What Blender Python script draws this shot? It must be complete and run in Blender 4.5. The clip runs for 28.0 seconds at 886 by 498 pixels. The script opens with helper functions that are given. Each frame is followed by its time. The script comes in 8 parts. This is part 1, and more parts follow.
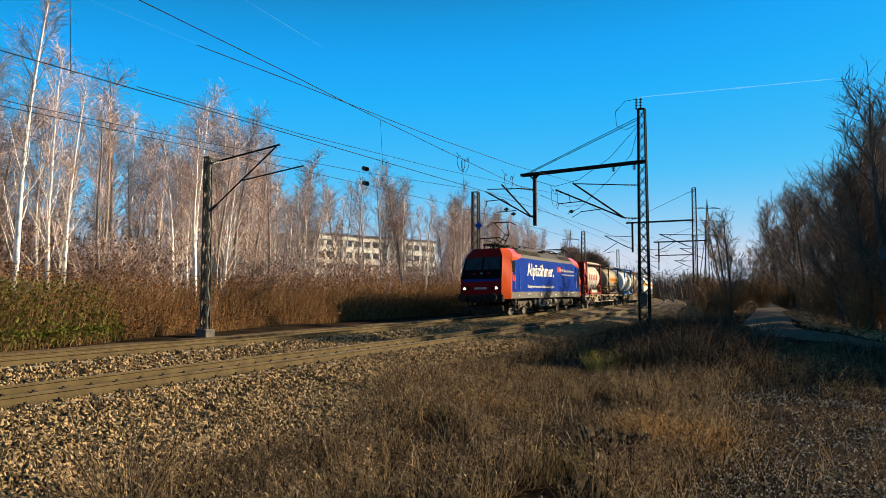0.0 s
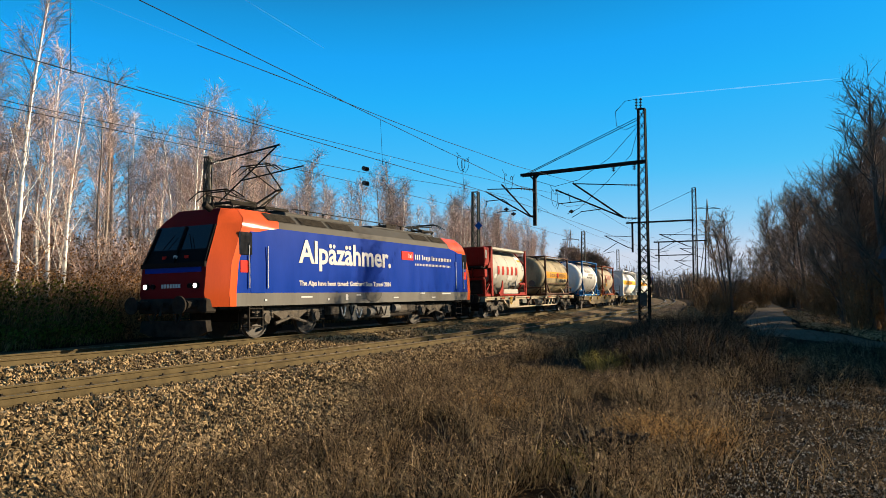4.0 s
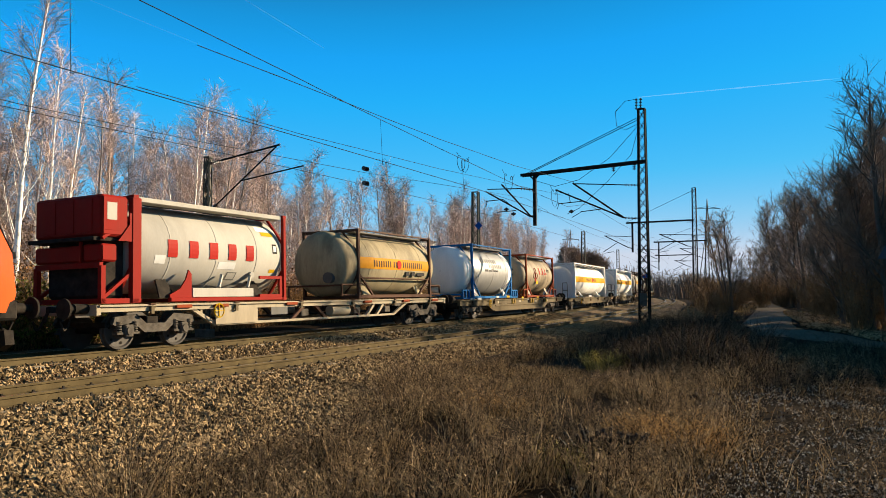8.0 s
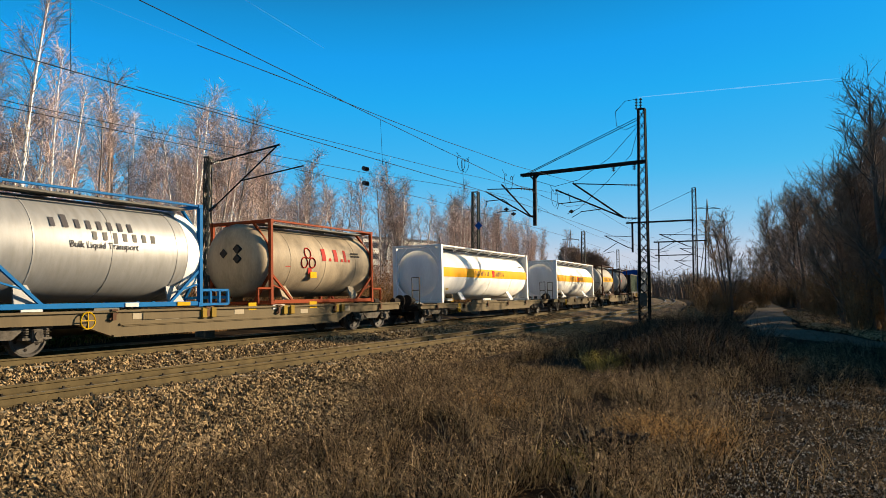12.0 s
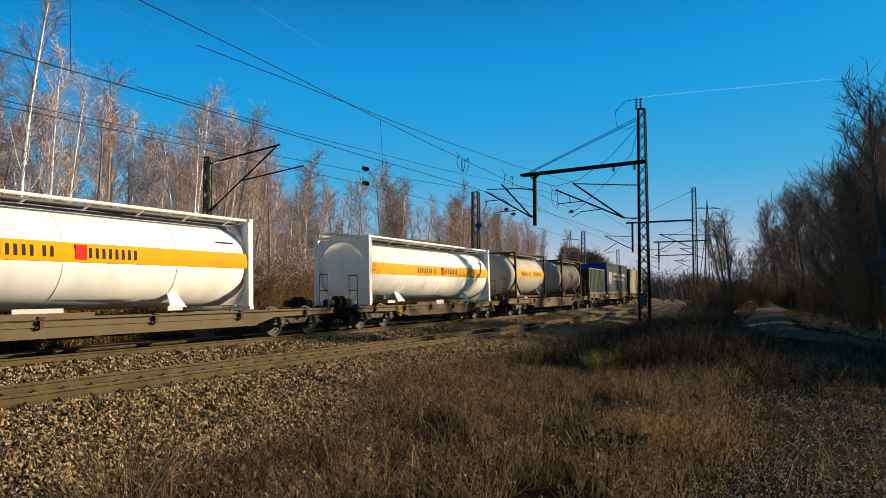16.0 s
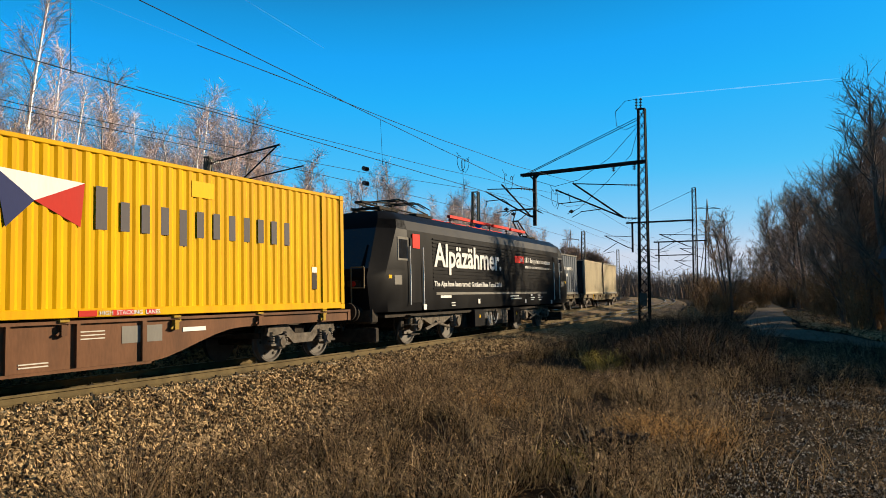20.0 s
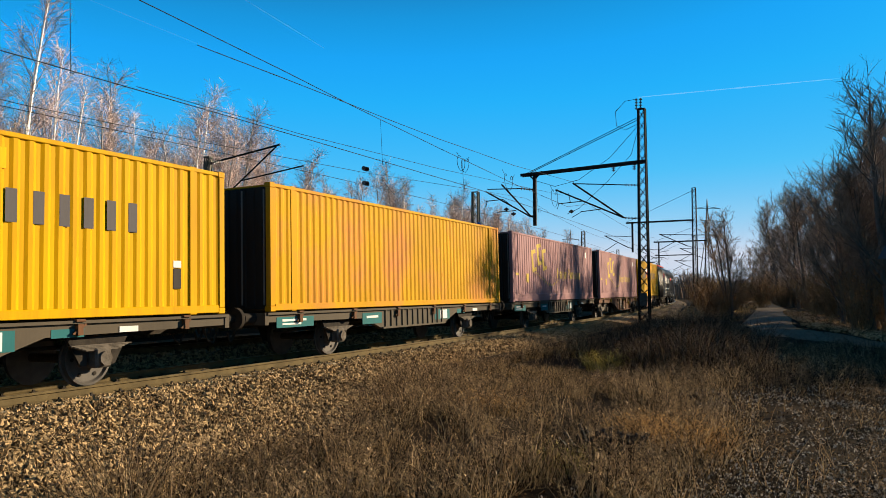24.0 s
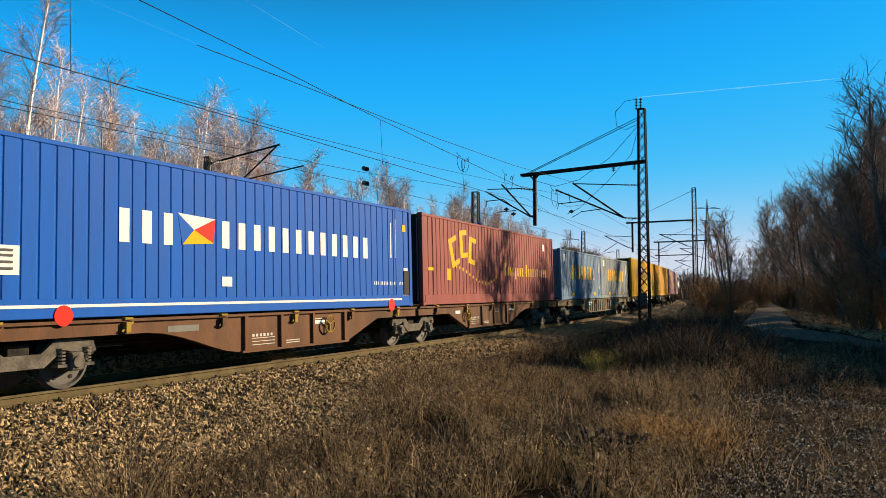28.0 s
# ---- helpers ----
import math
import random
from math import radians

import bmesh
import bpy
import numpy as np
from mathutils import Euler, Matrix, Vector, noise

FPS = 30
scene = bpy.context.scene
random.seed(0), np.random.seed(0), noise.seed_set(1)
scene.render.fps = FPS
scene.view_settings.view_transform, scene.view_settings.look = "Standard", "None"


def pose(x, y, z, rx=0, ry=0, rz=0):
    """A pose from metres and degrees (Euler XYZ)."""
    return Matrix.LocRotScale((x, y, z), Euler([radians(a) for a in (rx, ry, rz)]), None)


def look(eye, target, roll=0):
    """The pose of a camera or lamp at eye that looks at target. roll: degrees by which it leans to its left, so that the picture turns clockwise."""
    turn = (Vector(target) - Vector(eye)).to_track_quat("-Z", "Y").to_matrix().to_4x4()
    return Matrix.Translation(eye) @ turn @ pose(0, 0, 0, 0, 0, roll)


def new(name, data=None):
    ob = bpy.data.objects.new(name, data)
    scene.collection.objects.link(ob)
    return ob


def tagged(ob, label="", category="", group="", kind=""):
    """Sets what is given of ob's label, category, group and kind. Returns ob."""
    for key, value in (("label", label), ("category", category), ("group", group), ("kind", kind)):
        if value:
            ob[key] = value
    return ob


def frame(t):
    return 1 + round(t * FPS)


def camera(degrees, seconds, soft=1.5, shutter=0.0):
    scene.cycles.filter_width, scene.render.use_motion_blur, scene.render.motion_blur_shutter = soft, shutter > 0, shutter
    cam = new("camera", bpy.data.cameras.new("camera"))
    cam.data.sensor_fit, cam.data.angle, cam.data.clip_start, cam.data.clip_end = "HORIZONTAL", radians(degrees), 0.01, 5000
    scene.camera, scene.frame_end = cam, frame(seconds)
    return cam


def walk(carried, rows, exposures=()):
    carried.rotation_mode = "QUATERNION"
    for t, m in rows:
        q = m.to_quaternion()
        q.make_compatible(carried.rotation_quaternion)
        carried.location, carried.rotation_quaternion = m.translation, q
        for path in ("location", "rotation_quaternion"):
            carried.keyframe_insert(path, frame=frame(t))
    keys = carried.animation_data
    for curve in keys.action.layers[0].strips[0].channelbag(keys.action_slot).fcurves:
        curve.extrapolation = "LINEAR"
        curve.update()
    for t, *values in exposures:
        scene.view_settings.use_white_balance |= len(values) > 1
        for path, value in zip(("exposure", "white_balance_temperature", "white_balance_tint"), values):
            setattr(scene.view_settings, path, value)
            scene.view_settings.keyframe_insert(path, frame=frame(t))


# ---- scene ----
EYE = Vector((0.0, 0.0, 1.62))
YAW, PITCH = radians(26.34), radians(3.527)
cam = camera(61.15, 28.0, soft=0.8)
AHEAD = Vector((-math.sin(YAW) * math.cos(PITCH), math.cos(YAW) * math.cos(PITCH), math.sin(PITCH)))
walk(cam, [(0.0, look(EYE, EYE + AHEAD * 10)), (28.0, look(EYE, EYE + AHEAD * 10))],
     exposures=[(0.0, 1.38, 7000, 10), (10.0, 1.36, 7000, 10), (12.0, 1.26, 7000, 10), (15.0, 1.14, 7000, 10), (15.8, 0.98, 7000, 10), (17.1, 1.04, 7000, 10), (18.1, 1.12, 7000, 10), (19.4, 1.38, 7000, 10), (28.0, 1.38, 7000, 10)])

# ---- world and sun ----
SUN_DIR = Vector((0.64, 0.768, 0.36)).normalized()
world = bpy.data.worlds.new("world")
scene.world = world
world.use_nodes = True
wn = world.node_tree.nodes
sky = wn.new("ShaderNodeTexSky")
sky.sky_type = "NISHITA"
sky.sun_disc = False
sky.sun_elevation = math.asin(SUN_DIR.z)
sky.sun_rotation = math.atan2(SUN_DIR.x, SUN_DIR.y)
sky.air_density, sky.dust_density, sky.ozone_density = 1.0, 0.1, 4.0
wn["Background"].inputs[1].default_value = 0.1
# the clear winter sky: deep blue overhead, pale where the sky texture loses its blue towards the horizon
split = wn.new("ShaderNodeSeparateColor")
world.node_tree.links.new(sky.outputs[0], split.inputs[0])
pale = wn.new("ShaderNodeMath")
pale.operation = "DIVIDE"
world.node_tree.links.new(split.outputs["Red"], pale.inputs[0])
world.node_tree.links.new(split.outputs["Blue"], pale.inputs[1])
tone = wn.new("ShaderNodeValToRGB")
for k, (at, shade) in enumerate(((0.225, (0.07, 0.24, 0.55)), (0.245, (0.06, 0.36, 0.85)), (0.262, (0.03, 0.60, 1.55)), (0.278, (0.0, 1.20, 3.1)), (0.29, (0.0, 1.46, 3.85)), (0.31, (0.02, 1.70, 3.95)), (0.385, (0.24, 2.05, 3.9)), (0.5, (0.9, 2.35, 3.75)), (0.78, (2.3, 2.7, 3.4)))):
    stop = tone.color_ramp.elements[k] if k < 2 else tone.color_ramp.elements.new(at)
    stop.position, stop.color = at, (*shade, 1)
world.node_tree.links.new(pale.outputs[0], tone.inputs[0])
world.node_tree.links.new(tone.outputs[0], wn["Background"].inputs[0])
sun = new("sun", bpy.data.lights.new("sun", "SUN"))
sun.data.energy, sun.data.angle, sun.data.color = 5.0, radians(0.5), (1.0, 0.83, 0.60)
sun.matrix_world = look(SUN_DIR * 100, (0, 0, 0))

# ---- track geometry: near track and far track curve gently to the left ----
D_NEAR, D_FAR, FAR_UP = 12.012, 16.131, 0.196
KAPPA, CURVE_FROM, GRADE, CANT = 0.00147, 14.67, 0.00571, radians(1.293)


def bend(y):
    w = max(0.0, y - CURVE_FROM)
    v = min(w, 245.0)
    return -KAPPA / 2 * v * v - KAPPA * v * (w - v)


def heading(y):
    return KAPPA * min(245.0, max(0.0, y - CURVE_FROM))


def rise(y):
    return GRADE * min(250.0, max(-120.0, y))


def on_track(which, s):
    d = D_FAR if which == 1 else D_NEAR
    z = GRADE * s + (FAR_UP if which == 1 else 0.0)
    return (Matrix.Translation((-d + bend(s), s, z)) @ Euler((math.atan(GRADE), -CANT, heading(s)), "XYZ").to_matrix().to_4x4())


def s_far(a, t):
    return a - 5.9911 * t - 0.05696 * (t - 8) ** 2 / 2


def s_near(a, t):
    return a + 14.17192 * t + 0.07401 * (t - 24) ** 2 / 2


def smooth(a, b, x):
    t = min(1.0, max(0.0, (x - a) / (b - a)))
    return t * t * (3 - 2 * t)


def ground_z(x, y):
    """Height of the ground sheet."""
    u = x - bend(y)
    right = -0.62 + 0.10 * noise.noise((x * 0.16, y * 0.16, 1.3)) + 0.05 * noise.noise((x * 0.6, y * 0.6, 4.0))
    right += 0.25 * smooth(-4.0, -1.0, u) * (1 - smooth(1.0, 4.0, u)) * smooth(12, 20, y)
    bed = -0.36
    left = 0.10 + 0.30 * smooth(-23, -40, u) + 0.12 * noise.noise((x * 0.2, y * 0.2, 7.7))
    z = bed
    z = z + (right - 0.06 - z) * smooth(-10.0, -8.3, u)
    z = z + (left - z) * (1 - smooth(-20.2, -18.2, u))
    return z + rise(y)


# ---- mesh helpers ----
def finish(bm, name, material, smooth_angle=None):
    me = bpy.data.meshes.new(name)
    bmesh.ops.recalc_face_normals(bm, faces=bm.faces[:])
    bm.to_mesh(me)
    bm.free()
    for m in material if isinstance(material, (list, tuple)) else [material]:
        me.materials.append(m)
    if smooth_angle is not None:
        me.polygons.foreach_set("use_smooth", [True] * len(me.polygons))
        me.set_sharp_from_angle(angle=radians(smooth_angle))
    return me


SPLIT = {"cab_corner", "nose", "windscreen", "cab_brow", "side_wall", "skirt", "roof_slope", "end_frame", "bolster", "brake_block", "busbar", "red_subframe", "faded_patch", "gusset", "saddle", "lock_rod", "wiper", "stay_rod", "cab_flank", "sand_pipe", "grab_rail", "end_cradle"}


def pieces(bm):
    """Splits a bmesh into one bmesh for each loose piece."""
    seen, out = set(), []
    bm.verts.index_update()
    for v in bm.verts:
        if v.index in seen:
            continue
        stack, group = [v], []
        seen.add(v.index)
        while stack:
            u = stack.pop()
            group.append(u)
            for e in u.link_edges:
                w = e.other_vert(u)
                if w.index not in seen:
                    seen.add(w.index)
                    stack.append(w)
        made, at = bmesh.new(), {}
        for u in group:
            at[u.index] = made.verts.new(u.co)
        for f in {f for u in group for f in u.link_faces}:
            made.faces.new([at[u.index] for u in f.verts])
        out.append(made)
    return out


def part(name, bm, material, parent, label="", at=None, smooth_angle=35, kind=""):
    """Links a bmesh as one mesh object under a thing or a part."""
    if name in SPLIT and not isinstance(bm, bpy.types.Mesh):
        loose = pieces(bm)
        if len(loose) > 1:
            return [part(name, q, material, parent, label, at, smooth_angle, kind) for q in sorted(loose, key=lambda q: [round(c, 3) for c in sum((v.co for v in q.verts), Vector()) / len(q.verts)])][0]
        bm = loose[0]
    me = bm if isinstance(bm, bpy.types.Mesh) else finish(bm, name, material, smooth_angle)
    ob = new(name, me)
    ob.parent = parent
    if at is not None:
        ob.matrix_basis = at
    return tagged(ob, label=label, kind=kind)


def thing(name, label, category, m=None, group="", kind=""):
    ob = new(name)
    ob.empty_display_size = 0.2
    if m is not None:
        ob.matrix_world = m
    return tagged(ob, label, category, group, kind)


def solid(name, bm, material, label, category, m=None, group="", kind="", smooth_angle=35):
    ob = new(name, finish(bm, name, material, smooth_angle))
    if m is not None:
        ob.matrix_world = m
    return tagged(ob, label, category, group, kind)


def box(bm, x0, x1, y0, y1, z0, z1, bevel=0.0):
    m = Matrix.Translation(((x0 + x1) / 2, (y0 + y1) / 2, (z0 + z1) / 2)) @ Matrix.Diagonal((abs(x1 - x0), abs(y1 - y0), abs(z1 - z0), 1))
    made = bmesh.ops.create_cube(bm, size=1.0, matrix=m)["verts"]
    if bevel > 0:
        edges = list({e for v in made for e in v.link_edges})
        bmesh.ops.bevel(bm, geom=edges, offset=bevel, segments=1, affect="EDGES")
    return bm


def tube(bm, p, q, r, r2=None, seg=8, caps=True):
    p, q = Vector(p), Vector(q)
    way = q - p
    m = Matrix.Translation((p + q) / 2) @ way.to_track_quat("Z", "Y").to_matrix().to_4x4()
    bmesh.ops.create_cone(bm, cap_ends=caps, segments=seg, radius1=r, radius2=r if r2 is None else r2, depth=way.length, matrix=m)
    return bm


def bar(bm, p, q, w, h=None):
    """A square bar from p to q."""
    p, q = Vector(p), Vector(q)
    way = q - p
    m = Matrix.Translation((p + q) / 2) @ way.to_track_quat("Z", "Y").to_matrix().to_4x4() @ Matrix.Diagonal((w, h or w, way.length, 1))
    bmesh.ops.create_cube(bm, size=1.0, matrix=m)
    return bm


def lathe_y(bm, rings, seg=28, cx=0.0, cz=0.0, squash=1.0):
    """Surface of revolution round an axis along y: rings of (y, radius)."""
    rows = []
    for y, r in rings:
        rows.append([bm.verts.new((cx + r * math.cos(2 * math.pi * i / seg), y, cz + squash * r * math.sin(2 * math.pi * i / seg))) for i in range(seg)])
    for a, b in zip(rows, rows[1:]):
        for i in range(seg):
            bm.faces.new((a[i], a[(i + 1) % seg], b[(i + 1) % seg], b[i]))
    bm.faces.new(rows[0][::-1])
    bm.faces.new(rows[-1])
    return bm


def lathe_x(bm, rings, seg=24, cy=0.0, cz=0.0):
    rows = []
    for x, r in rings:
        rows.append([bm.verts.new((x, cy + r * math.cos(2 * math.pi * i / seg), cz + r * math.sin(2 * math.pi * i / seg))) for i in range(seg)])
    for a, b in zip(rows, rows[1:]):
        for i in range(seg):
            bm.faces.new((a[i], a[(i + 1) % seg], b[(i + 1) % seg], b[i]))
    bm.faces.new(rows[0][::-1])
    bm.faces.new(rows[-1])
    return bm


def prism(bm, outline, x0, x1):
    """A plate of the outline (y, z) between x0 and x1."""
    a = [bm.verts.new((x0, y, z)) for y, z in outline]
    b = [bm.verts.new((x1, y, z)) for y, z in outline]
    n = len(a)
    bm.faces.new(a)
    bm.faces.new(b[::-1])
    for i in range(n):
        bm.faces.new((a[i], b[i], b[(i + 1) % n], a[(i + 1) % n]))
    return bm


def B():
    return bmesh.new()


def letters(text, height, material, name, parent, at, label="", spacing=1.0, width=None, bold=0.0):
    """Built-in font lettering as a thin mesh, left end at the origin of at, reading along +x, up +y."""
    cu = bpy.data.curves.new(name, "FONT")
    cu.body, cu.size, cu.space_character, cu.offset = text, height * 1.4, spacing, bold
    cu.extrude, cu.resolution_u = 0.003, 2
    ob = bpy.data.objects.new(name, cu)
    scene.collection.objects.link(ob)
    me = bpy.data.meshes.new_from_object(ob.evaluated_get(bpy.context.evaluated_depsgraph_get()))
    bpy.data.objects.remove(ob)
    me.name = name
    xs = [v.co.x for v in me.vertices]
    if width:
        k = width / (max(xs) - min(xs))
        x0 = min(xs)
        for v in me.vertices:
            v.co.x = (v.co.x - x0) * k
    me.materials.clear()
    me.materials.append(material)
    ob = new(name, me)
    ob.parent = parent
    ob.matrix_basis = at
    return tagged(ob, label)


# ---- materials ----
def material(name, base, rough=0.6, metal=0.0, vary=0.25, scale=6.0, fine=60.0, bump=0.15, dirt=None, dirt_amount=0.0, stretch=(1, 1, 1), island=0.0, rand=0.0, bump_scale=None, spec=0.08, coord="Object", alt=None, thin=0.0):
    m = bpy.data.materials.new(name)
    m.use_nodes = True
    nt = m.node_tree
    nd, ln = nt.nodes, nt.links
    p = nd["Principled BSDF"]
    p.inputs["Metallic"].default_value = metal
    p.inputs["Specular IOR Level"].default_value = spec
    tc = nd.new("ShaderNodeTexCoord")
    mp = nd.new("ShaderNodeMapping")
    mp.inputs["Scale"].default_value = stretch
    ln.new(tc.outputs[coord], mp.inputs[0])
    n1, n2 = nd.new("ShaderNodeTexNoise"), nd.new("ShaderNodeTexNoise")
    n1.inputs["Scale"].default_value, n1.inputs["Detail"].default_value = scale, 5
    n2.inputs["Scale"].default_value, n2.inputs["Detail"].default_value = fine, 4
    ln.new(mp.outputs[0], n1.inputs["Vector"])
    ln.new(mp.outputs[0], n2.inputs["Vector"])
    ramp = nd.new("ShaderNodeValToRGB")
    lo = [c * (1 - vary) for c in base]
    hi = [min(1, c * (1 + vary)) for c in (alt or base)]
    ramp.color_ramp.elements[0].position, ramp.color_ramp.elements[1].position = 0.3, 0.7
    ramp.color_ramp.elements[0].color, ramp.color_ramp.elements[1].color = (*lo, 1), (*hi, 1)
    mix = nd.new("ShaderNodeMath")
    mix.operation = "MULTIPLY_ADD"
    mix.inputs[1].default_value = 0.35
    ln.new(n2.outputs["Fac"], mix.inputs[0])
    sub = nd.new("ShaderNodeMath")
    sub.operation = "SUBTRACT"
    ln.new(n1.outputs["Fac"], sub.inputs[0])
    sub.inputs[1].default_value = 0.175
    ln.new(sub.outputs[0], mix.inputs[2])
    fac = mix.outputs[0]
    if island or rand:
        src = nd.new("ShaderNodeNewGeometry").outputs["Random Per Island"] if island else nd.new("ShaderNodeObjectInfo").outputs["Random"]
        ad = nd.new("ShaderNodeMath")
        ad.operation = "MULTIPLY_ADD"
        ad.inputs[1].default_value = island or rand
        ln.new(src, ad.inputs[0])
        s2 = nd.new("ShaderNodeMath")
        s2.operation = "SUBTRACT"
        s2.inputs[1].default_value = (island or rand) / 2
        ln.new(fac, s2.inputs[0])
        ln.new(s2.outputs[0], ad.inputs[2])
        fac = ad.outputs[0]
    ln.new(fac, ramp.inputs[0])
    col = ramp.outputs[0]
    if dirt:
        n3 = nd.new("ShaderNodeTexNoise")
        n3.inputs["Scale"].default_value, n3.inputs["Detail"].default_value, n3.inputs["Roughness"].default_value = scale * 0.7, 8, 0.65
        mp3 = nd.new("ShaderNodeMapping")
        mp3.inputs["Scale"].default_value = (stretch[0], stretch[1], stretch[2])
        mp3.inputs["Location"].default_value = (3.1, 1.7, 0.4)
        ln.new(tc.outputs[coord], mp3.inputs[0])
        ln.new(mp3.outputs[0], n3.inputs["Vector"])
        r3 = nd.new("ShaderNodeMapRange")
        r3.inputs["From Min"].default_value, r3.inputs["From Max"].default_value = 0.48, 0.72
        r3.inputs["To Max"].default_value = dirt_amount
        ln.new(n3.outputs["Fac"], r3.inputs["Value"])
        mx = nd.new("ShaderNodeMix")
        mx.data_type = "RGBA"
        mx.inputs["B"].default_value = (*dirt, 1)
        ln.new(r3.outputs[0], mx.inputs["Factor"])
        ln.new(col, mx.inputs["A"])
        col = mx.outputs["Result"]
    ln.new(col, p.inputs["Base Color"])
    rr = nd.new("ShaderNodeMapRange")
    rr.inputs["To Min"].default_value, rr.inputs["To Max"].default_value = max(0.02, rough - 0.12), min(1, rough + 0.12)
    ln.new(n1.outputs["Fac"], rr.inputs["Value"])
    ln.new(rr.outputs[0], p.inputs["Roughness"])
    if bump:
        b = nd.new("ShaderNodeBump")
        b.inputs["Strength"].default_value, b.inputs["Distance"].default_value = bump, 0.02
        src = n2
        if bump_scale:
            src = nd.new("ShaderNodeTexNoise")
            src.inputs["Scale"].default_value = bump_scale
            ln.new(mp.outputs[0], src.inputs["Vector"])
        ln.new(src.outputs["Fac"], b.inputs["Height"])
        ln.new(b.outputs[0], p.inputs["Normal"])
    if thin:
        tl, ms = nd.new("ShaderNodeBsdfTranslucent"), nd.new("ShaderNodeMixShader")
        ln.new(col, tl.inputs["Color"])
        ms.inputs[0].default_value = thin
        ln.new(p.outputs[0], ms.inputs[1])
        ln.new(tl.outputs[0], ms.inputs[2])
        ln.new(ms.outputs[0], nd["Material Output"].inputs["Surface"])
    return m


DIRT = (0.048, 0.037, 0.027)
UP = (1, 1, 0.25)


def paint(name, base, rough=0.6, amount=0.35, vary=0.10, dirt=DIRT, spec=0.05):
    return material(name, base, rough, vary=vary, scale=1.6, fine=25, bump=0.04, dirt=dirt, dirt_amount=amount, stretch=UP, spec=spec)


def streaked(name, base, amount, dirt, vary=0.2, scale=2.6, rough=0.6):
    """Container paint with long upright runs of dirt and fading."""
    return material(name, base, rough, vary=vary, scale=scale, fine=22, bump=0.05, dirt=dirt, dirt_amount=amount, stretch=(1, 1, 0.13), spec=0.05)


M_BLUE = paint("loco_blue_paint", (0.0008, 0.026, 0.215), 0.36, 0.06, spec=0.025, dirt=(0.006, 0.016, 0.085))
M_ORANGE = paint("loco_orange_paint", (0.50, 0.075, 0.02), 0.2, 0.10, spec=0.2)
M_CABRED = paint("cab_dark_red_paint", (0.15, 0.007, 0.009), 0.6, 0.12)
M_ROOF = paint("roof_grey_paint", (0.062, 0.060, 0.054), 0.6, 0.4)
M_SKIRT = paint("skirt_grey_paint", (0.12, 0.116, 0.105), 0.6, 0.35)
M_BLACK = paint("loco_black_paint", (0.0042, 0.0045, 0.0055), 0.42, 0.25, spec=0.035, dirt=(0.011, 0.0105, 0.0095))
M_UNDER = material("underframe_grime", (0.021, 0.018, 0.015), 0.9, vary=0.5, scale=5, fine=50, bump=0.35, dirt=(0.05, 0.038, 0.027), dirt_amount=0.5)
M_BOGIE = material("bogie_dusty_steel", (0.078, 0.068, 0.056), 0.85, vary=0.45, scale=6, fine=40, bump=0.4, dirt=(0.075, 0.057, 0.039), dirt_amount=0.55)
M_WHEEL = material("wheel_steel", (0.055, 0.049, 0.043), 0.7, 0.2, vary=0.3, scale=5, bump=0.1, spec=0.3)
M_WHITE = paint("white_lettering", (0.4712, 0.4712, 0.456), 0.6, 0.05)
M_SIGNRED = paint("sign_red", (0.51, 0.0204, 0.0136), 0.6, 0.05)
M_CREAM = paint("cream_tank_shell", (0.34, 0.325, 0.285), 0.6, 0.4, dirt=(0.22, 0.20, 0.165))
M_TANWHITE = paint("white_tank_shell", (0.73, 0.715, 0.675), 0.55, 0.16, dirt=(0.34, 0.31, 0.26))
M_DIRTYTANK = paint("grimy_beige_tank_shell", (0.27, 0.225, 0.14), 0.6, 0.85, vary=0.2, dirt=(0.075, 0.06, 0.042))
M_STEELTANK = material("brushed_steel_cladding", (0.25, 0.25, 0.243), 0.5, 0.3, vary=0.08, scale=2, fine=30, bump=0.05, stretch=(1, 4, 1), spec=0.3, dirt=(0.17, 0.16, 0.14), dirt_amount=0.4)
M_STEELOLD = material("dull_beige_cladding", (0.26, 0.21, 0.145), 0.6, 0.05, vary=0.25, scale=1.8, fine=30, bump=0.06, dirt=(0.085, 0.068, 0.046), dirt_amount=0.65, stretch=UP, spec=0.1)
M_REDFRAME = paint("red_frame_paint", (0.21, 0.012, 0.0075), 0.6, 0.25)
M_SOOT = paint("sooty_tank_shell", (0.085, 0.08, 0.076), 0.6, 0.6, dirt=(0.035, 0.032, 0.03))
M_BROWNFRAME = paint("brown_frame_paint", (0.0748, 0.0374, 0.0238), 0.6, 0.4)
M_BLUEFRAME = paint("light_blue_frame_paint", (0.003, 0.10, 0.27), 0.6, 0.2)
M_ORFRAME = paint("rust_red_frame_paint", (0.204, 0.0374, 0.0109), 0.6, 0.35)
M_STRIPE = paint("orange_yellow_stripe", (0.60, 0.285, 0.004), 0.6, 0.10)
M_STRIPEOLD = paint("worn_ochre_stripe", (0.46, 0.20, 0.010), 0.6, 0.3)
M_TEXTDARK = paint("dark_lettering", (0.0204, 0.019, 0.019), 0.6, 0.1, dirt=(0.136, 0.1088, 0.068))
M_TEXTRED = paint("red_lettering", (0.29, 0.017, 0.012), 0.6, 0.1)
M_WAGON = paint("khaki_wagon_paint", (0.115, 0.088, 0.05), 0.6, 0.5)
M_WAGONPALE = paint("pale_dusty_wagon_paint", (0.2992, 0.2516, 0.1768), 0.6, 0.4)
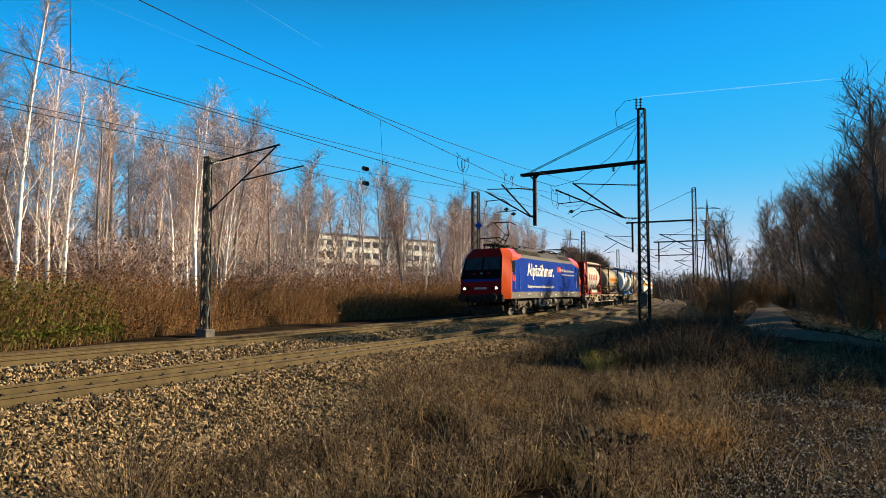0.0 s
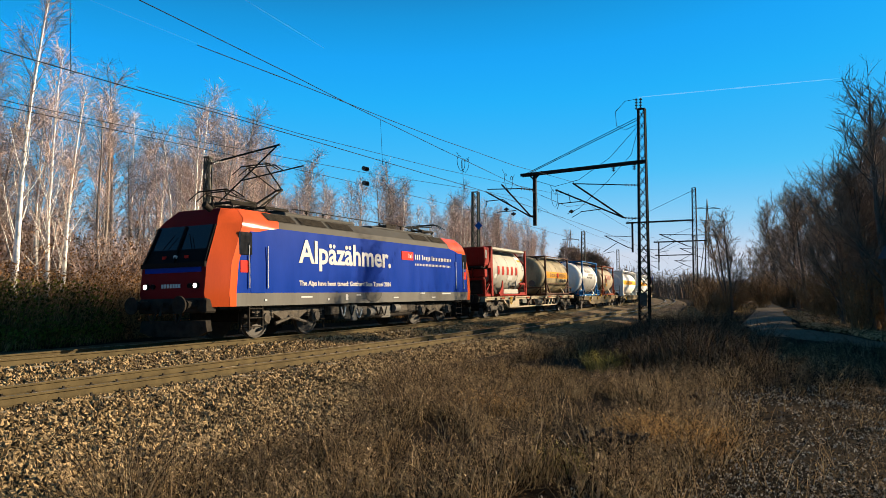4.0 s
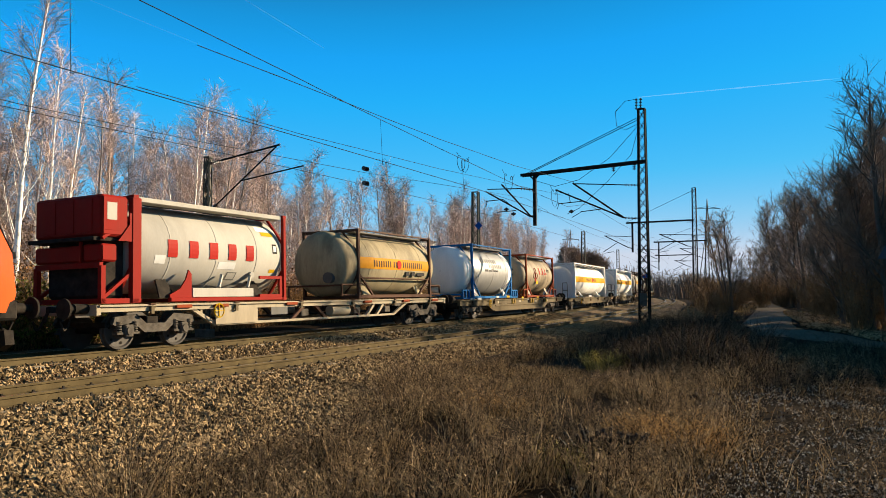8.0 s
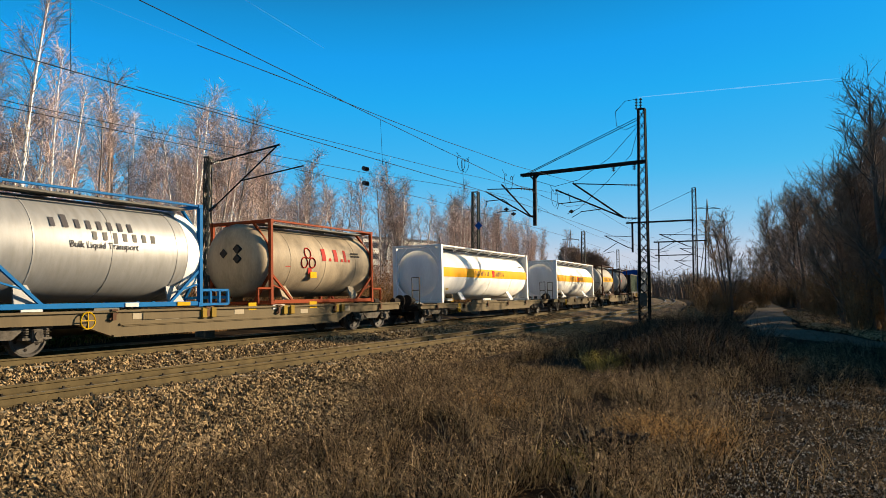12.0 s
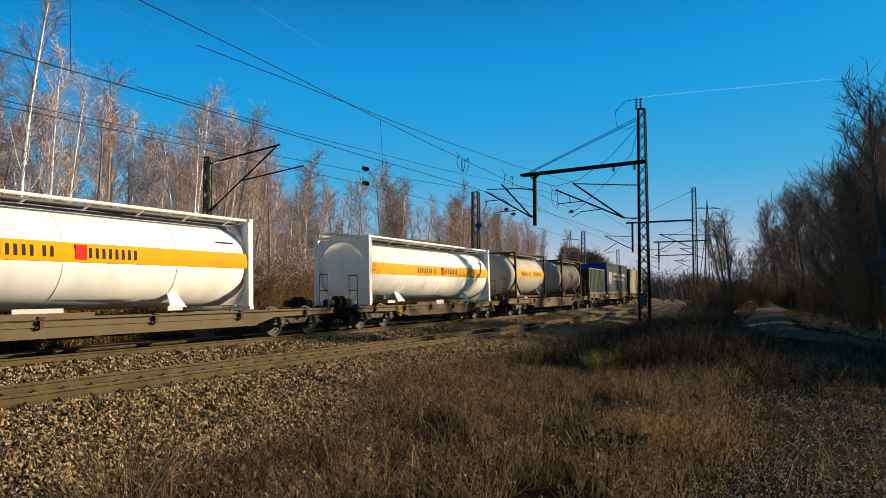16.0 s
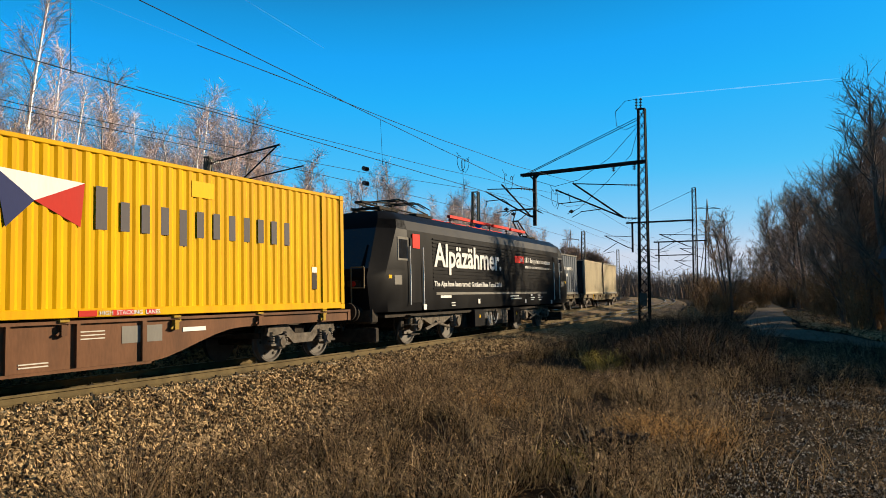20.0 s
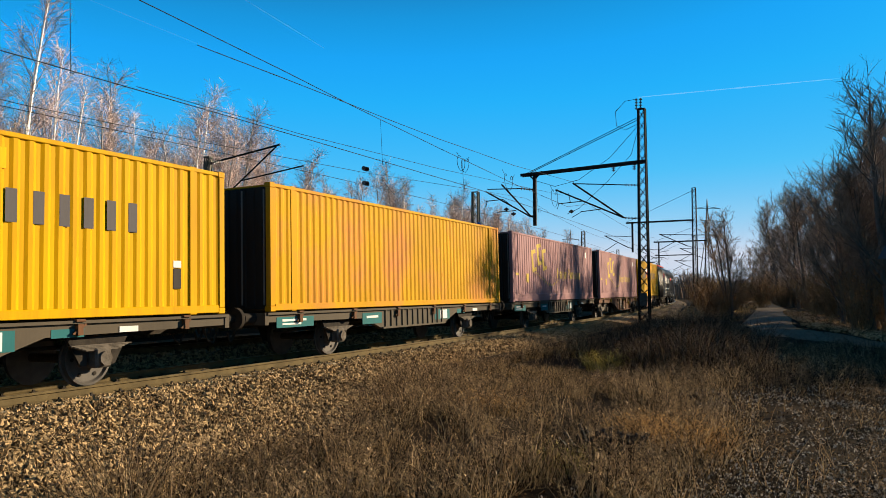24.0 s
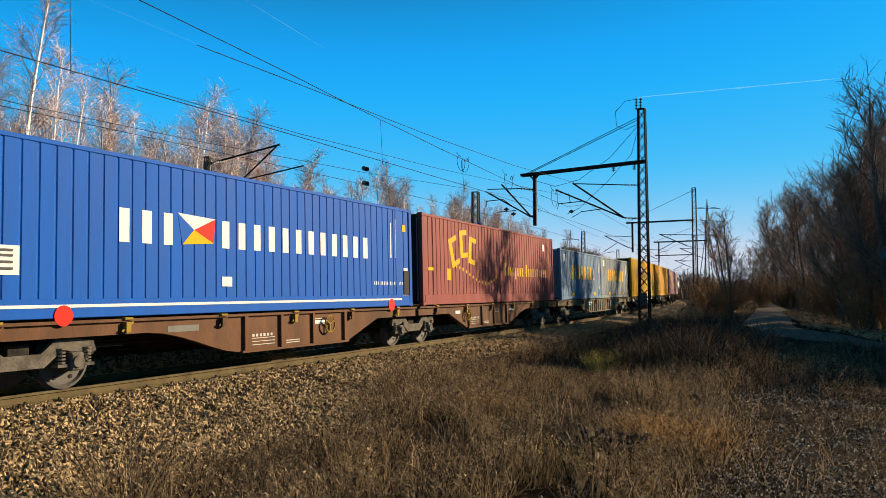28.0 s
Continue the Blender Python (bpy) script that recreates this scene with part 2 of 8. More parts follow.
M_WAGONRED = paint("oxide_brown_wagon_paint", (0.085, 0.041, 0.022), 0.6, 0.65, vary=0.3, dirt=(0.034, 0.023, 0.017))
M_WAGONDARK = paint("grimy_dark_wagon_paint", (0.06, 0.05, 0.037), 0.6, 0.6, dirt=(0.03, 0.025, 0.02))
M_TEAL = paint("teal_wagon_panel", (0.0136, 0.0884, 0.0952), 0.6, 0.3)
M_YELLOW = streaked("yellow_container_paint", (0.41, 0.225, 0.0014), 0.5, (0.27, 0.115, 0.006), 0.14)
M_YELLOWOLD = material("faded_yellow_container_paint", (0.37, 0.19, 0.003), 0.6, vary=0.16, scale=0.62, fine=25, bump=0.04, dirt=(0.36, 0.115, 0.05), dirt_amount=0.9, stretch=(1, 1, 0.7), spec=0.05)
M_PINK = material("faded_maroon_container_paint", (0.215, 0.122, 0.128), 0.6, vary=0.12, scale=1.3, fine=24, bump=0.05, dirt=(0.15, 0.055, 0.06), dirt_amount=0.6, stretch=(1, 1, 0.6), spec=0.05)
M_MAROON = streaked("red_brown_container_paint", (0.172, 0.05, 0.044), 0.45, (0.12, 0.032, 0.028), 0.14)
M_GREYBLUE = streaked("grey_blue_container_paint", (0.16, 0.175, 0.185), 0.85, (0.05, 0.10, 0.17), 0.35, 3.2)
M_STEELBLUE = streaked("weathered_blue_container_paint", (0.105, 0.165, 0.235), 0.8, (0.045, 0.115, 0.225), 0.3, 3.2)
M_CBLUE = streaked("bright_blue_container_paint", (0.004, 0.062, 0.28), 0.3, (0.006, 0.045, 0.19), 0.10)
M_TEXTYEL = paint("yellow_lettering", (0.4216, 0.2584, 0.0054), 0.6, 0.08)
M_TEXTPALE = paint("faded_yellow_lettering", (0.36, 0.26, 0.05), 0.6, 0.3)
M_LOCK = paint("dull_ochre_lock_paint", (0.21, 0.135, 0.02), 0.6, 0.4)
M_TEXTGREY = paint("dark_grey_lettering", (0.0612, 0.0578, 0.0612), 0.6, 0.15)
# near-black, for end walls that are darker than the sides
M_DARKEND = paint("dark_container_end", (0.0204, 0.0184, 0.0163), 0.6, 0.4)
M_GREENC = paint("dark_green_swap_body", (0.0204, 0.0408, 0.0238), 0.6, 0.3)
M_DKBLUE = paint("navy_curtain", (0.0136, 0.0204, 0.068), 0.6, 0.2)
M_TAN = paint("tan_curtain", (0.2856, 0.2448, 0.1632), 0.6, 0.35)
M_BRIGHTYEL = paint("safety_yellow_paint", (0.408, 0.2448, 0.0054), 0.6, 0.2)
M_RUST = material("rail_side_rust", (0.078, 0.058, 0.028), 0.85, vary=0.3, scale=3, fine=60, bump=0.15)
M_RAILTOP = material("polished_rail_head", (0.30, 0.25, 0.19), 0.35, 0.85, vary=0.12, scale=3, bump=0.03, spec=0.5)
M_SLEEPER = material("weathered_sleeper", (0.204, 0.17, 0.1224), 0.9, vary=0.25, scale=5, fine=60, bump=0.3, rand=0.3)
M_BALLAST = material("ballast_bed", (0.11, 0.075, 0.042), 0.95, vary=0.6, scale=9, fine=38, bump=1.0, bump_scale=24, coord="Object", dirt=(0.04, 0.03, 0.021), dirt_amount=0.7)
M_STONE = material("ballast_stone", (0.12, 0.082, 0.042), 0.9, vary=0.4, scale=14, fine=80, bump=0.3, island=1.0, alt=(0.22, 0.153, 0.08), spec=0.02)
M_MAST = material("dark_painted_lattice_steel", (0.013, 0.0125, 0.012), 0.7, 0.1, vary=0.3, bump=0.1, spec=0.05)
M_MASTGREY = material("galvanised_lattice_steel", (0.068, 0.068, 0.0578), 0.65, 0.3, vary=0.3, bump=0.1)
M_WIRE = material("copper_wire", (0.012, 0.011, 0.010), 0.8, 0.0, vary=0.2, bump=0)
M_INSUL = material("brown_porcelain", (0.0238, 0.0122, 0.0082), 0.25, vary=0.2, bump=0, spec=0.5)
M_CONCRETE = material("dark_concrete_base", (0.1088, 0.102, 0.0884), 0.9, vary=0.3, bump=0.4)
M_GLASS = material("dark_cab_glass", (0.0082, 0.0095, 0.0122), 0.08, vary=0.1, bump=0.0, spec=0.8)
M_LAMP = bpy.data.materials.new("lit_headlamp")
M_LAMP.use_nodes = True
M_LAMP.node_tree.nodes["Principled BSDF"].inputs["Emission Color"].default_value = (1, 0.95, 0.85, 1)
M_LAMP.node_tree.nodes["Principled BSDF"].inputs["Emission Strength"].default_value = 3.0
M_BIRCH = material("birch_bark", (0.38, 0.335, 0.295), 0.75, vary=0.3, scale=3, fine=14, bump=0.2, rand=0.9, alt=(0.64, 0.62, 0.58), dirt=(0.034, 0.0306, 0.0272), dirt_amount=0.65, stretch=(1, 1, 1.6))
M_BIRCHTWIG = material("birch_twigs", (0.42, 0.325, 0.285), 0.85, vary=0.4, scale=1.2, bump=0, rand=0.5)
M_BARK = material("dark_bark", (0.11, 0.09, 0.075), 0.95, vary=0.35, scale=4, fine=20, bump=0.5, stretch=(1, 1, 0.3), spec=0.02)
M_TWIG = material("dark_twigs", (0.22, 0.16, 0.118), 0.95, vary=0.35, scale=1.5, bump=0, rand=0.3, spec=0.02)
M_FARWOOD = material("far_hazy_twigs", (0.17, 0.13, 0.10), 0.9, vary=0.3, scale=0.08, bump=0)
M_UNDERTWIG = material("brown_undergrowth_twigs", (0.15, 0.105, 0.062), 0.9, vary=0.4, scale=1.2, bump=0, rand=0.6, spec=0.02)
M_RUSTLEAF = material("rusty_leaves", (0.19, 0.098, 0.04), 0.8, vary=0.65, scale=0.8, bump=0, island=1.3, thin=0.25)
M_BRAMBLE = material("dry_bramble", (0.23, 0.14, 0.066), 0.85, vary=0.65, scale=0.5, bump=0, island=1.3, coord="Object", thin=0.25)
M_GREENLEAF = material("ivy_leaves", (0.085, 0.092, 0.014), 0.7, vary=0.6, scale=0.9, bump=0, island=0.9, thin=0.25)
M_DRYGRASS = material("dry_grass", (0.034, 0.024, 0.012), 0.85, vary=0.7, scale=0.9, bump=0, island=1.6, thin=0.25, alt=(0.20, 0.14, 0.072))
M_WEED = material("dead_weed_stems", (0.018, 0.0125, 0.0075), 0.9, vary=0.7, scale=0.9, bump=0, island=1.6, thin=0.25, alt=(0.125, 0.088, 0.053))
# darker copy of the dead weed stems, with their shade in the colour
M_TALLWEED = material("shaded_weed_stems", (0.014, 0.010, 0.007), 0.9, vary=0.7, scale=0.9, bump=0, island=1.6, thin=0.2, alt=(0.075, 0.054, 0.036))
M_GOLDGRASS = material("golden_grass", (0.15, 0.082, 0.026), 0.8, vary=0.7, scale=2, bump=0, island=1.4, thin=0.25, alt=(0.30, 0.175, 0.066))
M_GREENGRASS = material("green_grass", (0.10, 0.10, 0.016), 0.8, vary=0.7, scale=2, bump=0, island=1.4, thin=0.25, alt=(0.26, 0.22, 0.06))
# soil base near black: shade among the weeds is put into the colour
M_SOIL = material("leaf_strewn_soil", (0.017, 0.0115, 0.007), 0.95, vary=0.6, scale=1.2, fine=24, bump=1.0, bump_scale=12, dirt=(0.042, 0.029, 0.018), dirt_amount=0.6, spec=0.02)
M_ASPHALT = material("worn_asphalt", (0.165, 0.135, 0.10), 0.9, vary=0.25, scale=0.7, fine=40, bump=0.3, dirt=(0.115, 0.088, 0.062), dirt_amount=0.5, spec=0.02)
# gravel base near black, the foreground's shade is part of this colour
M_GRAVEL = material("shade_dark_gravel", (0.016, 0.011, 0.007), 0.95, vary=0.6, scale=14, fine=50, bump=1.0, bump_scale=30, dirt=(0.022, 0.015, 0.009), dirt_amount=0.9, spec=0.02)
M_WALL = material("pale_facade", (0.60, 0.57, 0.50), 0.85, vary=0.15, scale=0.3, fine=3, bump=0.1)
M_WINDOW = material("facade_window_glass", (0.0408, 0.0442, 0.0476), 0.15, vary=0.3, scale=0.2, bump=0, spec=0.5)
M_LITTER = material("fallen_leaves", (0.055, 0.032, 0.015), 0.9, vary=0.7, scale=2, bump=0, island=1.4, thin=0.2)
M_GRAVELSTONE = material("pale_gravel_stone", (0.06, 0.048, 0.038), 0.9, vary=0.75, scale=12, bump=0.1, island=1.6, alt=(0.2, 0.17, 0.14), spec=0.02)
M_BANKLEAF = material("brown_leaf_litter", (0.22, 0.13, 0.065), 0.9, vary=0.6, scale=0.7, bump=0, island=1.4, thin=0.2, alt=(0.38, 0.25, 0.14))
M_PALELEAF = material("bleached_dead_leaves", (0.10, 0.09, 0.08), 0.85, vary=0.6, scale=2, bump=0, island=1.5, thin=0.15, alt=(0.21, 0.19, 0.165))
M_STRAW = material("bleached_straw", (0.42, 0.31, 0.18), 0.8, vary=0.35, scale=2, bump=0, island=0.8, thin=0.25)
M_SLATE = paint("slate_sign_back", (0.05, 0.065, 0.085))
M_VAPOUR = bpy.data.materials.new("ice_vapour")
M_VAPOUR.use_nodes = True
vt = M_VAPOUR.node_tree
vm, vc, vd = vt.nodes.new("ShaderNodeMixShader"), vt.nodes.new("ShaderNodeBsdfTransparent"), vt.nodes.new("ShaderNodeBsdfTranslucent")
vd.inputs[0].default_value = (0.9, 0.9, 0.9, 1)
vm.inputs[0].default_value = 0.045
vt.links.new(vc.outputs[0], vm.inputs[1])
vt.links.new(vd.outputs[0], vm.inputs[2])
vt.links.new(vm.outputs[0], vt.nodes["Material Output"].inputs["Surface"])


# ---- ground ----
rng = random.Random(11)


def raw_mesh(name, verts, faces, material, smooth=False):
    me = bpy.data.meshes.new(name)
    me.from_pydata(verts, [], faces)
    for m in material if isinstance(material, (list, tuple)) else [material]:
        me.materials.append(m)
    if smooth:
        me.polygons.foreach_set("use_smooth", [True] * len(me.polygons))
    me.update()
    return me


class Limbs:
    """Collects tapered tubes into one mesh."""

    def __init__(self):
        self.v, self.f = [], []

    def add(self, pts, radii, seg=5):
        base = len(self.v)
        n = len(pts)
        if seg == 2:
            side = (pts[-1] - pts[0]).cross(Vector((math.sin(base * 1.7), math.cos(base * 2.3), math.sin(base * 0.9)))).normalized()
            for p, q in zip(pts, radii):
                self.v.append(tuple(p + side * q * 1.15))
                self.v.append(tuple(p - side * q * 1.15))
            for i in range(n - 1):
                c = base + 2 * i
                self.f.append((c, c + 1, c + 3, c + 2))
            return
        for i, p in enumerate(pts):
            d = (pts[min(i + 1, n - 1)] - pts[max(i - 1, 0)]).normalized()
            a = d.orthogonal().normalized()
            b = d.cross(a)
            for k in range(seg):
                t = 2 * math.pi * k / seg
                q = p + (a * math.cos(t) + b * math.sin(t)) * radii[i]
                self.v.append((q.x, q.y, q.z))
        for i in range(n - 1):
            for k in range(seg):
                c, e = base + i * seg + k, base + i * seg + (k + 1) % seg
                self.f.append((c, e, e + seg, c + seg))

    def mesh(self, name, material, smooth=True):
        return raw_mesh(name, self.v, self.f, material, smooth)


def sheet(name, us, ys, height, material, label, category, kind="structure", follow=True):
    verts, faces = [], []
    for y in ys:
        for u in us:
            x = u + (bend(min(y, 260.0)) if follow else 0.0)
            verts.append((x, y, height(x, y)))
    n = len(us)
    for j in range(len(ys) - 1):
        for i in range(n - 1):
            a = j * n + i
            faces.append((a, a + 1, a + n + 1, a + n))
    return tagged(new(name, raw_mesh(name, verts, faces, material, True)), label, category, kind=kind)


def steps(a, b, d):
    n = max(1, round((b - a) / d))
    return [a + (b - a) * i / n for i in range(n + 1)]


US = [-2500, -900, -400, -200, -120, -80, -60, -48] + steps(-40, -21, 1.0) + steps(-20.2, -8, 0.6) + steps(-7.5, 14, 0.75) + [16, 20, 26, 34, 46, 64, 90, 140, 250, 500, 1200, 2600]
YS = [-1200, -500, -200, -90, -50, -30] + steps(-20, 60, 1.0) + steps(62, 130, 2.5) + [140, 155, 175, 200, 230, 260, 320, 420, 600, 900, 1500, 2800]
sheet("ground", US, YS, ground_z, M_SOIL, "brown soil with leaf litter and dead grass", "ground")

# path of worn asphalt that runs beside the weeds into the trees
PATH = [(24.0, 29.0), (14.0, 31.5), (6.0, 34.2), (2.4, 35.8), (-0.4, 38.6), (-2.0, 44.0), (-2.75, 50.0), (-3.05, 57.0), (-3.6, 72.0), (-5.6, 107.6), (-9.5, 155.0), (-18.0, 215.0)]
HALF = [2.2, 2.2, 2.2, 2.2, 2.1, 1.9, 1.75, 1.75, 1.75, 1.75, 1.75, 1.75]


def ribbon(name, line, half, lift, material, label, category, cross=6):
    pts = []
    for i in range(len(line) - 1):
        for k in range(6):
            t = k / 6
            p0, p1, p2, p3 = (Vector(line[max(0, min(len(line) - 1, i + d))]) for d in (-1, 0, 1, 2))
            p = 0.5 * ((2 * p1) + (p2 - p0) * t + (2 * p0 - 5 * p1 + 4 * p2 - p3) * t * t + (3 * p1 - p0 - 3 * p2 + p3) * t ** 3)
            pts.append((p, half[i] + (half[i + 1] - half[i]) * t))
    verts, faces = [], []
    for i, (p, h) in enumerate(pts):
        way = (pts[min(i + 1, len(pts) - 1)][0] - pts[max(i - 1, 0)][0]).normalized()
        side = Vector((way.y, -way.x))
        for c in range(cross + 1):
            w = h * (1 + 0.10 * noise.noise((p.x * 0.7, p.y * 0.7, 3.0 if c == 0 else 9.0))) if c in (0, cross) else h
            q = p + side * w * (2 * c / cross - 1)
            verts.append((q.x, q.y, ground_z(q.x, q.y) + (lift if 0 < c < cross and 0 < i < len(pts) - 1 else -0.03)))
    n = cross + 1
    for i in range(len(pts) - 1):
        for c in range(cross):
            a = i * n + c
            faces.append((a, a + 1, a + n + 1, a + n))
    return tagged(new(name, raw_mesh(name, verts, faces, material, True)), label, category, kind="structure")


ribbon("pavement", PATH, HALF, 0.05, M_ASPHALT, "worn grey asphalt path crossed by tree shadows", "path")
ribbon("gravel_patch", [(2.0, -3.0), (1.5, 6.0), (1.4, 10.0), (2.6, 14.0), (6.0, 17.5), (11.0, 20.0)], [1.8, 2.4, 2.6, 2.4, 2.2, 2.0], 0.03, M_GRAVEL, "trodden gravel with dead leaves, colour darkened for shade", "gravel")

# ballast bed under both tracks
CROSS = [(-20.6, -0.35), (-19.6, 0.02), (-18.5, 0.02), (-17.4, 0.03), (-16.1, 0.03), (-14.9, 0.02), (-14.1, -0.12), (-13.2, -0.19), (-12.0, -0.19), (-10.75, -0.19), (-10.2, -0.22), (-9.6, -0.36), (-9.0, -0.43), (-8.2, -0.49), (-7.2, -0.56), (-6.6, -0.70), (-6.0, -0.95)]
SS = steps(-70, 60, 0.8) + steps(62, 260, 4)


def bed_z(u, s, rough=0.03):
    for (u0, z0), (u1, z1) in zip(CROSS, CROSS[1:]):
        if u0 <= u <= u1:
            break
    t = min(1.0, max(0.0, (u - u0) / (u1 - u0)))
    sink = 0.45 * smooth(17.0, 20.0, s) * smooth(-9.7, -8.9, u)
    return z0 + (z1 - z0) * t - sink + GRADE * s + rough * noise.noise((u * 1.7, s * 1.7, 0.0))


verts, faces = [], []
for s in SS:
    for u in [CROSS[0][0] + (CROSS[-1][0] - CROSS[0][0]) * i / 56 for i in range(57)]:
        verts.append((u + bend(s), s, bed_z(u, s)))
for j in range(len(SS) - 1):
    for i in range(56):
        a = j * 57 + i
        faces.append((a, a + 1, a + 58, a + 57))
track_bed = tagged(new("track_bed", raw_mesh("track_bed", verts, faces, M_BALLAST, True)), "brown crushed stone ballast under two tracks", "ballast", kind="structure")

# loose stones on the ballast
STONE_F = [(0, 2, 4), (2, 1, 4), (1, 3, 4), (3, 0, 4), (2, 0, 5), (1, 2, 5), (3, 1, 5), (0, 3, 5)]


def stones(name, spots, size, material, label, category):
    verts, faces = [], []
    for x, y, z in spots:
        r = size * (0.55 + 0.95 * rng.random() ** 1.3)
        m = Euler((rng.uniform(0, 6), rng.uniform(0, 6), rng.uniform(0, 6))).to_matrix()
        k = len(verts)
        for v in ((1, 0, 0), (-1, 0, 0), (0, 1, 0), (0, -1, 0), (0, 0, 1), (0, 0, -1)):
            q = m @ Vector([c * r * rng.uniform(0.7, 1.15) * f for c, f in zip(v, (1, 0.85, 0.65))])
            verts.append((x + q.x, y + q.y, z + q.z))
        faces.extend(tuple(k + i for i in f) for f in STONE_F)
    return tagged(new(name, raw_mesh(name, verts, faces, material)), label, category, kind="stuff")


spots = []
for i in range(42000):
    s = 3.0 + 42 * rng.random() ** 1.5
    u = rng.uniform(-11.15, -8.7)
    spots.append((u + bend(s), s, bed_z(u, s) + 0.012))
for i in range(26000):
    s = 2.5 + 15 * rng.random() ** 1.2
    u = rng.uniform(-8.8, -6.5)
    if rng.random() < smooth(-6.3, -7.6, u - 1.2 * smooth(10, 15, s)):
        spots.append((u + bend(s), s, bed_z(u, s) + 0.012))
for i in range(18000):
    s = 3.0 + 48 * rng.random() ** 1.3
    u = rng.uniform(-15.3, -12.8)
    spots.append((u + bend(s), s, bed_z(u, s) + 0.012))
stones("ballast_stones", spots, 0.055, M_STONE, "loose brown ballast stones beside the rails", "stones")

# ---- tracks ----
RAIL = [(-0.075, -0.172), (0.075, -0.172), (0.075, -0.16), (0.012, -0.142), (0.010, -0.05), (0.036, -0.038), (0.036, -0.006), (0.028, 0.0), (-0.028, 0.0), (-0.036, -0.006), (-0.036, -0.038), (-0.010, -0.05), (-0.012, -0.142), (-0.075, -0.16)]


def railway_track(which, label):
    tr = thing("railway_track", label, "railway track", kind="structure")
    for lat in (0.753, -0.753):
        verts, faces = [], []
        ss = steps(-80, 120, 2.0) + steps(124, 300, 4)
        for s in ss:
            m = on_track(which, s)
            verts.extend(tuple(m @ Vector((lat + x, 0, z))) for x, z in RAIL)
        n = len(RAIL)
        for j in range(len(ss) - 1):
            for i in range(n):
                a, b = j * n + i, j * n + (i + 1) % n
                faces.append((a, b, b + n, a + n))
        me = raw_mesh("rail", verts, faces, [M_RUST, M_RAILTOP])
        me.polygons.foreach_set("material_index", [1 if k % n == 7 else 0 for k in range(len(faces))])
        rail = new("rail", me)
        rail.parent = tr
    bm = box(B(), -1.3, 1.3, -0.13, 0.13, -0.34, -0.176, 0.02)
    me = finish(bm, "sleeper", M_SLEEPER)
    s0 = 7.7535 if which == 2 else 10.6158
    for k in range(-30, 110):
        part("sleeper", me, None, tr, at=on_track(which, s0 + 0.6 * k))
    bm = B()
    for k in range(-16, 60):
        m = on_track(which, s0 + 0.6 * k)
        for lat in (0.753, -0.753):
            for side in (1, -1):
                c = lat + side * 0.095
                for x0, x1, y0, y1, z0, z1 in ((c - 0.03, c + 0.035, -0.055, 0.055, -0.178, -0.150), (c - 0.015, c + 0.015, -0.018, 0.018, -0.16, -0.115)):
                    made = B()
                    box(made, x0, x1, y0, y1, z0, z1)
                    made.transform(m)
                    tmp = bpy.data.meshes.new("tmp")
                    made.to_mesh(tmp)
                    made.free()
                    bm.from_mesh(tmp)
                    bpy.data.meshes.remove(tmp)
    part("rail_clips", bm, M_UNDER, tr, "dark rail clips and bolts", kind="stuff")
    return tr


railway_track(2, "rust-brown rails on sleepers in stone ballast")
railway_track(1, "rust-brown rails on sleepers beyond the nearer track")

# ---- masts and overhead line ----
def lattice_mast(s, u, height, w0, w1, material, label, base=0.5, z0=None, lean=0.0):
    y = s
    x = u + bend(s)
    zb = ground_z(x, y) if z0 is None else z0
    t = 0.085 if w0 > 0.4 else 0.05
    m = thing("catenary_mast", label, "catenary mast", Matrix.Translation((x, y, zb)) @ Euler((0, 0, heading(s))).to_matrix().to_4x4(), group="catenary masts along the railway")
    h = height - zb
    for sx in (-1, 1):
        for sy in (-1, 1):
            bm = bar(B(), (sx * w0 / 2, sy * w0 * 0.32, 0), (sx * w1 / 2, sy * w1 * 0.32, h), t)
            part("leg", bm, material, m)
    bm, n = B(), max(8, round(h / 0.62))
    for i in range(n):
        za, zc = h * i / n, h * (i + 1) / n
        wa, wc = (w0 + (w1 - w0) * z / h for z in (za, zc))
        d = 1 if i % 2 else -1
        for sy in (-1, 1):
            bar(bm, (-d * wa / 2, sy * wa * 0.32, za), (d * wc / 2, sy * wc * 0.32, zc), 0.055, 0.025)
            bar(bm, (d * wa / 2, sy * wa * 0.32, za), (-d * wc / 2, sy * wc * 0.32, zc), 0.055, 0.025)
        for sx in (-1, 1):
            bar(bm, (sx * wa / 2, -d * wa * 0.32, za), (sx * wc / 2, d * wc * 0.32, zc), 0.03, 0.07)
    part("lattice", bm, material, m)
    part("footing", box(B(), -base / 2, base / 2, -base / 2, base / 2, -0.3, 0.35, 0.03), M_CONCRETE, m)
    part("cap", box(B(), -w1 / 2 - 0.03, w1 / 2 + 0.03, -w1 * 0.32 - 0.03, w1 * 0.32 + 0.03, h, h + 0.04), material, m)
    return m, h, zb


def insulator(bm, p, q, n=5, r=0.07):
    p, q = Vector(p), Vector(q)
    tube(bm, p, q, 0.025, seg=6)
    for i in range(n):
        c = p + (q - p) * ((i + 0.5) / n)
        d = (q - p).normalized() * 0.018
        tube(bm, c - d, c + d, r, r * 0.6, seg=10)


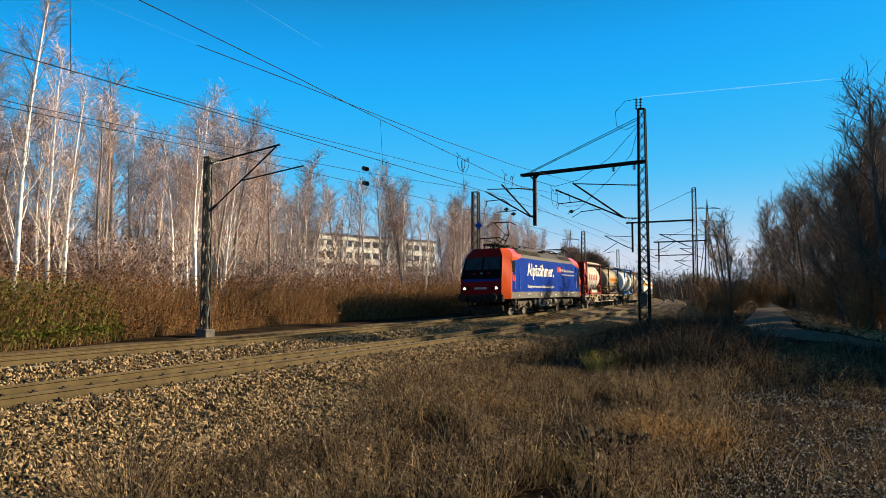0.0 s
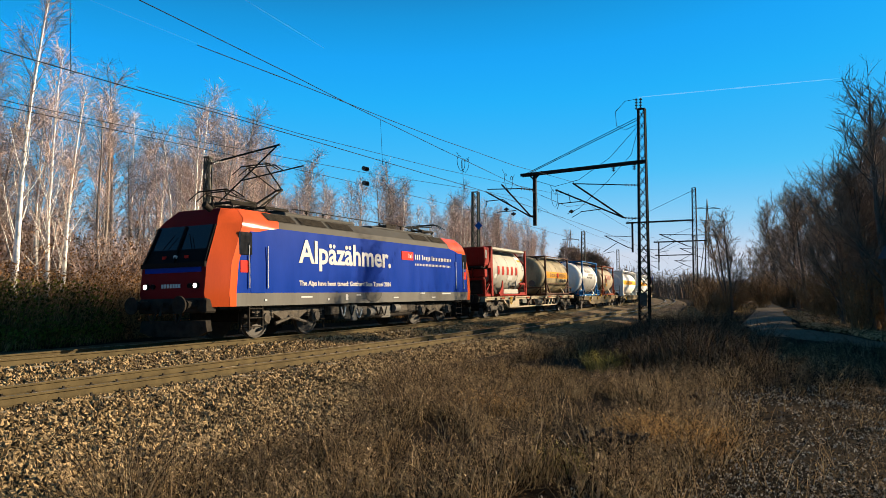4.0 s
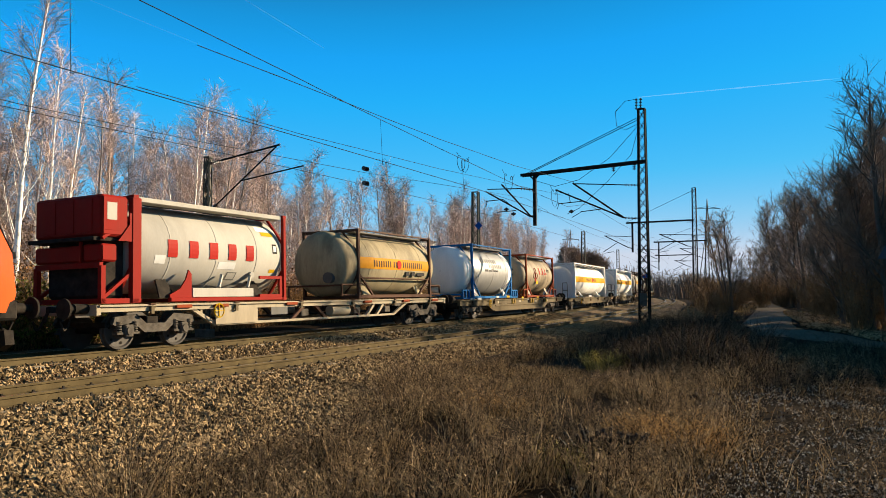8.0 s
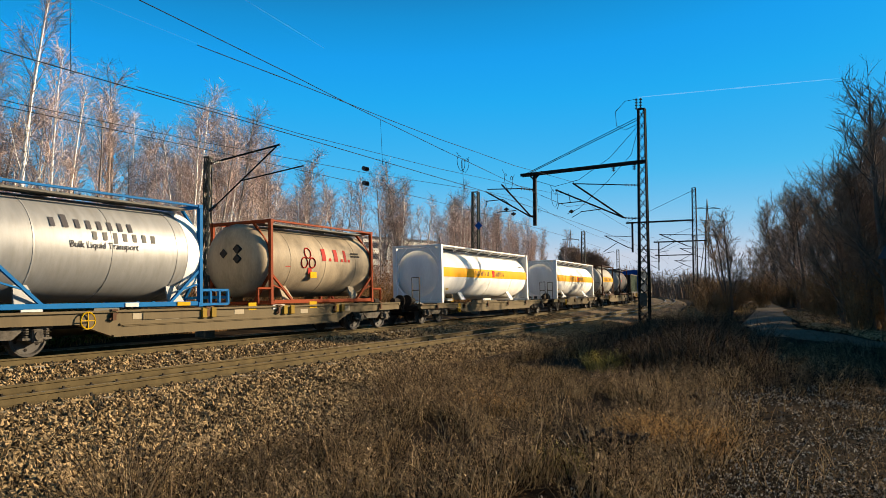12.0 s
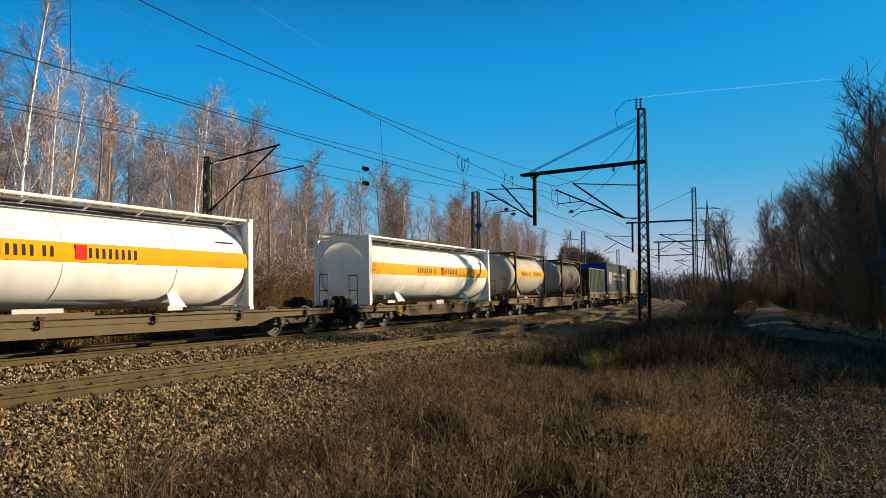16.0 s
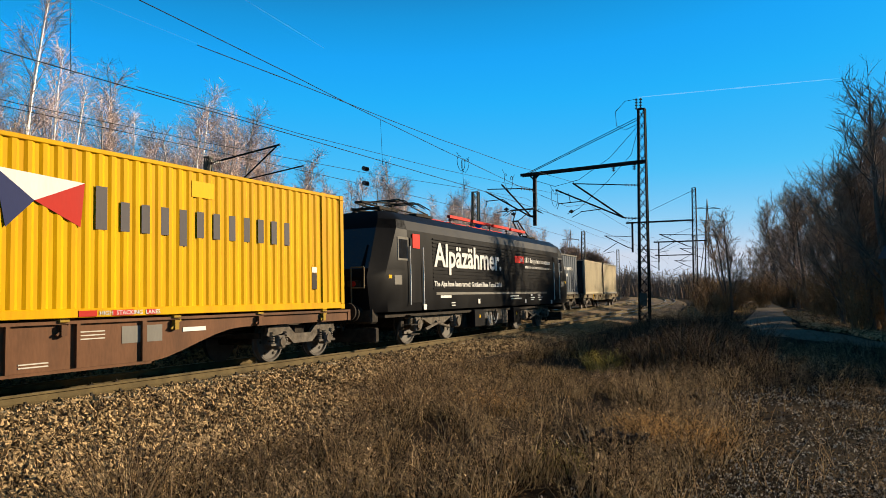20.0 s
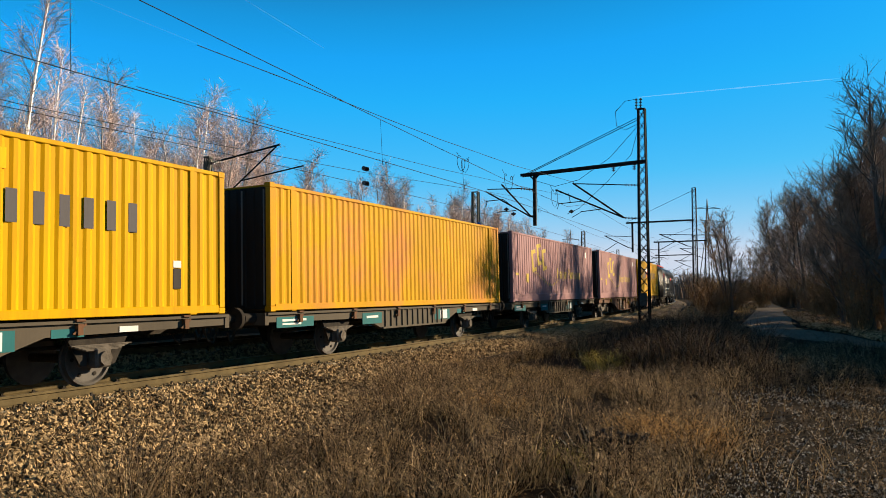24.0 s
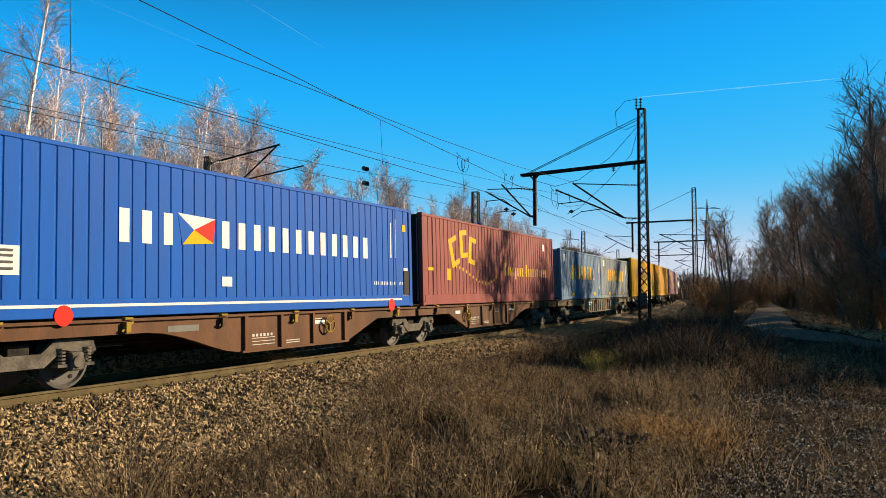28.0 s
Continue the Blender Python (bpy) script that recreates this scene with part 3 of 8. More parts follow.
def cantilever(mast, root_x, tip_x, z_hi, z_lo, z_reg, z_wire, y=0.0, steel=None):
    """Swinging arm in the mast's space from root_x to tip_x: top tie, strut, registration arm and steady arm."""
    d = 1 if tip_x > root_x else -1
    k = root_x + d * 0.55
    bm = B()
    tube(bm, (k, y, z_hi), (tip_x, y, z_hi + 0.12), 0.036, seg=6)
    tube(bm, (k, y, z_lo + 0.18), (tip_x + d * 0.1, y, z_hi + 0.15), 0.05, seg=6)
    mid = k + (tip_x - k) * 0.42
    zm = z_lo + 0.18 + (z_hi - z_lo) * 0.42
    tube(bm, (mid, y, zm), (tip_x + d * 0.25, y, z_reg), 0.034, seg=6)
    tube(bm, (tip_x - d * 0.9, y, z_reg + 0.02), (tip_x + d * 0.15, y, z_wire + 0.05), 0.024, seg=6)
    arm = part("arm", bm, steel or M_MAST, mast)
    for p, q in (((root_x, y, z_hi), (k, y, z_hi)), ((root_x, y, z_lo), (k, y, z_lo + 0.18))):
        ins = B()
        insulator(ins, p, q)
        part("insulator", ins, M_INSUL, arm)


# tall mast beside the near track with a beam over both tracks
mast_r, hr, zr = lattice_mast(42.0, -7.86, 12.0, 0.56, 0.36, M_MAST, "tall dark lattice mast with a beam over both tracks")
bm = B()
for sy in (-0.16, 0.16):
    bar(bm, (0.25, sy, 9.05 - zr), (-7.05, sy, 8.72 - zr), 0.09, 0.16)
for i in range(9):
    bar(bm, (-0.2 - i * 0.8, -0.16, 9.03 - zr - i * 0.036), (-0.6 - i * 0.8, 0.16, 9.0 - zr - i * 0.036), 0.05)
beam = part("beam", bm, M_MAST, mast_r, "dark steel cross beam")
bm = box(B(), -6.32, -6.14, -0.1, 0.1, 5.7 - zr, 8.85 - zr)
bar(bm, (-6.7, 0, 8.85 - zr), (-6.25, 0, 8.4 - zr), 0.08)
bar(bm, (-5.8, 0, 8.9 - zr), (-6.25, 0, 8.4 - zr), 0.08)
part("drop_post", bm, M_MAST, mast_r)
# swinging arms: (tubes, radius), then the insulators at their roots
for tubes, roots in (
        (((-1.0, 7.80, -3.85, 8.04, 0.03), (-1.04, 5.94, -3.95, 8.08, 0.05), (-1.04, 5.94, -4.97, 7.75, 0.045), (-4.85, 6.92, -3.39, 7.0, 0.026), (-3.5, 6.4, -2.3, 6.5, 0.026), (-2.3, 6.5, -1.1, 6.0, 0.024), (-4.2, 7.5, -4.1, 6.95, 0.02), (-4.77, 6.94, -4.9, 6.6, 0.018), (-3.4, 6.42, -4.0, 6.1, 0.018)),
         ((-0.2, 7.74, -1.0, 7.80), (-0.2, 5.88, -1.04, 5.94))),
        (((-7.14, 7.95, -9.2, 8.02, 0.03), (-6.5, 6.29, -8.3, 8.27, 0.05), (-6.5, 6.25, -9.3, 7.88, 0.045), (-9.3, 7.3, -8.2, 7.35, 0.026), (-8.2, 7.35, -7.6, 6.9, 0.024), (-8.6, 6.6, -7.4, 6.65, 0.026), (-9.25, 7.3, -9.3, 6.95, 0.018)),
         ((-6.3, 7.83, -7.14, 7.95), (-6.25, 6.2, -6.55, 6.3)))):
    bm = B()
    for x0, z0, x1, z1, q in tubes:
        tube(bm, (x0, 0, z0 - zr), (x1, 0, z1 - zr), q, seg=6)
    arm = part("arm", bm, M_MAST, mast_r)
    for x0, z0, x1, z1 in roots:
        bm = B()
        insulator(bm, (x0, 0, z0 - zr), (x1, 0, z1 - zr), 5, 0.09)
        part("insulator", bm, M_INSUL, arm)
for x, z in ((-4.05, 6.44), (-8.0, 6.75), (-7.55, 6.45)):
    bm = tube(B(), (x - 0.14, 0, z - zr), (x + 0.14, 0, z - zr), 0.05, 0.05, seg=8)
    tube(bm, (x - 0.1, 0, z - zr), (x, 0, z - zr), 0.05, 0.12, seg=10)
    tube(bm, (x, 0, z - zr), (x + 0.1, 0, z - zr), 0.12, 0.05, seg=10)
    part("stay_insulator", bm, M_INSUL, mast_r, "dark egg-shaped stay insulator")
bm = B()
tube(bm, (-0.1, 0, 11.6 - zr), (-6.9, 0, 8.75 - zr), 0.02, seg=5)
tube(bm, (-0.1, 0.12, 11.5 - zr), (-6.9, 0.12, 8.72 - zr), 0.02, seg=5)
part("stay_rod", bm, M_MAST, mast_r)
for x, z, h, n, q in ((-0.28, 12.0, 0.65, 4, 0.1), (-0.05, 12.0, 0.65, 4, 0.1), (-0.45, 8.62, 0.33, 3, 0.12), (-1.6, 8.6, 0.3, 3, 0.12)):
    bm = B()
    insulator(bm, (x, 0, z - zr), (x, 0, z + h - zr), n, q)
    part("insulator", bm, M_INSUL, mast_r, "brown ribbed insulator at the mast head")
bm = B()
arc = [(-0.3, 0, 12.6), (-0.9, 0, 12.55), (-1.45, 0, 12.0), (-1.4, 0, 11.2), (-0.9, 0, 10.9), (-0.1, 0, 11.25)]
for p, q in zip(arc, arc[1:]):
    tube(bm, (p[0], 0, p[2] - zr), (q[0], 0, q[2] - zr), 0.014, seg=5)
for pts in ([(-0.1, 11.2), (-1.8, 9.4), (-3.6, 8.25), (-5.0, 7.95), (-6.3, 8.4)], [(-0.1, 11.3), (-0.6, 9.5), (-2.0, 8.0), (-3.6, 6.6), (-4.3, 6.3)]):
    for p, q in zip(pts, pts[1:]):
        tube(bm, (p[0], 0, p[1] - zr), (q[0], 0, q[1] - zr), 0.014, seg=5)
part("jumper_cable", bm, M_WIRE, mast_r)
part("plate", box(B(), -0.2, 0.2, -0.4, -0.36, 1.5, 2.2), M_MASTGREY, mast_r, "grey mast plate")

mast_b, hb, zb = lattice_mast(47.0, -20.0, 8.7, 0.5, 0.42, M_MASTGREY, "grey lattice mast behind the far track")
bm = box(B(), -0.2, 0.2, -0.36, -0.33, -0.2, 0.2)
part("sign", bm, M_CBLUE, mast_b, "blue diamond sign with white rim", at=Matrix.Translation((0.35, 0, 6.35 - zb)) @ Euler((0, radians(45), 0)).to_matrix().to_4x4())
mast_l, hl, zl = lattice_mast(20.2, -19.4, 6.55, 0.27, 0.22, M_MASTGREY, "short dark lattice mast with a bracket arm", base=0.5)
bm = B()
tube(bm, (0.1, 0, 6.35 - zl), (3.2, 0, 6.75 - zl), 0.035, seg=6)
tube(bm, (0.3, 0, 4.75 - zl), (3.05, 0, 6.7 - zl), 0.03, seg=6)
tube(bm, (1.5, 0, 5.62 - zl), (4.2, 0, 5.95 - zl), 0.025, seg=6)
arm = part("arm", bm, M_MAST, mast_l)
for p, q in (((0.1, 0, 6.36 - zl), (0.6, 0, 6.4 - zl)), ((0.1, 0, 4.62 - zl), (0.45, 0, 4.85 - zl))):
    bm = B()
    insulator(bm, p, q)
    part("insulator", bm, M_INSUL, arm)

for s, u, h, lab in ((85.0, -7.9, 13.3, "tall lattice mast farther down the line"), (112.0, -6.6, 12.2, "distant lattice mast beside a beam"), (150.0, -7.0, 13.0, "distant lattice mast beside a beam")):
    mm, hh, zz = lattice_mast(s, u, h, 0.52, 0.38, M_MASTGREY if s > 100 else M_MAST, lab)
    bm = B()
    zt = 9.8 if s < 100 else 9.4
    bar(bm, (0, 0, zt - zz), (-7.3, 0, zt - 0.1 - zz), 0.14, 0.18)
    part("beam", bm, M_MAST, mm)
    part("drop_post", box(B(), -6.7, -6.5, -0.1, 0.1, 6.4 - zz, zt - zz), M_MAST, mm)
    cantilever(mm, -0.2, -3.6, 8.2 - zz, 6.8 - zz, 6.5 - zz, 6.3 - zz)
    cantilever(mm, -6.6, -9.6, 8.2 - zz, 6.8 - zz, 6.5 - zz, 6.3 - zz)
    part("stay_rod", tube(B(), (0, 0, hh - 0.2), (-7.2, 0, zt - zz), 0.02, seg=5), M_MAST, mm)
for s, u, h in ((92.0, -21.5, 9.6), (135.0, -21.0, 9.8)):
    lattice_mast(s, u, h, 0.5, 0.4, M_MASTGREY, "grey lattice mast behind the far track")


def wire(name, which, lat, zs, r, label, s_step=2.0):
    """Wire along a track; zs: (s, height above the rail) stations, joined smoothly."""
    line = Limbs()
    pts = []
    for (s0, z0), (s1, z1) in zip(zs, zs[1:]):
        n = max(2, round((s1 - s0) / s_step))
        for i in range(n):
            t = i / n
            pts.append((s0 + (s1 - s0) * t, z0 + (z1 - z0) * t))
    pts.append(zs[-1])
    ps = [on_track(which, s) @ Vector((lat, 0, z)) for s, z in pts]
    line.add(ps, [r] * len(ps), 5)
    return tagged(new(name, line.mesh(name, M_WIRE)), label, "overhead wire", group="overhead wires")


def sag(s0, s1, z, d, n=8):
    return [(s0 + (s1 - s0) * i / n, z - 4 * d * (i / n) * (1 - i / n)) for i in range(n + 1)]


wire("contact_wire", 2, 0.0, [(-45, 5.6), (7.7, 5.68), (13, 5.71), (20.1, 5.74), (28, 5.8), (42, 5.75), (85, 5.65), (112, 5.65), (150, 5.65), (250, 5.65)], 0.0105, "dark contact wire over the nearer track")
wire("contact_wire", 1, 0.0, [(-45, 5.55), (10.3, 5.61), (16.4, 5.69), (22.9, 5.76), (33, 5.83), (47, 5.8), (92, 5.6), (150, 5.6), (250, 5.6)], 0.0105, "dark contact wire over the far track")
wire("messenger_wire", 2, 0.0, [(2, 8.0), (10.7, 7.57), (15.3, 7.34), (18.8, 7.13), (24.4, 6.88), (32.5, 6.6), (42, 6.5)] + sag(42, 85, 7.5, 0.6)[1:] + sag(85, 150, 7.7, 0.8)[1:], 0.0105, "dark carrying wire over the nearer track")
wire("messenger_wire", 1, 0.0, [(-30, 6.3), (-5, 5.9), (11, 5.75), (16.5, 5.89), (26, 6.29), (33, 6.73), (47, 7.6)] + sag(47, 92, 7.6, 0.9)[1:] + sag(92, 150, 7.4, 0.8)[1:], 0.0095, "dark carrying wire over the far track")
wire("feeder_wire", 2, 0.4, [(11.9, 6.92), (15, 6.95), (20.1, 6.98), (23.5, 7.02), (31.4, 7.26), (42, 7.9)], 0.010, "second dark wire beside the carrying wire")
wire("feeder_wire", 2, -0.3, [(10.9, 5.87), (16.4, 5.92), (25, 6.23), (33.4, 6.69), (42, 7.2)], 0.008, "thin dark wire above the contact wire")
for s, top in ((9.1, 7.65), (20.2, 7.05), (26.5, 6.8), (36.0, 6.55)):
    p, q = on_track(2, s) @ Vector((0.05, 0, 5.6)), on_track(2, s) @ Vector((0.0, 0, top))
    bm = tube(B(), p, q, 0.006, seg=5)
    for k in range(8):
        a0, a1 = 2 * math.pi * k / 8, 2 * math.pi * (k + 1) / 8
        c = p + Vector((0.07, 0, 0.10))
        tube(bm, c + Vector((0.07 * math.cos(a0), 0, 0.1 * math.sin(a0))), c + Vector((0.07 * math.cos(a1), 0, 0.1 * math.sin(a1))), 0.005, seg=4)
    solid("dropper_wire", bm, M_WIRE, "thin looped dropper on the contact wire", "overhead wire", group="overhead wires")

for z, dz in ((6.45, 0.0), (5.85, 0.0)):
    bm = B()
    p, q = on_track(1, 25.75) @ Vector((0.0, 0, z)), on_track(1, 26.15) @ Vector((0.0, 0, z))
    insulator(bm, p, q, 4, 0.095)
    solid("section_insulator", bm, M_INSUL, "dark ribbed insulator in the overhead wire", "insulator", group="wire insulators")


# slack jumper loops between the wires
def jumper_loop(which, s, wide, z, drop, turns=1):
    pts = []
    n = 10 * turns
    for k in range(n + 1):
        t = k / n
        pts.append(on_track(which, s + wide * t) @ Vector((0.12 * math.sin(6.283 * turns * t), 0, z - drop * math.sin(math.pi * t) ** 0.7 * (1 if turns == 1 else 0.6 + 0.4 * math.cos(6.283 * turns * t)))))
    line = Limbs()
    line.add(pts, [0.011] * len(pts), 5)
    tagged(new("jumper_loop", line.mesh("jumper_loop", M_WIRE)), "slack black jumper loop hung between overhead wires", "overhead wire", group="jumper loops")


for which, s, wide, z, drop, turns in ((2, 26.0, 1.2, 7.0, 0.75, 3), (2, 31.0, 1.6, 7.05, 0.85, 2), (1, 27.2, 2.2, 6.28, 0.6, 1), (2, 38.5, 1.5, 7.3, 1.1, 2), (1, 36.0, 2.0, 6.4, 0.7, 1)):
    jumper_loop(which, s, wide, z, drop, turns)


# ---- plants ----
def sweep(r, start, way, length, n, wander, lift):
    """A bent line: starts along way, wanders and bends up (lift > 0) or down."""
    pts, p, d = [start.copy()], start.copy(), way.normalized()
    for i in range(n):
        d = (d + Vector((r.uniform(-1, 1), r.uniform(-1, 1), r.uniform(-1, 1))) * wander + Vector((0, 0, lift))).normalized()
        p = p + d * (length / n)
        pts.append(p.copy())
    return pts


def along(pts, t):
    x = t * (len(pts) - 1)
    i = min(int(x), len(pts) - 2)
    return pts[i].lerp(pts[i + 1], x - i), (pts[i + 1] - pts[i]).normalized()


def birch_meshes(seed, H, lean, fork=False, leafy=0.0):
    r = random.Random(seed)
    wood, twig = Limbs(), Limbs()
    trunks = [sweep(r, Vector((0, 0, -0.2)), Vector((lean, r.uniform(-0.05, 0.05), 1)), H, 9, 0.05, 0.04)]
    if fork:
        p, d = along(trunks[0], 0.18)
        trunks.append(sweep(r, p, d + Vector((r.uniform(-0.35, 0.35), r.uniform(-0.3, 0.3), 0)), H * 0.74, 8, 0.05, 0.06))
    for tk in trunks:
        r0 = 0.0098 * H * r.uniform(0.85, 1.1)
        wood.add(tk, [r0 * (1 - 0.9 * i / (len(tk) - 1)) + 0.008 for i in range(len(tk))], 7)
        for k in range(30):
            t = 0.2 + 0.78 * (k / 29) ** 0.85
            p, d = along(tk, t)
            a = r.uniform(0, 2 * math.pi)
            out = Vector((math.cos(a), math.sin(a), r.uniform(1.0, 2.2)))
            ln = (0.7 + 1.9 * (1 - t)) * r.uniform(0.7, 1.2)
            br = sweep(r, p, out, ln, 4, 0.16, 0.10)
            target = wood if k < 10 else twig
            target.add(br, [0.022 * (1 - t * 0.6) * (1 - 0.75 * i / 4) + 0.004 for i in range(5)], 4)
            for j in range(10):
                q, e = along(br, r.uniform(0.15, 1.0))
                w = (e + Vector((r.uniform(-1, 1), r.uniform(-1, 1), r.uniform(-0.4, 0.9))) * 0.8)
                tw = sweep(r, q, w, r.uniform(0.35, 0.95), 2, 0.22, -0.05)
                twig.add(tw, [0.008, 0.006, 0.004], 2)
                for m in range(4):
                    q2, e2 = along(tw, r.uniform(0.2, 1.0))
                    t2 = sweep(r, q2, e2 + Vector((r.uniform(-1, 1), r.uniform(-1, 1), r.uniform(-0.9, 0.5))) * 0.9, r.uniform(0.25, 0.6), 1, 0.2, -0.14)
                    twig.add(t2, [0.006, 0.003], 2)
    if not leafy:
        return wood.mesh("trunk", M_BIRCH), twig.mesh("crown", M_BIRCHTWIG)
    lv, lf = [], []
    tops = [Vector(v) for v in twig.v if v[2] > H * 0.4]
    for k in range(int(leafy)):
        c = r.choice(tops)
        if noise.noise(c * 0.8 + Vector((seed, 0, 0))) < 0.02:
            continue
        n = Vector((r.uniform(-1, 1), r.uniform(-1, 1), r.uniform(-1, 1))).normalized()
        s = n.orthogonal().normalized() * r.uniform(0.02, 0.04)
        w = n.cross(s)
        i = len(lv)
        lv.extend(tuple(c + v) for v in (s, w, -s, -w))
        lf.append((i, i + 1, i + 2, i + 3))
    return wood.mesh("trunk", M_BIRCH), twig.mesh("crown", M_BIRCHTWIG), raw_mesh("leaf_clump", lv, lf, M_RUSTLEAF)


def plant(name, meshes, x, y, turn, scale, label, category, group, parts=("trunk", "crown"), sink=0.0):
    e = thing(name, label, category, Matrix.Translation((x, y, ground_z(x, y) - sink)) @ Euler((0, 0, turn)).to_matrix().to_4x4(), group=group)
    for n, me in zip(parts, meshes):
        ob = new(n, me)
        ob.parent = e
        ob.scale = (scale, scale, scale)
        if n == "leaf_clump":
            tagged(ob, kind="stuff")
    return e


BIRCHES = [birch_meshes(20 + k, 11.5, (0.0, 0.06, -0.05, 0.02, 0.12, -0.1)[k], fork=k in (2, 4)) for k in range(6)]
LEAFY = [birch_meshes(40 + k, 10.5, 0.05, leafy=5200) for k in range(2)]
vr = random.Random(5)
front = []
for k in range(215):
    y = 3 + 93 * ((k + vr.random()) / 215)
    depth = vr.random()
    u = -24.6 - 16 * depth ** 1.1
    sc = vr.uniform(0.72, 1.0) * (1.0 + 0.10 * depth) * (1.0 - 0.0016 * y)
    if y < 26:
        sc *= 0.9
    front.append((u + bend(y) * 0.9, y + vr.uniform(-1, 1), sc))
front += [(-24.9, 16.6, 1.1), (-25.6, 18.6, 0.93), (-27.5, 22.5, 0.98), (-25.2, 25.5, 0.9)]
for k in range(16):
    front.append((vr.uniform(-31, -24.8), 13.5 + k * 0.95, vr.uniform(0.7, 0.86)))
for k, (x, y, sc) in enumerate(front):
    if y < 25 and k % 2 and k < 215:
        continue
    if radians(26.5) < math.atan2(-x, y) < radians(35.5) and y > 26 and k % 5 < 3:
        continue
    if k % 9 == 4 and y < 34:
        plant("birch_tree", LEAFY[k % 2], x, y, vr.uniform(0, 6.28), sc, "birch with rusty withered leaves still in its crown", "tree", "birch wood behind the hedge", ("trunk", "crown", "leaf_clump"))
        continue
    plant("birch_tree", BIRCHES[vr.randrange(6)], x, y, vr.uniform(0, 6.28), sc, ("leafless white-barked birch with fine brown twigs", "thin leafless birch with a pale trunk", "forked leafless birch with reddish twigs")[k % 3], "tree", "birch wood behind the hedge")


def shrub_meshes(seed, H, leaves, twig_mat=None):
    r = random.Random(seed)
    tw = Limbs()
    lv, lf = [], []
    for k in range(46):
        a = r.uniform(0, 6.28)
        st = sweep(r, Vector((r.uniform(-0.5, 0.5), r.uniform(-0.5, 0.5), -0.1)), Vector((math.cos(a) * 0.45, math.sin(a) * 0.45, 1)), H * r.uniform(0.6, 1.0), 6, 0.14, 0.04)
        tw.add(st, [0.018 * (1 - 0.8 * i / 6) + 0.003 for i in range(7)], 4)
        for j in range(14):
            q, e = along(st, r.uniform(0.25, 1.0))
            t2 = sweep(r, q, e + Vector((r.uniform(-1, 1), r.uniform(-1, 1), r.uniform(-0.5, 0.6))), r.uniform(0.3, 0.9), 3, 0.25, -0.03)
            tw.add(t2, [0.007, 0.006, 0.005, 0.003], 2)
            for m in range(leaves):
                c, _ = along(t2, r.random())
                n = Vector((r.uniform(-1, 1), r.uniform(-1, 1), r.uniform(-1, 1))).normalized()
                s = n.orthogonal().normalized() * r.uniform(0.02, 0.045)
                w = n.cross(s)
                i = len(lv)
                lv.extend(tuple(c + v) for v in (s, w, -s, -w))
                lf.append((i, i + 1, i + 2, i + 3))
    return tw.mesh("stem_clump", twig_mat or M_BIRCHTWIG), raw_mesh("leaf_clump", lv, lf, M_RUSTLEAF)


SHRUBS = [shrub_meshes(70 + k, 3.6, 3) for k in range(3)]
for k in range(54):
    y = 4 + 100 * (k + vr.random()) / 54
    if y < 40:
        plant("shrub", SHRUBS[(k + 1) % 3], vr.uniform(-38, -28) + bend(y) * 0.95, y, vr.uniform(0, 6.28), vr.uniform(1.15, 1.6) * (1 - 0.45 * smooth(22, 46, y)), "tall brown leafless bush between birch trunks", "shrub", "shrubs under the birches", ("stem_clump", "leaf_clump"))
    u = vr.uniform(-28.5, -23.5)
    plant("shrub", SHRUBS[k % 3], u + bend(y) * 0.95, y, vr.uniform(0, 6.28), vr.uniform(0.75, 1.35), "tangled leafless shrub with a few rusty leaves", "shrub", "shrubs under the birches", ("stem_clump", "leaf_clump"))


for k in range(14):
    y = 4 + 34 * (k + vr.random()) / 14
    plant("shrub", SHRUBS[k % 3], vr.uniform(-46, -34), y, vr.uniform(0, 6.28), vr.uniform(1.5, 1.95), "tall brown leafless bush deep in the birch wood", "shrub", "shrubs under the birches", ("stem_clump", "leaf_clump"))


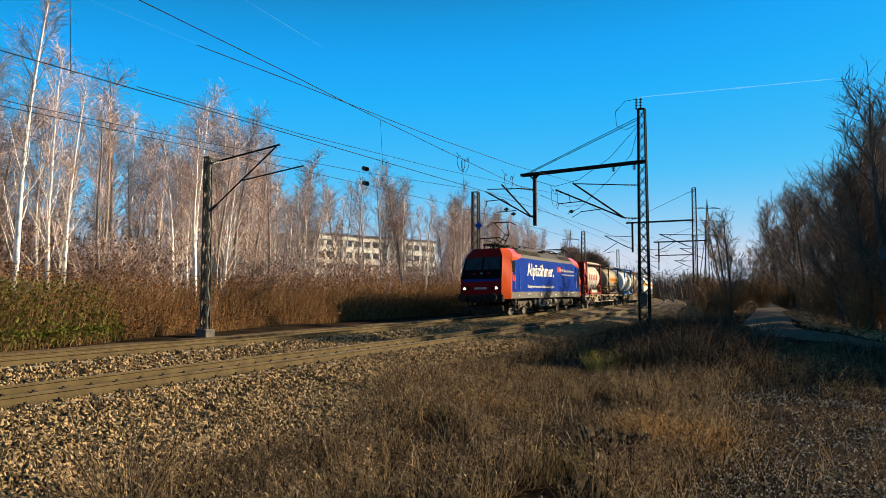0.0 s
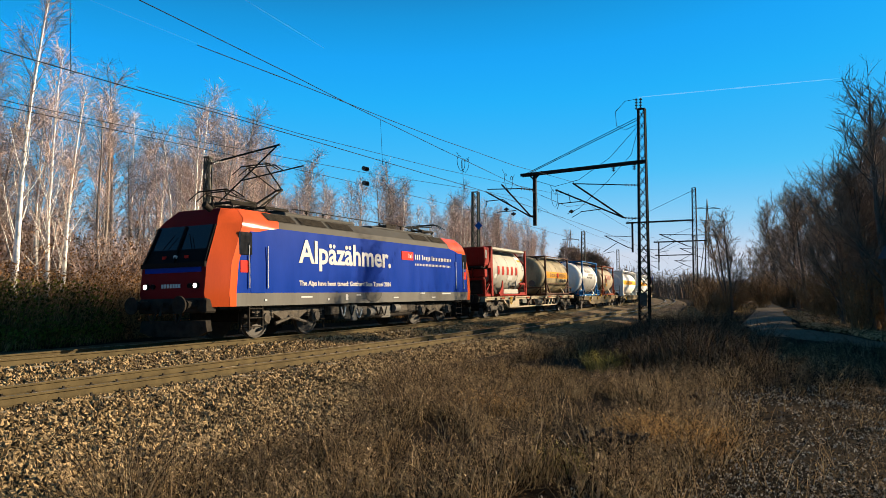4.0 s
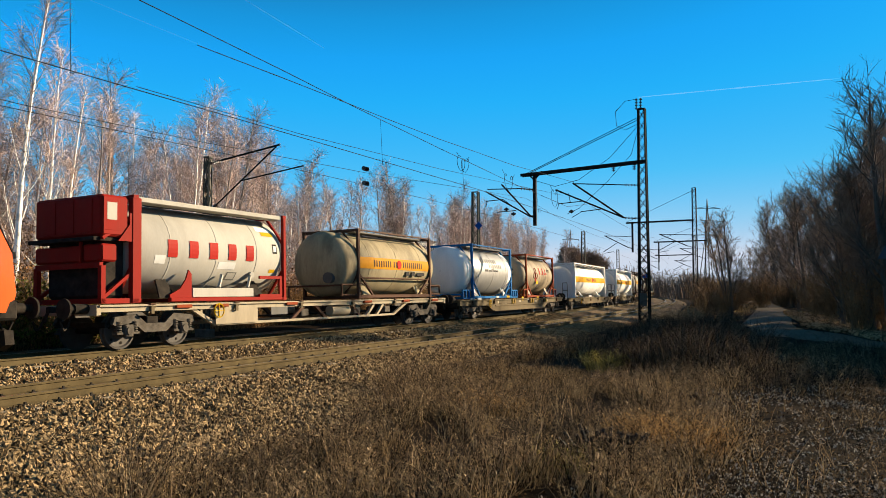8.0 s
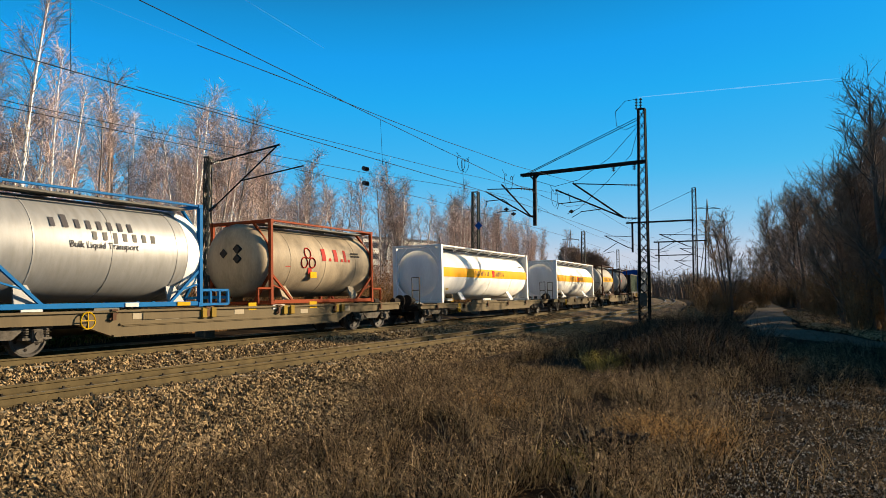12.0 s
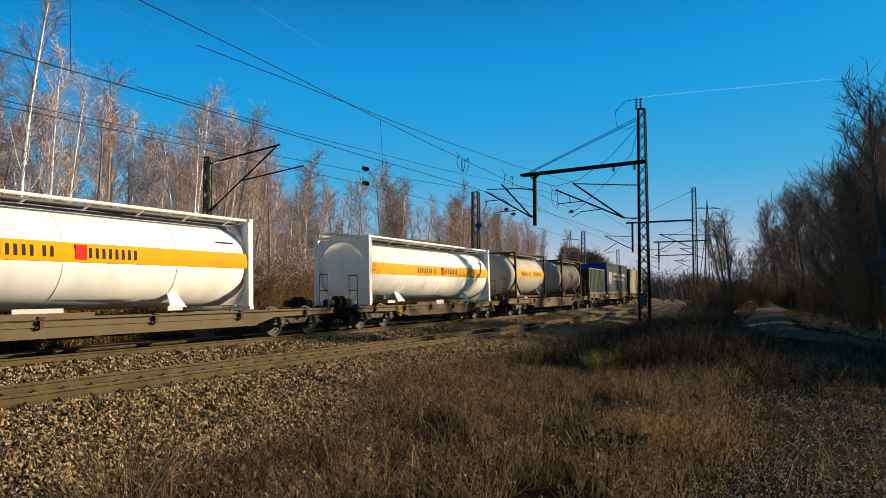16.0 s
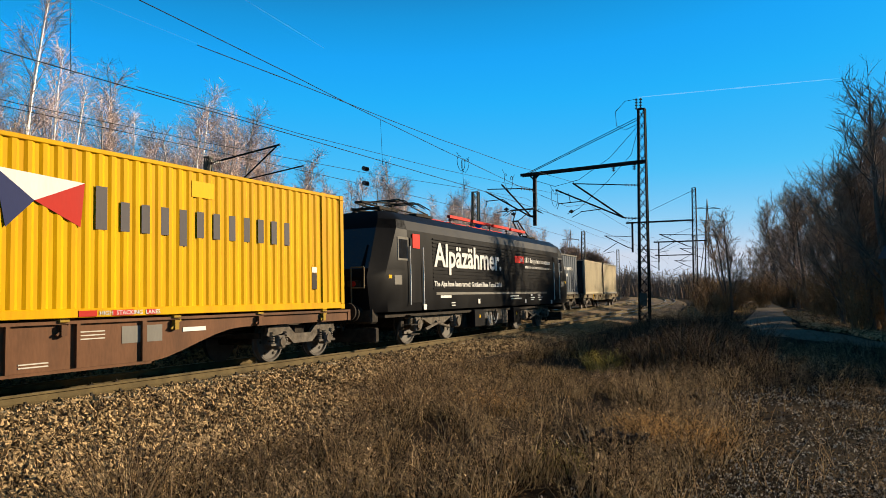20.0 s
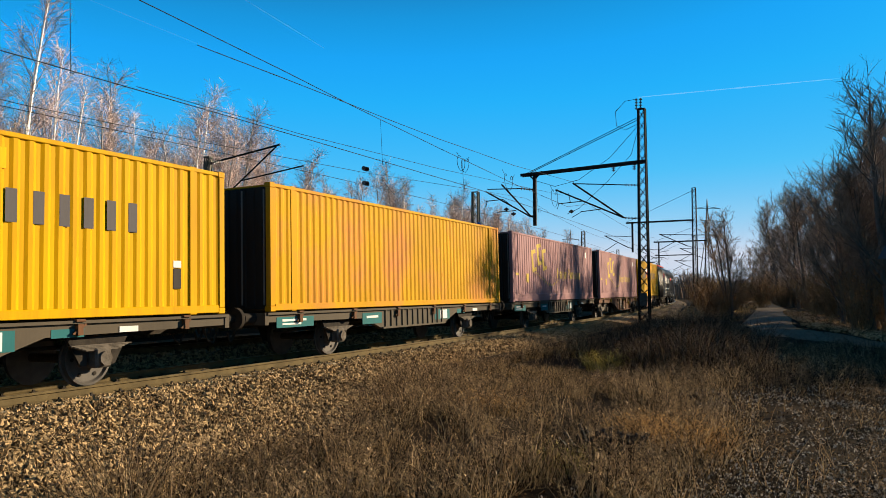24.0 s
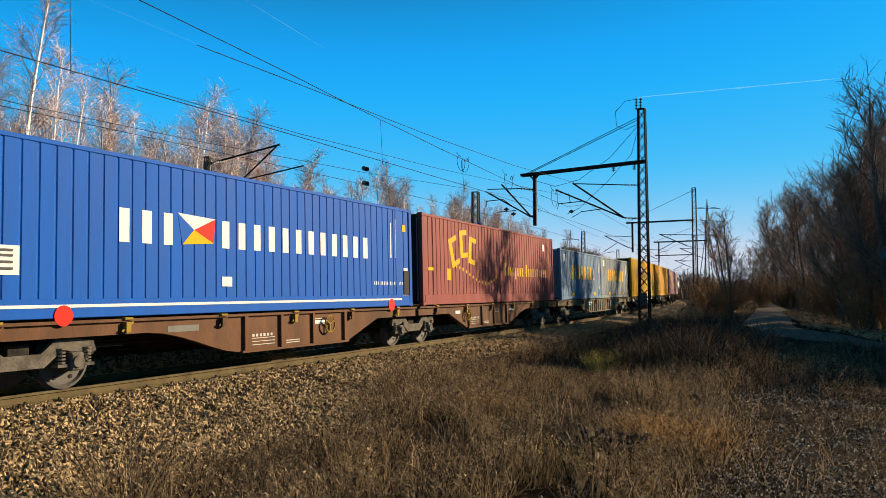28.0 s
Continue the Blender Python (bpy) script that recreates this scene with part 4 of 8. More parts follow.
def ribbons(name, starts, material, label, category, wide, bend_amount, seed, leaf=0.0, flecks=0):
    """Grass and stems: (x, y, z, height, lean_x, lean_y) each one tapering bent strip."""
    r = random.Random(seed)
    v, f = [], []
    for x, y, z, h, lx, ly in starts:
        a = r.uniform(0, math.pi)
        cx, cy = math.cos(a) * wide * r.uniform(0.6, 1.4), math.sin(a) * wide * r.uniform(0.6, 1.4)
        b = bend_amount * r.uniform(0.3, 1.5)
        i = len(v)
        for t, w in ((0.0, 1.0), (0.55, 0.75), (1.0, 0.2)):
            k = t * t * b
            px, py, pz = x + lx * h * (0.35 * t + k), y + ly * h * (0.35 * t + k), z + h * t * (1 - 0.25 * k)
            v.append((px - cx * w, py - cy * w, pz))
            v.append((px + cx * w, py + cy * w, pz))
        f.append((i, i + 1, i + 3, i + 2))
        f.append((i + 2, i + 3, i + 5, i + 4))
        if leaf and r.random() < leaf:
            for m in range(3):
                t = r.uniform(0.3, 1.0)
                px, py, pz = x + lx * h * 0.5 * t, y + ly * h * 0.5 * t, z + h * t
                dx, dy, dz = r.uniform(-1, 1), r.uniform(-1, 1), r.uniform(-0.2, 0.9)
                s, q = r.uniform(0.06, 0.2), wide * 0.8
                j = len(v)
                v.extend([(px, py, pz), (px + q * dy, py - q * dx, pz + q), (px + dx * s, py + dy * s, pz + dz * s)])
                f.append((j, j + 1, j + 2))
            for m in range(flecks):
                t = r.uniform(0.35, 1.05)
                px, py, pz = x + lx * h * 0.6 * t + r.uniform(-0.06, 0.06), y + ly * h * 0.6 * t + r.uniform(-0.06, 0.06), z + h * t
                a, b = r.uniform(0, 6.283), r.uniform(-0.8, 1.2)
                s, q = r.uniform(0.010, 0.030), r.uniform(0.005, 0.013)
                dx, dy, dz = math.cos(a) * s, math.sin(a) * s, b * s
                j = len(v)
                v.extend([(px - dx, py - dy, pz - dz), (px + q * dy / s, py - q * dx / s, pz + q * 0.5), (px + dx, py + dy, pz + dz), (px - q * dy / s, py + q * dx / s, pz - q * 0.3)])
                f.append((j, j + 1, j + 2, j + 3))
    return tagged(new(name, raw_mesh(name, v, f, material)), label, category, kind="stuff")


def lean(r, k=1.0):
    a, d = r.uniform(0, 6.283), k * r.random() ** 0.6 * 1.3
    return d * math.cos(a), d * math.sin(a)


def scatter(n, x0, x1, y0, y1, keep, hmin, hmax, seed, follow=True, ypow=1.0):
    r = random.Random(seed)
    out = []
    while len(out) < n:
        y = y0 + (y1 - y0) * r.random() ** ypow
        u = r.uniform(x0, x1)
        x = u + (bend(y) if follow else 0)
        k = keep(u, y, r)
        if k <= 0 or r.random() > k:
            continue
        tall = 0.62 + 1.1 * max(0.0, noise.noise((x * 0.55, y * 0.55, 14.0))) + 0.35 * noise.noise((x * 1.9, y * 1.9, 2.0))
        if (u + 6.1) ** 2 / 2.2 + (y - 18.2) ** 2 / 14 < 1:
            tall *= 0.5
        out.append((x, y, ground_z(x, y) - 0.02, max(0.08, tall) * r.uniform(hmin, hmax) * 1.15, *lean(r)))
    return out


def patch(u, y, f, o):
    return noise.noise((u * f, y * f, o))


# bramble thicket along the far side of the tracks
def hedge_front(y):
    return -19.45 - 1.75 * smooth(12.0, 26.0, y)


def hedge_height(u, y):
    top = 2.25 + 0.55 * noise.noise((y * 0.25, 3.0, 0)) + 0.35 * noise.noise((y * 0.9, 8.0, u * 0.5))
    return max(0.5, top * smooth(hedge_front(y) + 0.15, hedge_front(y) - 1.1, u))


r = random.Random(31)
canes, leaves, ivy = [], [], []
for k in range(42000):
    y = 2 + 84 * r.random() ** 1.25
    u = hedge_front(y) - 5.2 * r.random() ** 1.3
    x = u + bend(y)
    z = ground_z(x, y)
    hh = hedge_height(u, y) * r.uniform(0.55, 1.05)
    canes.append((x, y, z - 0.05, hh, r.uniform(-0.5, 0.9), r.uniform(-0.8, 0.8)))
ribbons("bramble_thicket", canes, M_BRAMBLE, "tangled dry brown bramble thicket beside the track", "thicket", 0.008, 0.35, 32, leaf=0.7)


def leaf_cloud(name, spots, material, label, category, s0, s1, seed):
    r = random.Random(seed)
    v, f = [], []
    for x, y, z in spots:
        n = Vector((r.uniform(-1, 1), r.uniform(-1, 1), r.uniform(-0.6, 1))).normalized()
        s = n.orthogonal().normalized() * r.uniform(s0, s1)
        w = n.cross(s) * 0.7
        i = len(v)
        v.extend(((x + s.x, y + s.y, z + s.z), (x + w.x, y + w.y, z + w.z), (x - s.x, y - s.y, z - s.z), (x - w.x, y - w.y, z - w.z)))
        f.append((i, i + 1, i + 2, i + 3))
    return tagged(new(name, raw_mesh(name, v, f, material)), label, category, kind="stuff")


spots, green = [], []
for k in range(85000):
    y = 2 + 80 * r.random() ** 1.4
    u = hedge_front(y) - 0.05 - 3.2 * r.random() ** 1.6
    z = hedge_height(u, y) * r.random() ** 0.8
    x = u + bend(y)
    g = patch(u, y, 0.22, 5.0) + 0.55 * smooth(17.5, 12.5, y) + 0.12 * smooth(2.0, 0.8, z)
    (green if g > 0.56 and z < 1.9 else spots).append((x, y, ground_z(x, y) + z))
leaf_cloud("withered_leaves", spots, M_RUSTLEAF, "rust-brown withered leaves on the brambles", "leaves", 0.02, 0.05, 41)
leaf_cloud("ivy_leaves", green, M_GREENLEAF, "yellow-green ivy and bramble leaves", "leaves", 0.03, 0.07, 42)

# dead grass and weeds on the near side
def near_keep(u, y, r):
    foot = -8.9 + 2.1 * smooth(15.0, 9.5, y)
    if u < foot + 0.6 * patch(u, y, 0.5, 1.0):
        return 0.012 if y < 12 and u > -9.0 else 0.0
    if y > 24 and u + bend(y) > -0.075 * y:
        return 0.06 if y < 30 else 0.0
    if (u + 7.2) ** 2 / 1.7 + (y - 22.6) ** 2 / 10 < 1:
        return 0.015
    if (u + 5.6) ** 2 + (y - 20.6) ** 2 < 1.0:
        return 0.1
    bare = smooth(-2.6, -0.8, u) * smooth(22.0, 17.5, y)
    return (1 - 0.93 * bare) * (0.36 + 0.9 * patch(u, y, 0.35, 2.0) + 1.1 * patch(u, y, 1.3, 8.0))


ribbons("dead_grass", scatter(60000, -9.4, 3.0, 3.5, 42, near_keep, 0.16, 0.56, 51, ypow=1.25), M_DRYGRASS, "straw-coloured dead grass on the bank", "grass", 0.0042, 0.9, 52, leaf=0.35, flecks=1)
ribbons("dead_weeds", scatter(34000, -9.2, 3.0, 4.0, 44, near_keep, 0.28, 0.8, 53, ypow=1.2), M_WEED, "tall brown dead weed stems with seed heads", "weeds", 0.0044, 0.3, 54, leaf=1.0, flecks=2)
ribbons("gravel_weeds", scatter(5000, -2.6, 7.5, 5.0, 34, lambda u, y, r: 0.1 + patch(u, y, 0.5, 12.0), 0.08, 0.4, 47), M_WEED, "straggling dead weeds on the gravel", "weeds", 0.004, 0.6, 48, leaf=1.0, flecks=4)
ribbons("straw", scatter(6500, -9.3, 1.5, 5.0, 36, near_keep, 0.25, 0.7, 59, ypow=1.2), M_STRAW, "bleached straw stalks among the weeds", "straw", 0.004, 0.5, 60, leaf=0.5, flecks=3)
ribbons("tall_weeds", scatter(15000, -7.2, -0.3, 19.5, 42, lambda u, y, r: 0.0 if u + bend(y) > -0.078 * y + (0.6 if y < 28 else -0.6) or (u + 7.0) ** 2 / 2.6 + (y - 22.0) ** 2 / 12 < 1 or (u + 5.6) ** 2 + (y - 20.4) ** 2 < 1.3 else 0.35 + 0.9 * patch(u, y, 0.4, 6.0), 0.55, 1.3, 55), M_TALLWEED, "dense tall brown weeds around the mast foot", "weeds", 0.007, 0.3, 56, leaf=1.0, flecks=6)
ribbons("verge_weeds", scatter(4200, -1.5, 5.0, 17, 29, lambda u, y, r: 0.1 + patch(u, y, 0.45, 22.0), 0.2, 0.5, 58, follow=False), M_TALLWEED, "brown weeds with seed heads before the path", "weeds", 0.006, 0.3, 62, leaf=1.0, flecks=6)
ribbons("path_verge", scatter(9000, -9.0, 6.0, 40, 110, lambda u, y, r: 0.0 if abs(u + bend(y) + 2.2 + 0.03 * (y - 50)) < 2.5 else 0.6, 0.15, 0.5, 57), M_DRYGRASS, "dead grass along the path", "grass", 0.01, 0.5, 58)


def tuft(name, x, y, n, spread, h0, h1, material, label, seed, wide=0.004):
    r = random.Random(seed)
    st = []
    for k in range(n):
        a, d = r.uniform(0, 6.28), spread * r.random() ** 0.7
        px, py = x + d * math.cos(a), y + d * math.sin(a)
        st.append((px, py, ground_z(px, py) - 0.02, r.uniform(h0, h1), math.cos(a) * 0.7 + r.uniform(-0.4, 0.4), math.sin(a) * 0.7 + r.uniform(-0.4, 0.4)))
    return ribbons(name, st, material, label, "grass tuft", wide, 0.7, seed + 1, leaf=0.6, flecks=2)


tuft("golden_tuft", -1.75, 11.3, 900, 0.6, 0.25, 0.6, M_GOLDGRASS, "golden-orange tuft of dry grass", 61)
tuft("golden_tuft", -2.35, 11.7, 500, 0.5, 0.2, 0.5, M_GOLDGRASS, "golden-orange tuft of dry grass", 73)
tuft("golden_tuft", -5.6, 13.2, 350, 0.7, 0.25, 0.5, M_GOLDGRASS, "golden tuft of dry grass", 63)
tuft("green_tuft", -5.35, 21.2, 520, 0.5, 0.3, 0.7, M_GREENGRASS, "yellow-green tuft of grass in sunlight", 65)
tuft("green_tuft", -2.9, 9.6, 300, 0.4, 0.15, 0.4, M_GREENGRASS, "small green tuft of grass", 67)
tuft("seed_head_clump", -6.9, 43.2, 700, 0.9, 0.9, 1.6, M_STRAW, "pale dry seed heads behind the mast", 75, wide=0.012)
tuft("pale_grass", -6.3, 18.9, 1500, 1.1, 0.15, 0.38, M_DRYGRASS, "pale bleached grass", 69)
r = random.Random(71)
spots = []
for k in range(24000):
    x, y = r.uniform(-3.2, 9.5), 4 + 46 * r.random() ** 1.2
    spots.append((x, y, ground_z(x, y) + 0.04 + 0.02 * r.random()))
leaf_cloud("fallen_leaves", spots, M_LITTER, "fallen brown leaves on the ground", "leaves", 0.012, 0.03, 72)
spots = []
for k in range(52000):
    y = 36 + 44 * r.random() ** 1.3
    x = 3.4 - 2.6 * smooth(36.5, 42, y) - 1.5 * smooth(41, 50, y) - 2.0 * smooth(46, 80, y) + 8.0 * r.random() ** 1.3
    spots.append((x, y, ground_z(x, y) + 0.02 + 0.05 * r.random()))
leaf_cloud("bank_leaves", spots, M_BANKLEAF, "thick brown fallen leaves under the trees", "leaves", 0.05, 0.11, 74)
spots = []
for k in range(46000):
    x, y = r.uniform(-2.4, 7.0), 4.3 + 14 * r.random() ** 1.2
    if smooth(-2.4, -0.6, x) * (0.5 + 0.8 * patch(x, y, 0.45, 9.0) + 0.6 * patch(x, y, 1.6, 3.0)) > r.random():
        spots.append((x, y, ground_z(x, y) + 0.045 + 0.02 * r.random()))
leaf_cloud("bleached_leaves", spots, M_PALELEAF, "curled pale grey dead leaves on the gravel", "leaves", 0.006, 0.027, 76)
spots = []
for k in range(36000):
    x, y = r.uniform(-2.8, 6.5), 4.5 + 15 * r.random() ** 1.2
    if patch(x, y, 0.45, 9.0) + 0.5 * patch(x, y, 1.6, 3.0) > -0.05:
        spots.append((x, y, ground_z(x, y) + 0.045))
stones("gravel_stones", spots, 0.0165, M_GRAVELSTONE, "pale gravel stones among dead leaves", "gravel")
bm = B()
for k in range(60):
    a = r.uniform(0, 6.28)
    d = r.uniform(0, 0.24)
    tube(bm, (d * math.cos(a), d * math.sin(a), -0.1), (2.2 * d * math.cos(a) + r.uniform(-0.1, 0.1), 2.2 * d * math.sin(a), r.uniform(0.1, 0.36)), 0.045, 0.02, seg=6)
solid("tree_stump", bm, M_DARKEND, "charred black stump with sprouting stubs", "stump", Matrix.Translation((-2.59, 10.25, ground_z(-2.59, 10.25))) @ Matrix.Scale(1.25, 4))


# big leafless trees beside the path
def tree_meshes(seed, H, spread, low=0.16, levels=(15, 12, 10, 4), r0=0.2, stems=1, lift=0.08, rise=1.0):
    r = random.Random(seed)
    wood, twig = Limbs(), Limbs()
    for s in range(stems):
        a = r.uniform(0, 6.28)
        tk = sweep(r, Vector((0.25 * s * math.cos(a), 0.25 * s * math.sin(a), -0.3)), Vector((0.14 * s * math.cos(a), 0.14 * s * math.sin(a), 1)), H * (0.88 if stems == 1 else 0.8), 8, 0.07, 0.05)
        rr = r0 / (1 + 0.4 * s)
        wood.add(tk, [rr * (1 - 0.88 * i / 8) + 0.015 for i in range(9)], 9)
        for i in range(levels[0]):
            t = low + (0.97 - low) * (i + r.random() * 0.6) / levels[0]
            p, d = along(tk, t)
            a = r.uniform(0, 6.28)
            b1 = sweep(r, p, Vector((math.cos(a), math.sin(a), rise * r.uniform(0.5, 1.3))), spread * (1.15 - 0.75 * t) * r.uniform(0.75, 1.15), 6, 0.14, lift)
            wood.add(b1, [rr * 0.30 * (1 - 0.6 * t) * (1 - 0.82 * k / 6) + 0.008 for k in range(7)], 6)
            for j in range(levels[1]):
                q, e = along(b1, 0.18 + 0.8 * r.random())
                b2 = sweep(r, q, e * 0.7 + Vector((r.uniform(-1, 1), r.uniform(-1, 1), r.uniform(-0.25, 1.0) * rise)), spread * r.uniform(0.22, 0.45), 4, 0.18, 0.05)
                (wood if j < 3 else twig).add(b2, [0.032, 0.026, 0.020, 0.015, 0.009], 4)
                for m in range(levels[2]):
                    q3, e3 = along(b2, r.uniform(0.1, 1.0))
                    b3 = sweep(r, q3, e3 * 0.6 + Vector((r.uniform(-1, 1), r.uniform(-1, 1), r.uniform(-0.4, 1.0))), r.uniform(0.45, 1.15), 3, 0.2, 0.03)
                    twig.add(b3, [0.0145, 0.012, 0.009, 0.005], 2)
                    for n in range(levels[3]):
                        q4, e4 = along(b3, r.uniform(0.15, 1.0))
                        b4 = sweep(r, q4, e4 * 0.5 + Vector((r.uniform(-1, 1), r.uniform(-1, 1), r.uniform(-0.5, 0.9))), r.uniform(0.2, 0.5), 2, 0.2, 0.02)
                        twig.add(b4, [0.007, 0.0055, 0.003], 2)
    return wood.mesh("trunk", M_BARK), twig.mesh("crown", M_TWIG)


BIG = [tree_meshes(101, 14.5, 4.6, low=0.16, levels=(20, 9, 7, 1), r0=0.24, lift=0.2), tree_meshes(102, 13.0, 4.6, low=0.14, levels=(18, 10, 9, 3), lift=0.14), tree_meshes(103, 12.0, 5.8, low=0.12, levels=(15, 9, 8, 3), r0=0.17)]
LOW = [tree_meshes(107 + k, 9.0, 3.6, low=0.26, levels=(16, 11, 11, 5), r0=0.15, stems=2) for k in range(2)]
SMALL = tree_meshes(104, 10.5, 3.0, low=0.2, levels=(8, 6, 6, 3), r0=0.14, stems=3, rise=2.0)
plant("tree", SMALL, -6.2, 66.0, 0.5, 0.95, "slender leafless tree with several stems", "tree", "trees beside the path")
# the trees at x 24.5 and 19.5 are unseen, added for foreground shade
for k, (x, y, sc) in enumerate(((3.5, 44.6, 0.96), (3.4, 53.0, 0.74), (5.6, 50.5, 0.8), (2.4, 59.0, 0.64), (1.7, 66.0, 0.92), (5.2, 62.0, 0.74), (1.4, 73.0, 0.98), (5.0, 80.0, 0.92), (0.2, 88.0, 1.05), (-0.8, 96.0, 1.05), (-1.8, 104.0, 1.15), (2.5, 115.0, 1.0), (-3.6, 124.0, 1.2), (0.5, 137.0, 1.0), (-7.0, 150.0, 1.2), (-2.0, 165.0, 1.0), (-9.5, 172.0, 0.75), (-2.6, 113.0, 1.15), (-5.2, 133.0, 1.25), (-8.0, 155.0, 1.0), (-13.0, 185.0, 1.0), (7.5, 72.0, 0.95), (8.5, 84.0, 1.0), (12.0, 80.0, 1.0), (7.0, 95.0, 1.1), (6.0, 108.0, 1.1), (24.5, 35.5, 0.8), (19.5, 41.5, 0.72), (2.9, 48.4, 0.84), (1.6, 54.5, 0.82), (2.8, 51.5, 0.9), (3.8, 56.5, 1.05))):
    plant("tree", BIG[k % 3], x, y, vr.uniform(0, 6.28), sc, ("leafless dark-barked tree with a wide twiggy crown", "leafless tree with low spreading branches", "leafless tree with dense fine twigs")[k % 3], "tree", "trees beside the path")
# most of these stand out of view, added to shade weeds, gravel and ballast
for k, (x, y, sc) in enumerate(((13.4, 34.6, 0.9), (15.3, 37.2, 1.0), (11.4, 34.0, 0.72), (6.3, 39.4, 0.95), (8.7, 40.6, 1.0), (9.7, 44.5, 1.0), (11.2, 38.0, 0.95), (14.6, 42.8, 1.05), (9.2, 36.6, 0.9), (12.4, 35.6, 0.85), (10.6, 40.5, 0.9), (12.6, 43.6, 0.95), (13.6, 39.6, 0.8), (11.4, 48.0, 1.0), (17.0, 35.8, 0.98), (20.5, 37.2, 1.05), (16.4, 39.8, 0.95), (23.5, 39.5, 1.05), (5.4, 43.4, 0.95), (6.0, 46.6, 0.98), (6.6, 50.0, 1.0), (7.4, 42.5, 0.95), (7.8, 46.0, 0.95), (8.4, 49.5, 1.0), (9.0, 53.5, 1.0), (5.6, 56.5, 0.85), (4.4, 64.5, 0.9), (4.6, 70.0, 0.95), (3.4, 84.0, 0.95))):
    plant("tree", LOW[k % 2], x, y, vr.uniform(0, 6.28), sc, "low bushy leafless tree with several stems", "tree", "trees beside the path")
UNDER = [shrub_meshes(80 + k, 3.2, 1, M_UNDERTWIG) for k in range(2)]
for k in range(64):
    y = 44 + 110 * (k + vr.random()) / 64
    x = 2.0 - 0.055 * (y - 50) + vr.uniform(-0.4, 4.5)
    plant("shrub", UNDER[k % 2], x, y, vr.uniform(0, 6.28), vr.uniform(0.8, 1.5), "brown leafless undergrowth beside the path", "shrub", "undergrowth beside the path", ("stem_clump", "leaf_clump"))
for k in range(26):
    y = 62 + 103 * (k + vr.random()) / 26
    plant("shrub", UNDER[k % 2], -7.0 + bend(y) * 0.55 + vr.uniform(-1.5, 1.5), y, vr.uniform(0, 6.28), vr.uniform(0.8, 1.35), "reddish leafless bush between track and path", "shrub", "bushes between track and path", ("stem_clump", "leaf_clump"))

for k in range(44):
    y = 92 + 90 * (k + vr.random()) / 44
    plant("shrub", UNDER[k % 2], -4.6 - 0.085 * (y - 92) + vr.uniform(-3.6, 3.6) + (3.2 if k % 2 else -3.2), y, vr.uniform(0, 6.28), vr.uniform(0.9, 1.6), "brown leafless undergrowth at the far end of the path", "shrub", "undergrowth beside the path", ("stem_clump", "leaf_clump"))

# far woods that close the view
r = random.Random(90)
fw = Limbs()
for k in range(8200):
    a = radians(r.uniform(-14, 34))
    d = r.uniform(200, 330)
    x, y = -d * math.sin(a), d * math.cos(a)
    h = (8.0 + 3.0 * noise.noise((a * 16, 0, 0))) * r.uniform(0.4, 1.0)
    z = ground_z(x, y)
    p = sweep(r, Vector((x, y, z)), Vector((r.uniform(-0.3, 0.3), r.uniform(-0.3, 0.3), 1)), h, 3, 0.2, 0.0)
    fw.add(p, [0.10, 0.09, 0.07, 0.04], 2)
    for m in range(6):
        q, e = along(p, r.uniform(0.3, 1.0))
        fw.add(sweep(r, q, Vector((r.uniform(-1, 1), r.uniform(-1, 1), r.uniform(0.0, 1.0))), h * r.uniform(0.15, 0.3), 2, 0.2, 0.0), [0.06, 0.05, 0.03], 2)
tagged(new("far_woods", fw.mesh("far_woods", M_FARWOOD)), "distant brown leafless woods", "woods", kind="stuff")
for k, (d, sc) in enumerate(((150, 1.15), (153, 1.2), (158, 1.1), (161, 1.15), (165, 1.0))):
    a = radians(17.1 - 0.62 * k)
    plant("tree", LOW[k % 2], -d * math.sin(a), d * math.cos(a), k * 1.3, sc, "distant leafless tree with a rounded brown crown", "tree", "distant trees")


# apartment block behind the birches
def block(x, y, turn, L, W, storeys, label):
    e = thing("apartment_building", label, "building", Matrix.Translation((x, y, ground_z(x, y))) @ Euler((0, 0, turn)).to_matrix().to_4x4())
    H = storeys * 3.0 + 0.8
    part("wall", box(B(), -L / 2, L / 2, 0.0, W, 0, H), M_WALL, e)
    part("roof", box(B(), -L / 2 - 0.4, L / 2 + 0.4, -0.4, W + 0.4, H, H + 0.4), M_ROOF, e)
    n = int(L / 3.2)
    win = finish(box(B(), -1.0, 1.0, -0.05, 0.05, 0, 1.5), "window", M_WINDOW)
    sill = finish(box(B(), -1.2, 1.2, -0.18, 0.05, -0.15, 0.0), "sill", M_WALL)
    for s in range(storeys):
        part("storey_band", box(B(), -L / 2, L / 2, -0.25, 0.0, s * 3.0 + 2.55, s * 3.0 + 2.95), M_WALL, e)
        for k in range(n):
            w = part("window", win, None, e, at=Matrix.Translation((-L / 2 + 1.7 + k * (L - 3.4) / (n - 1), -0.02, s * 3.0 + 1.0)))
            part("sill", sill, None, w)
    return e


a = radians(31.46)
block(-205 * math.sin(a), 205 * math.cos(a), radians(74), 48, 14, 5, "pale five-storey apartment block seen through the birches")
a = radians(39.65)
e = block(-200 * math.sin(a), 200 * math.cos(a), radians(74), 38, 14, 5, "grey apartment block with a red roof edge")
part("roof_edge", box(B(), -19.5, 19.5, -0.6, -0.42, 15.5, 16.6), M_SIGNRED, e, "red roof edge")


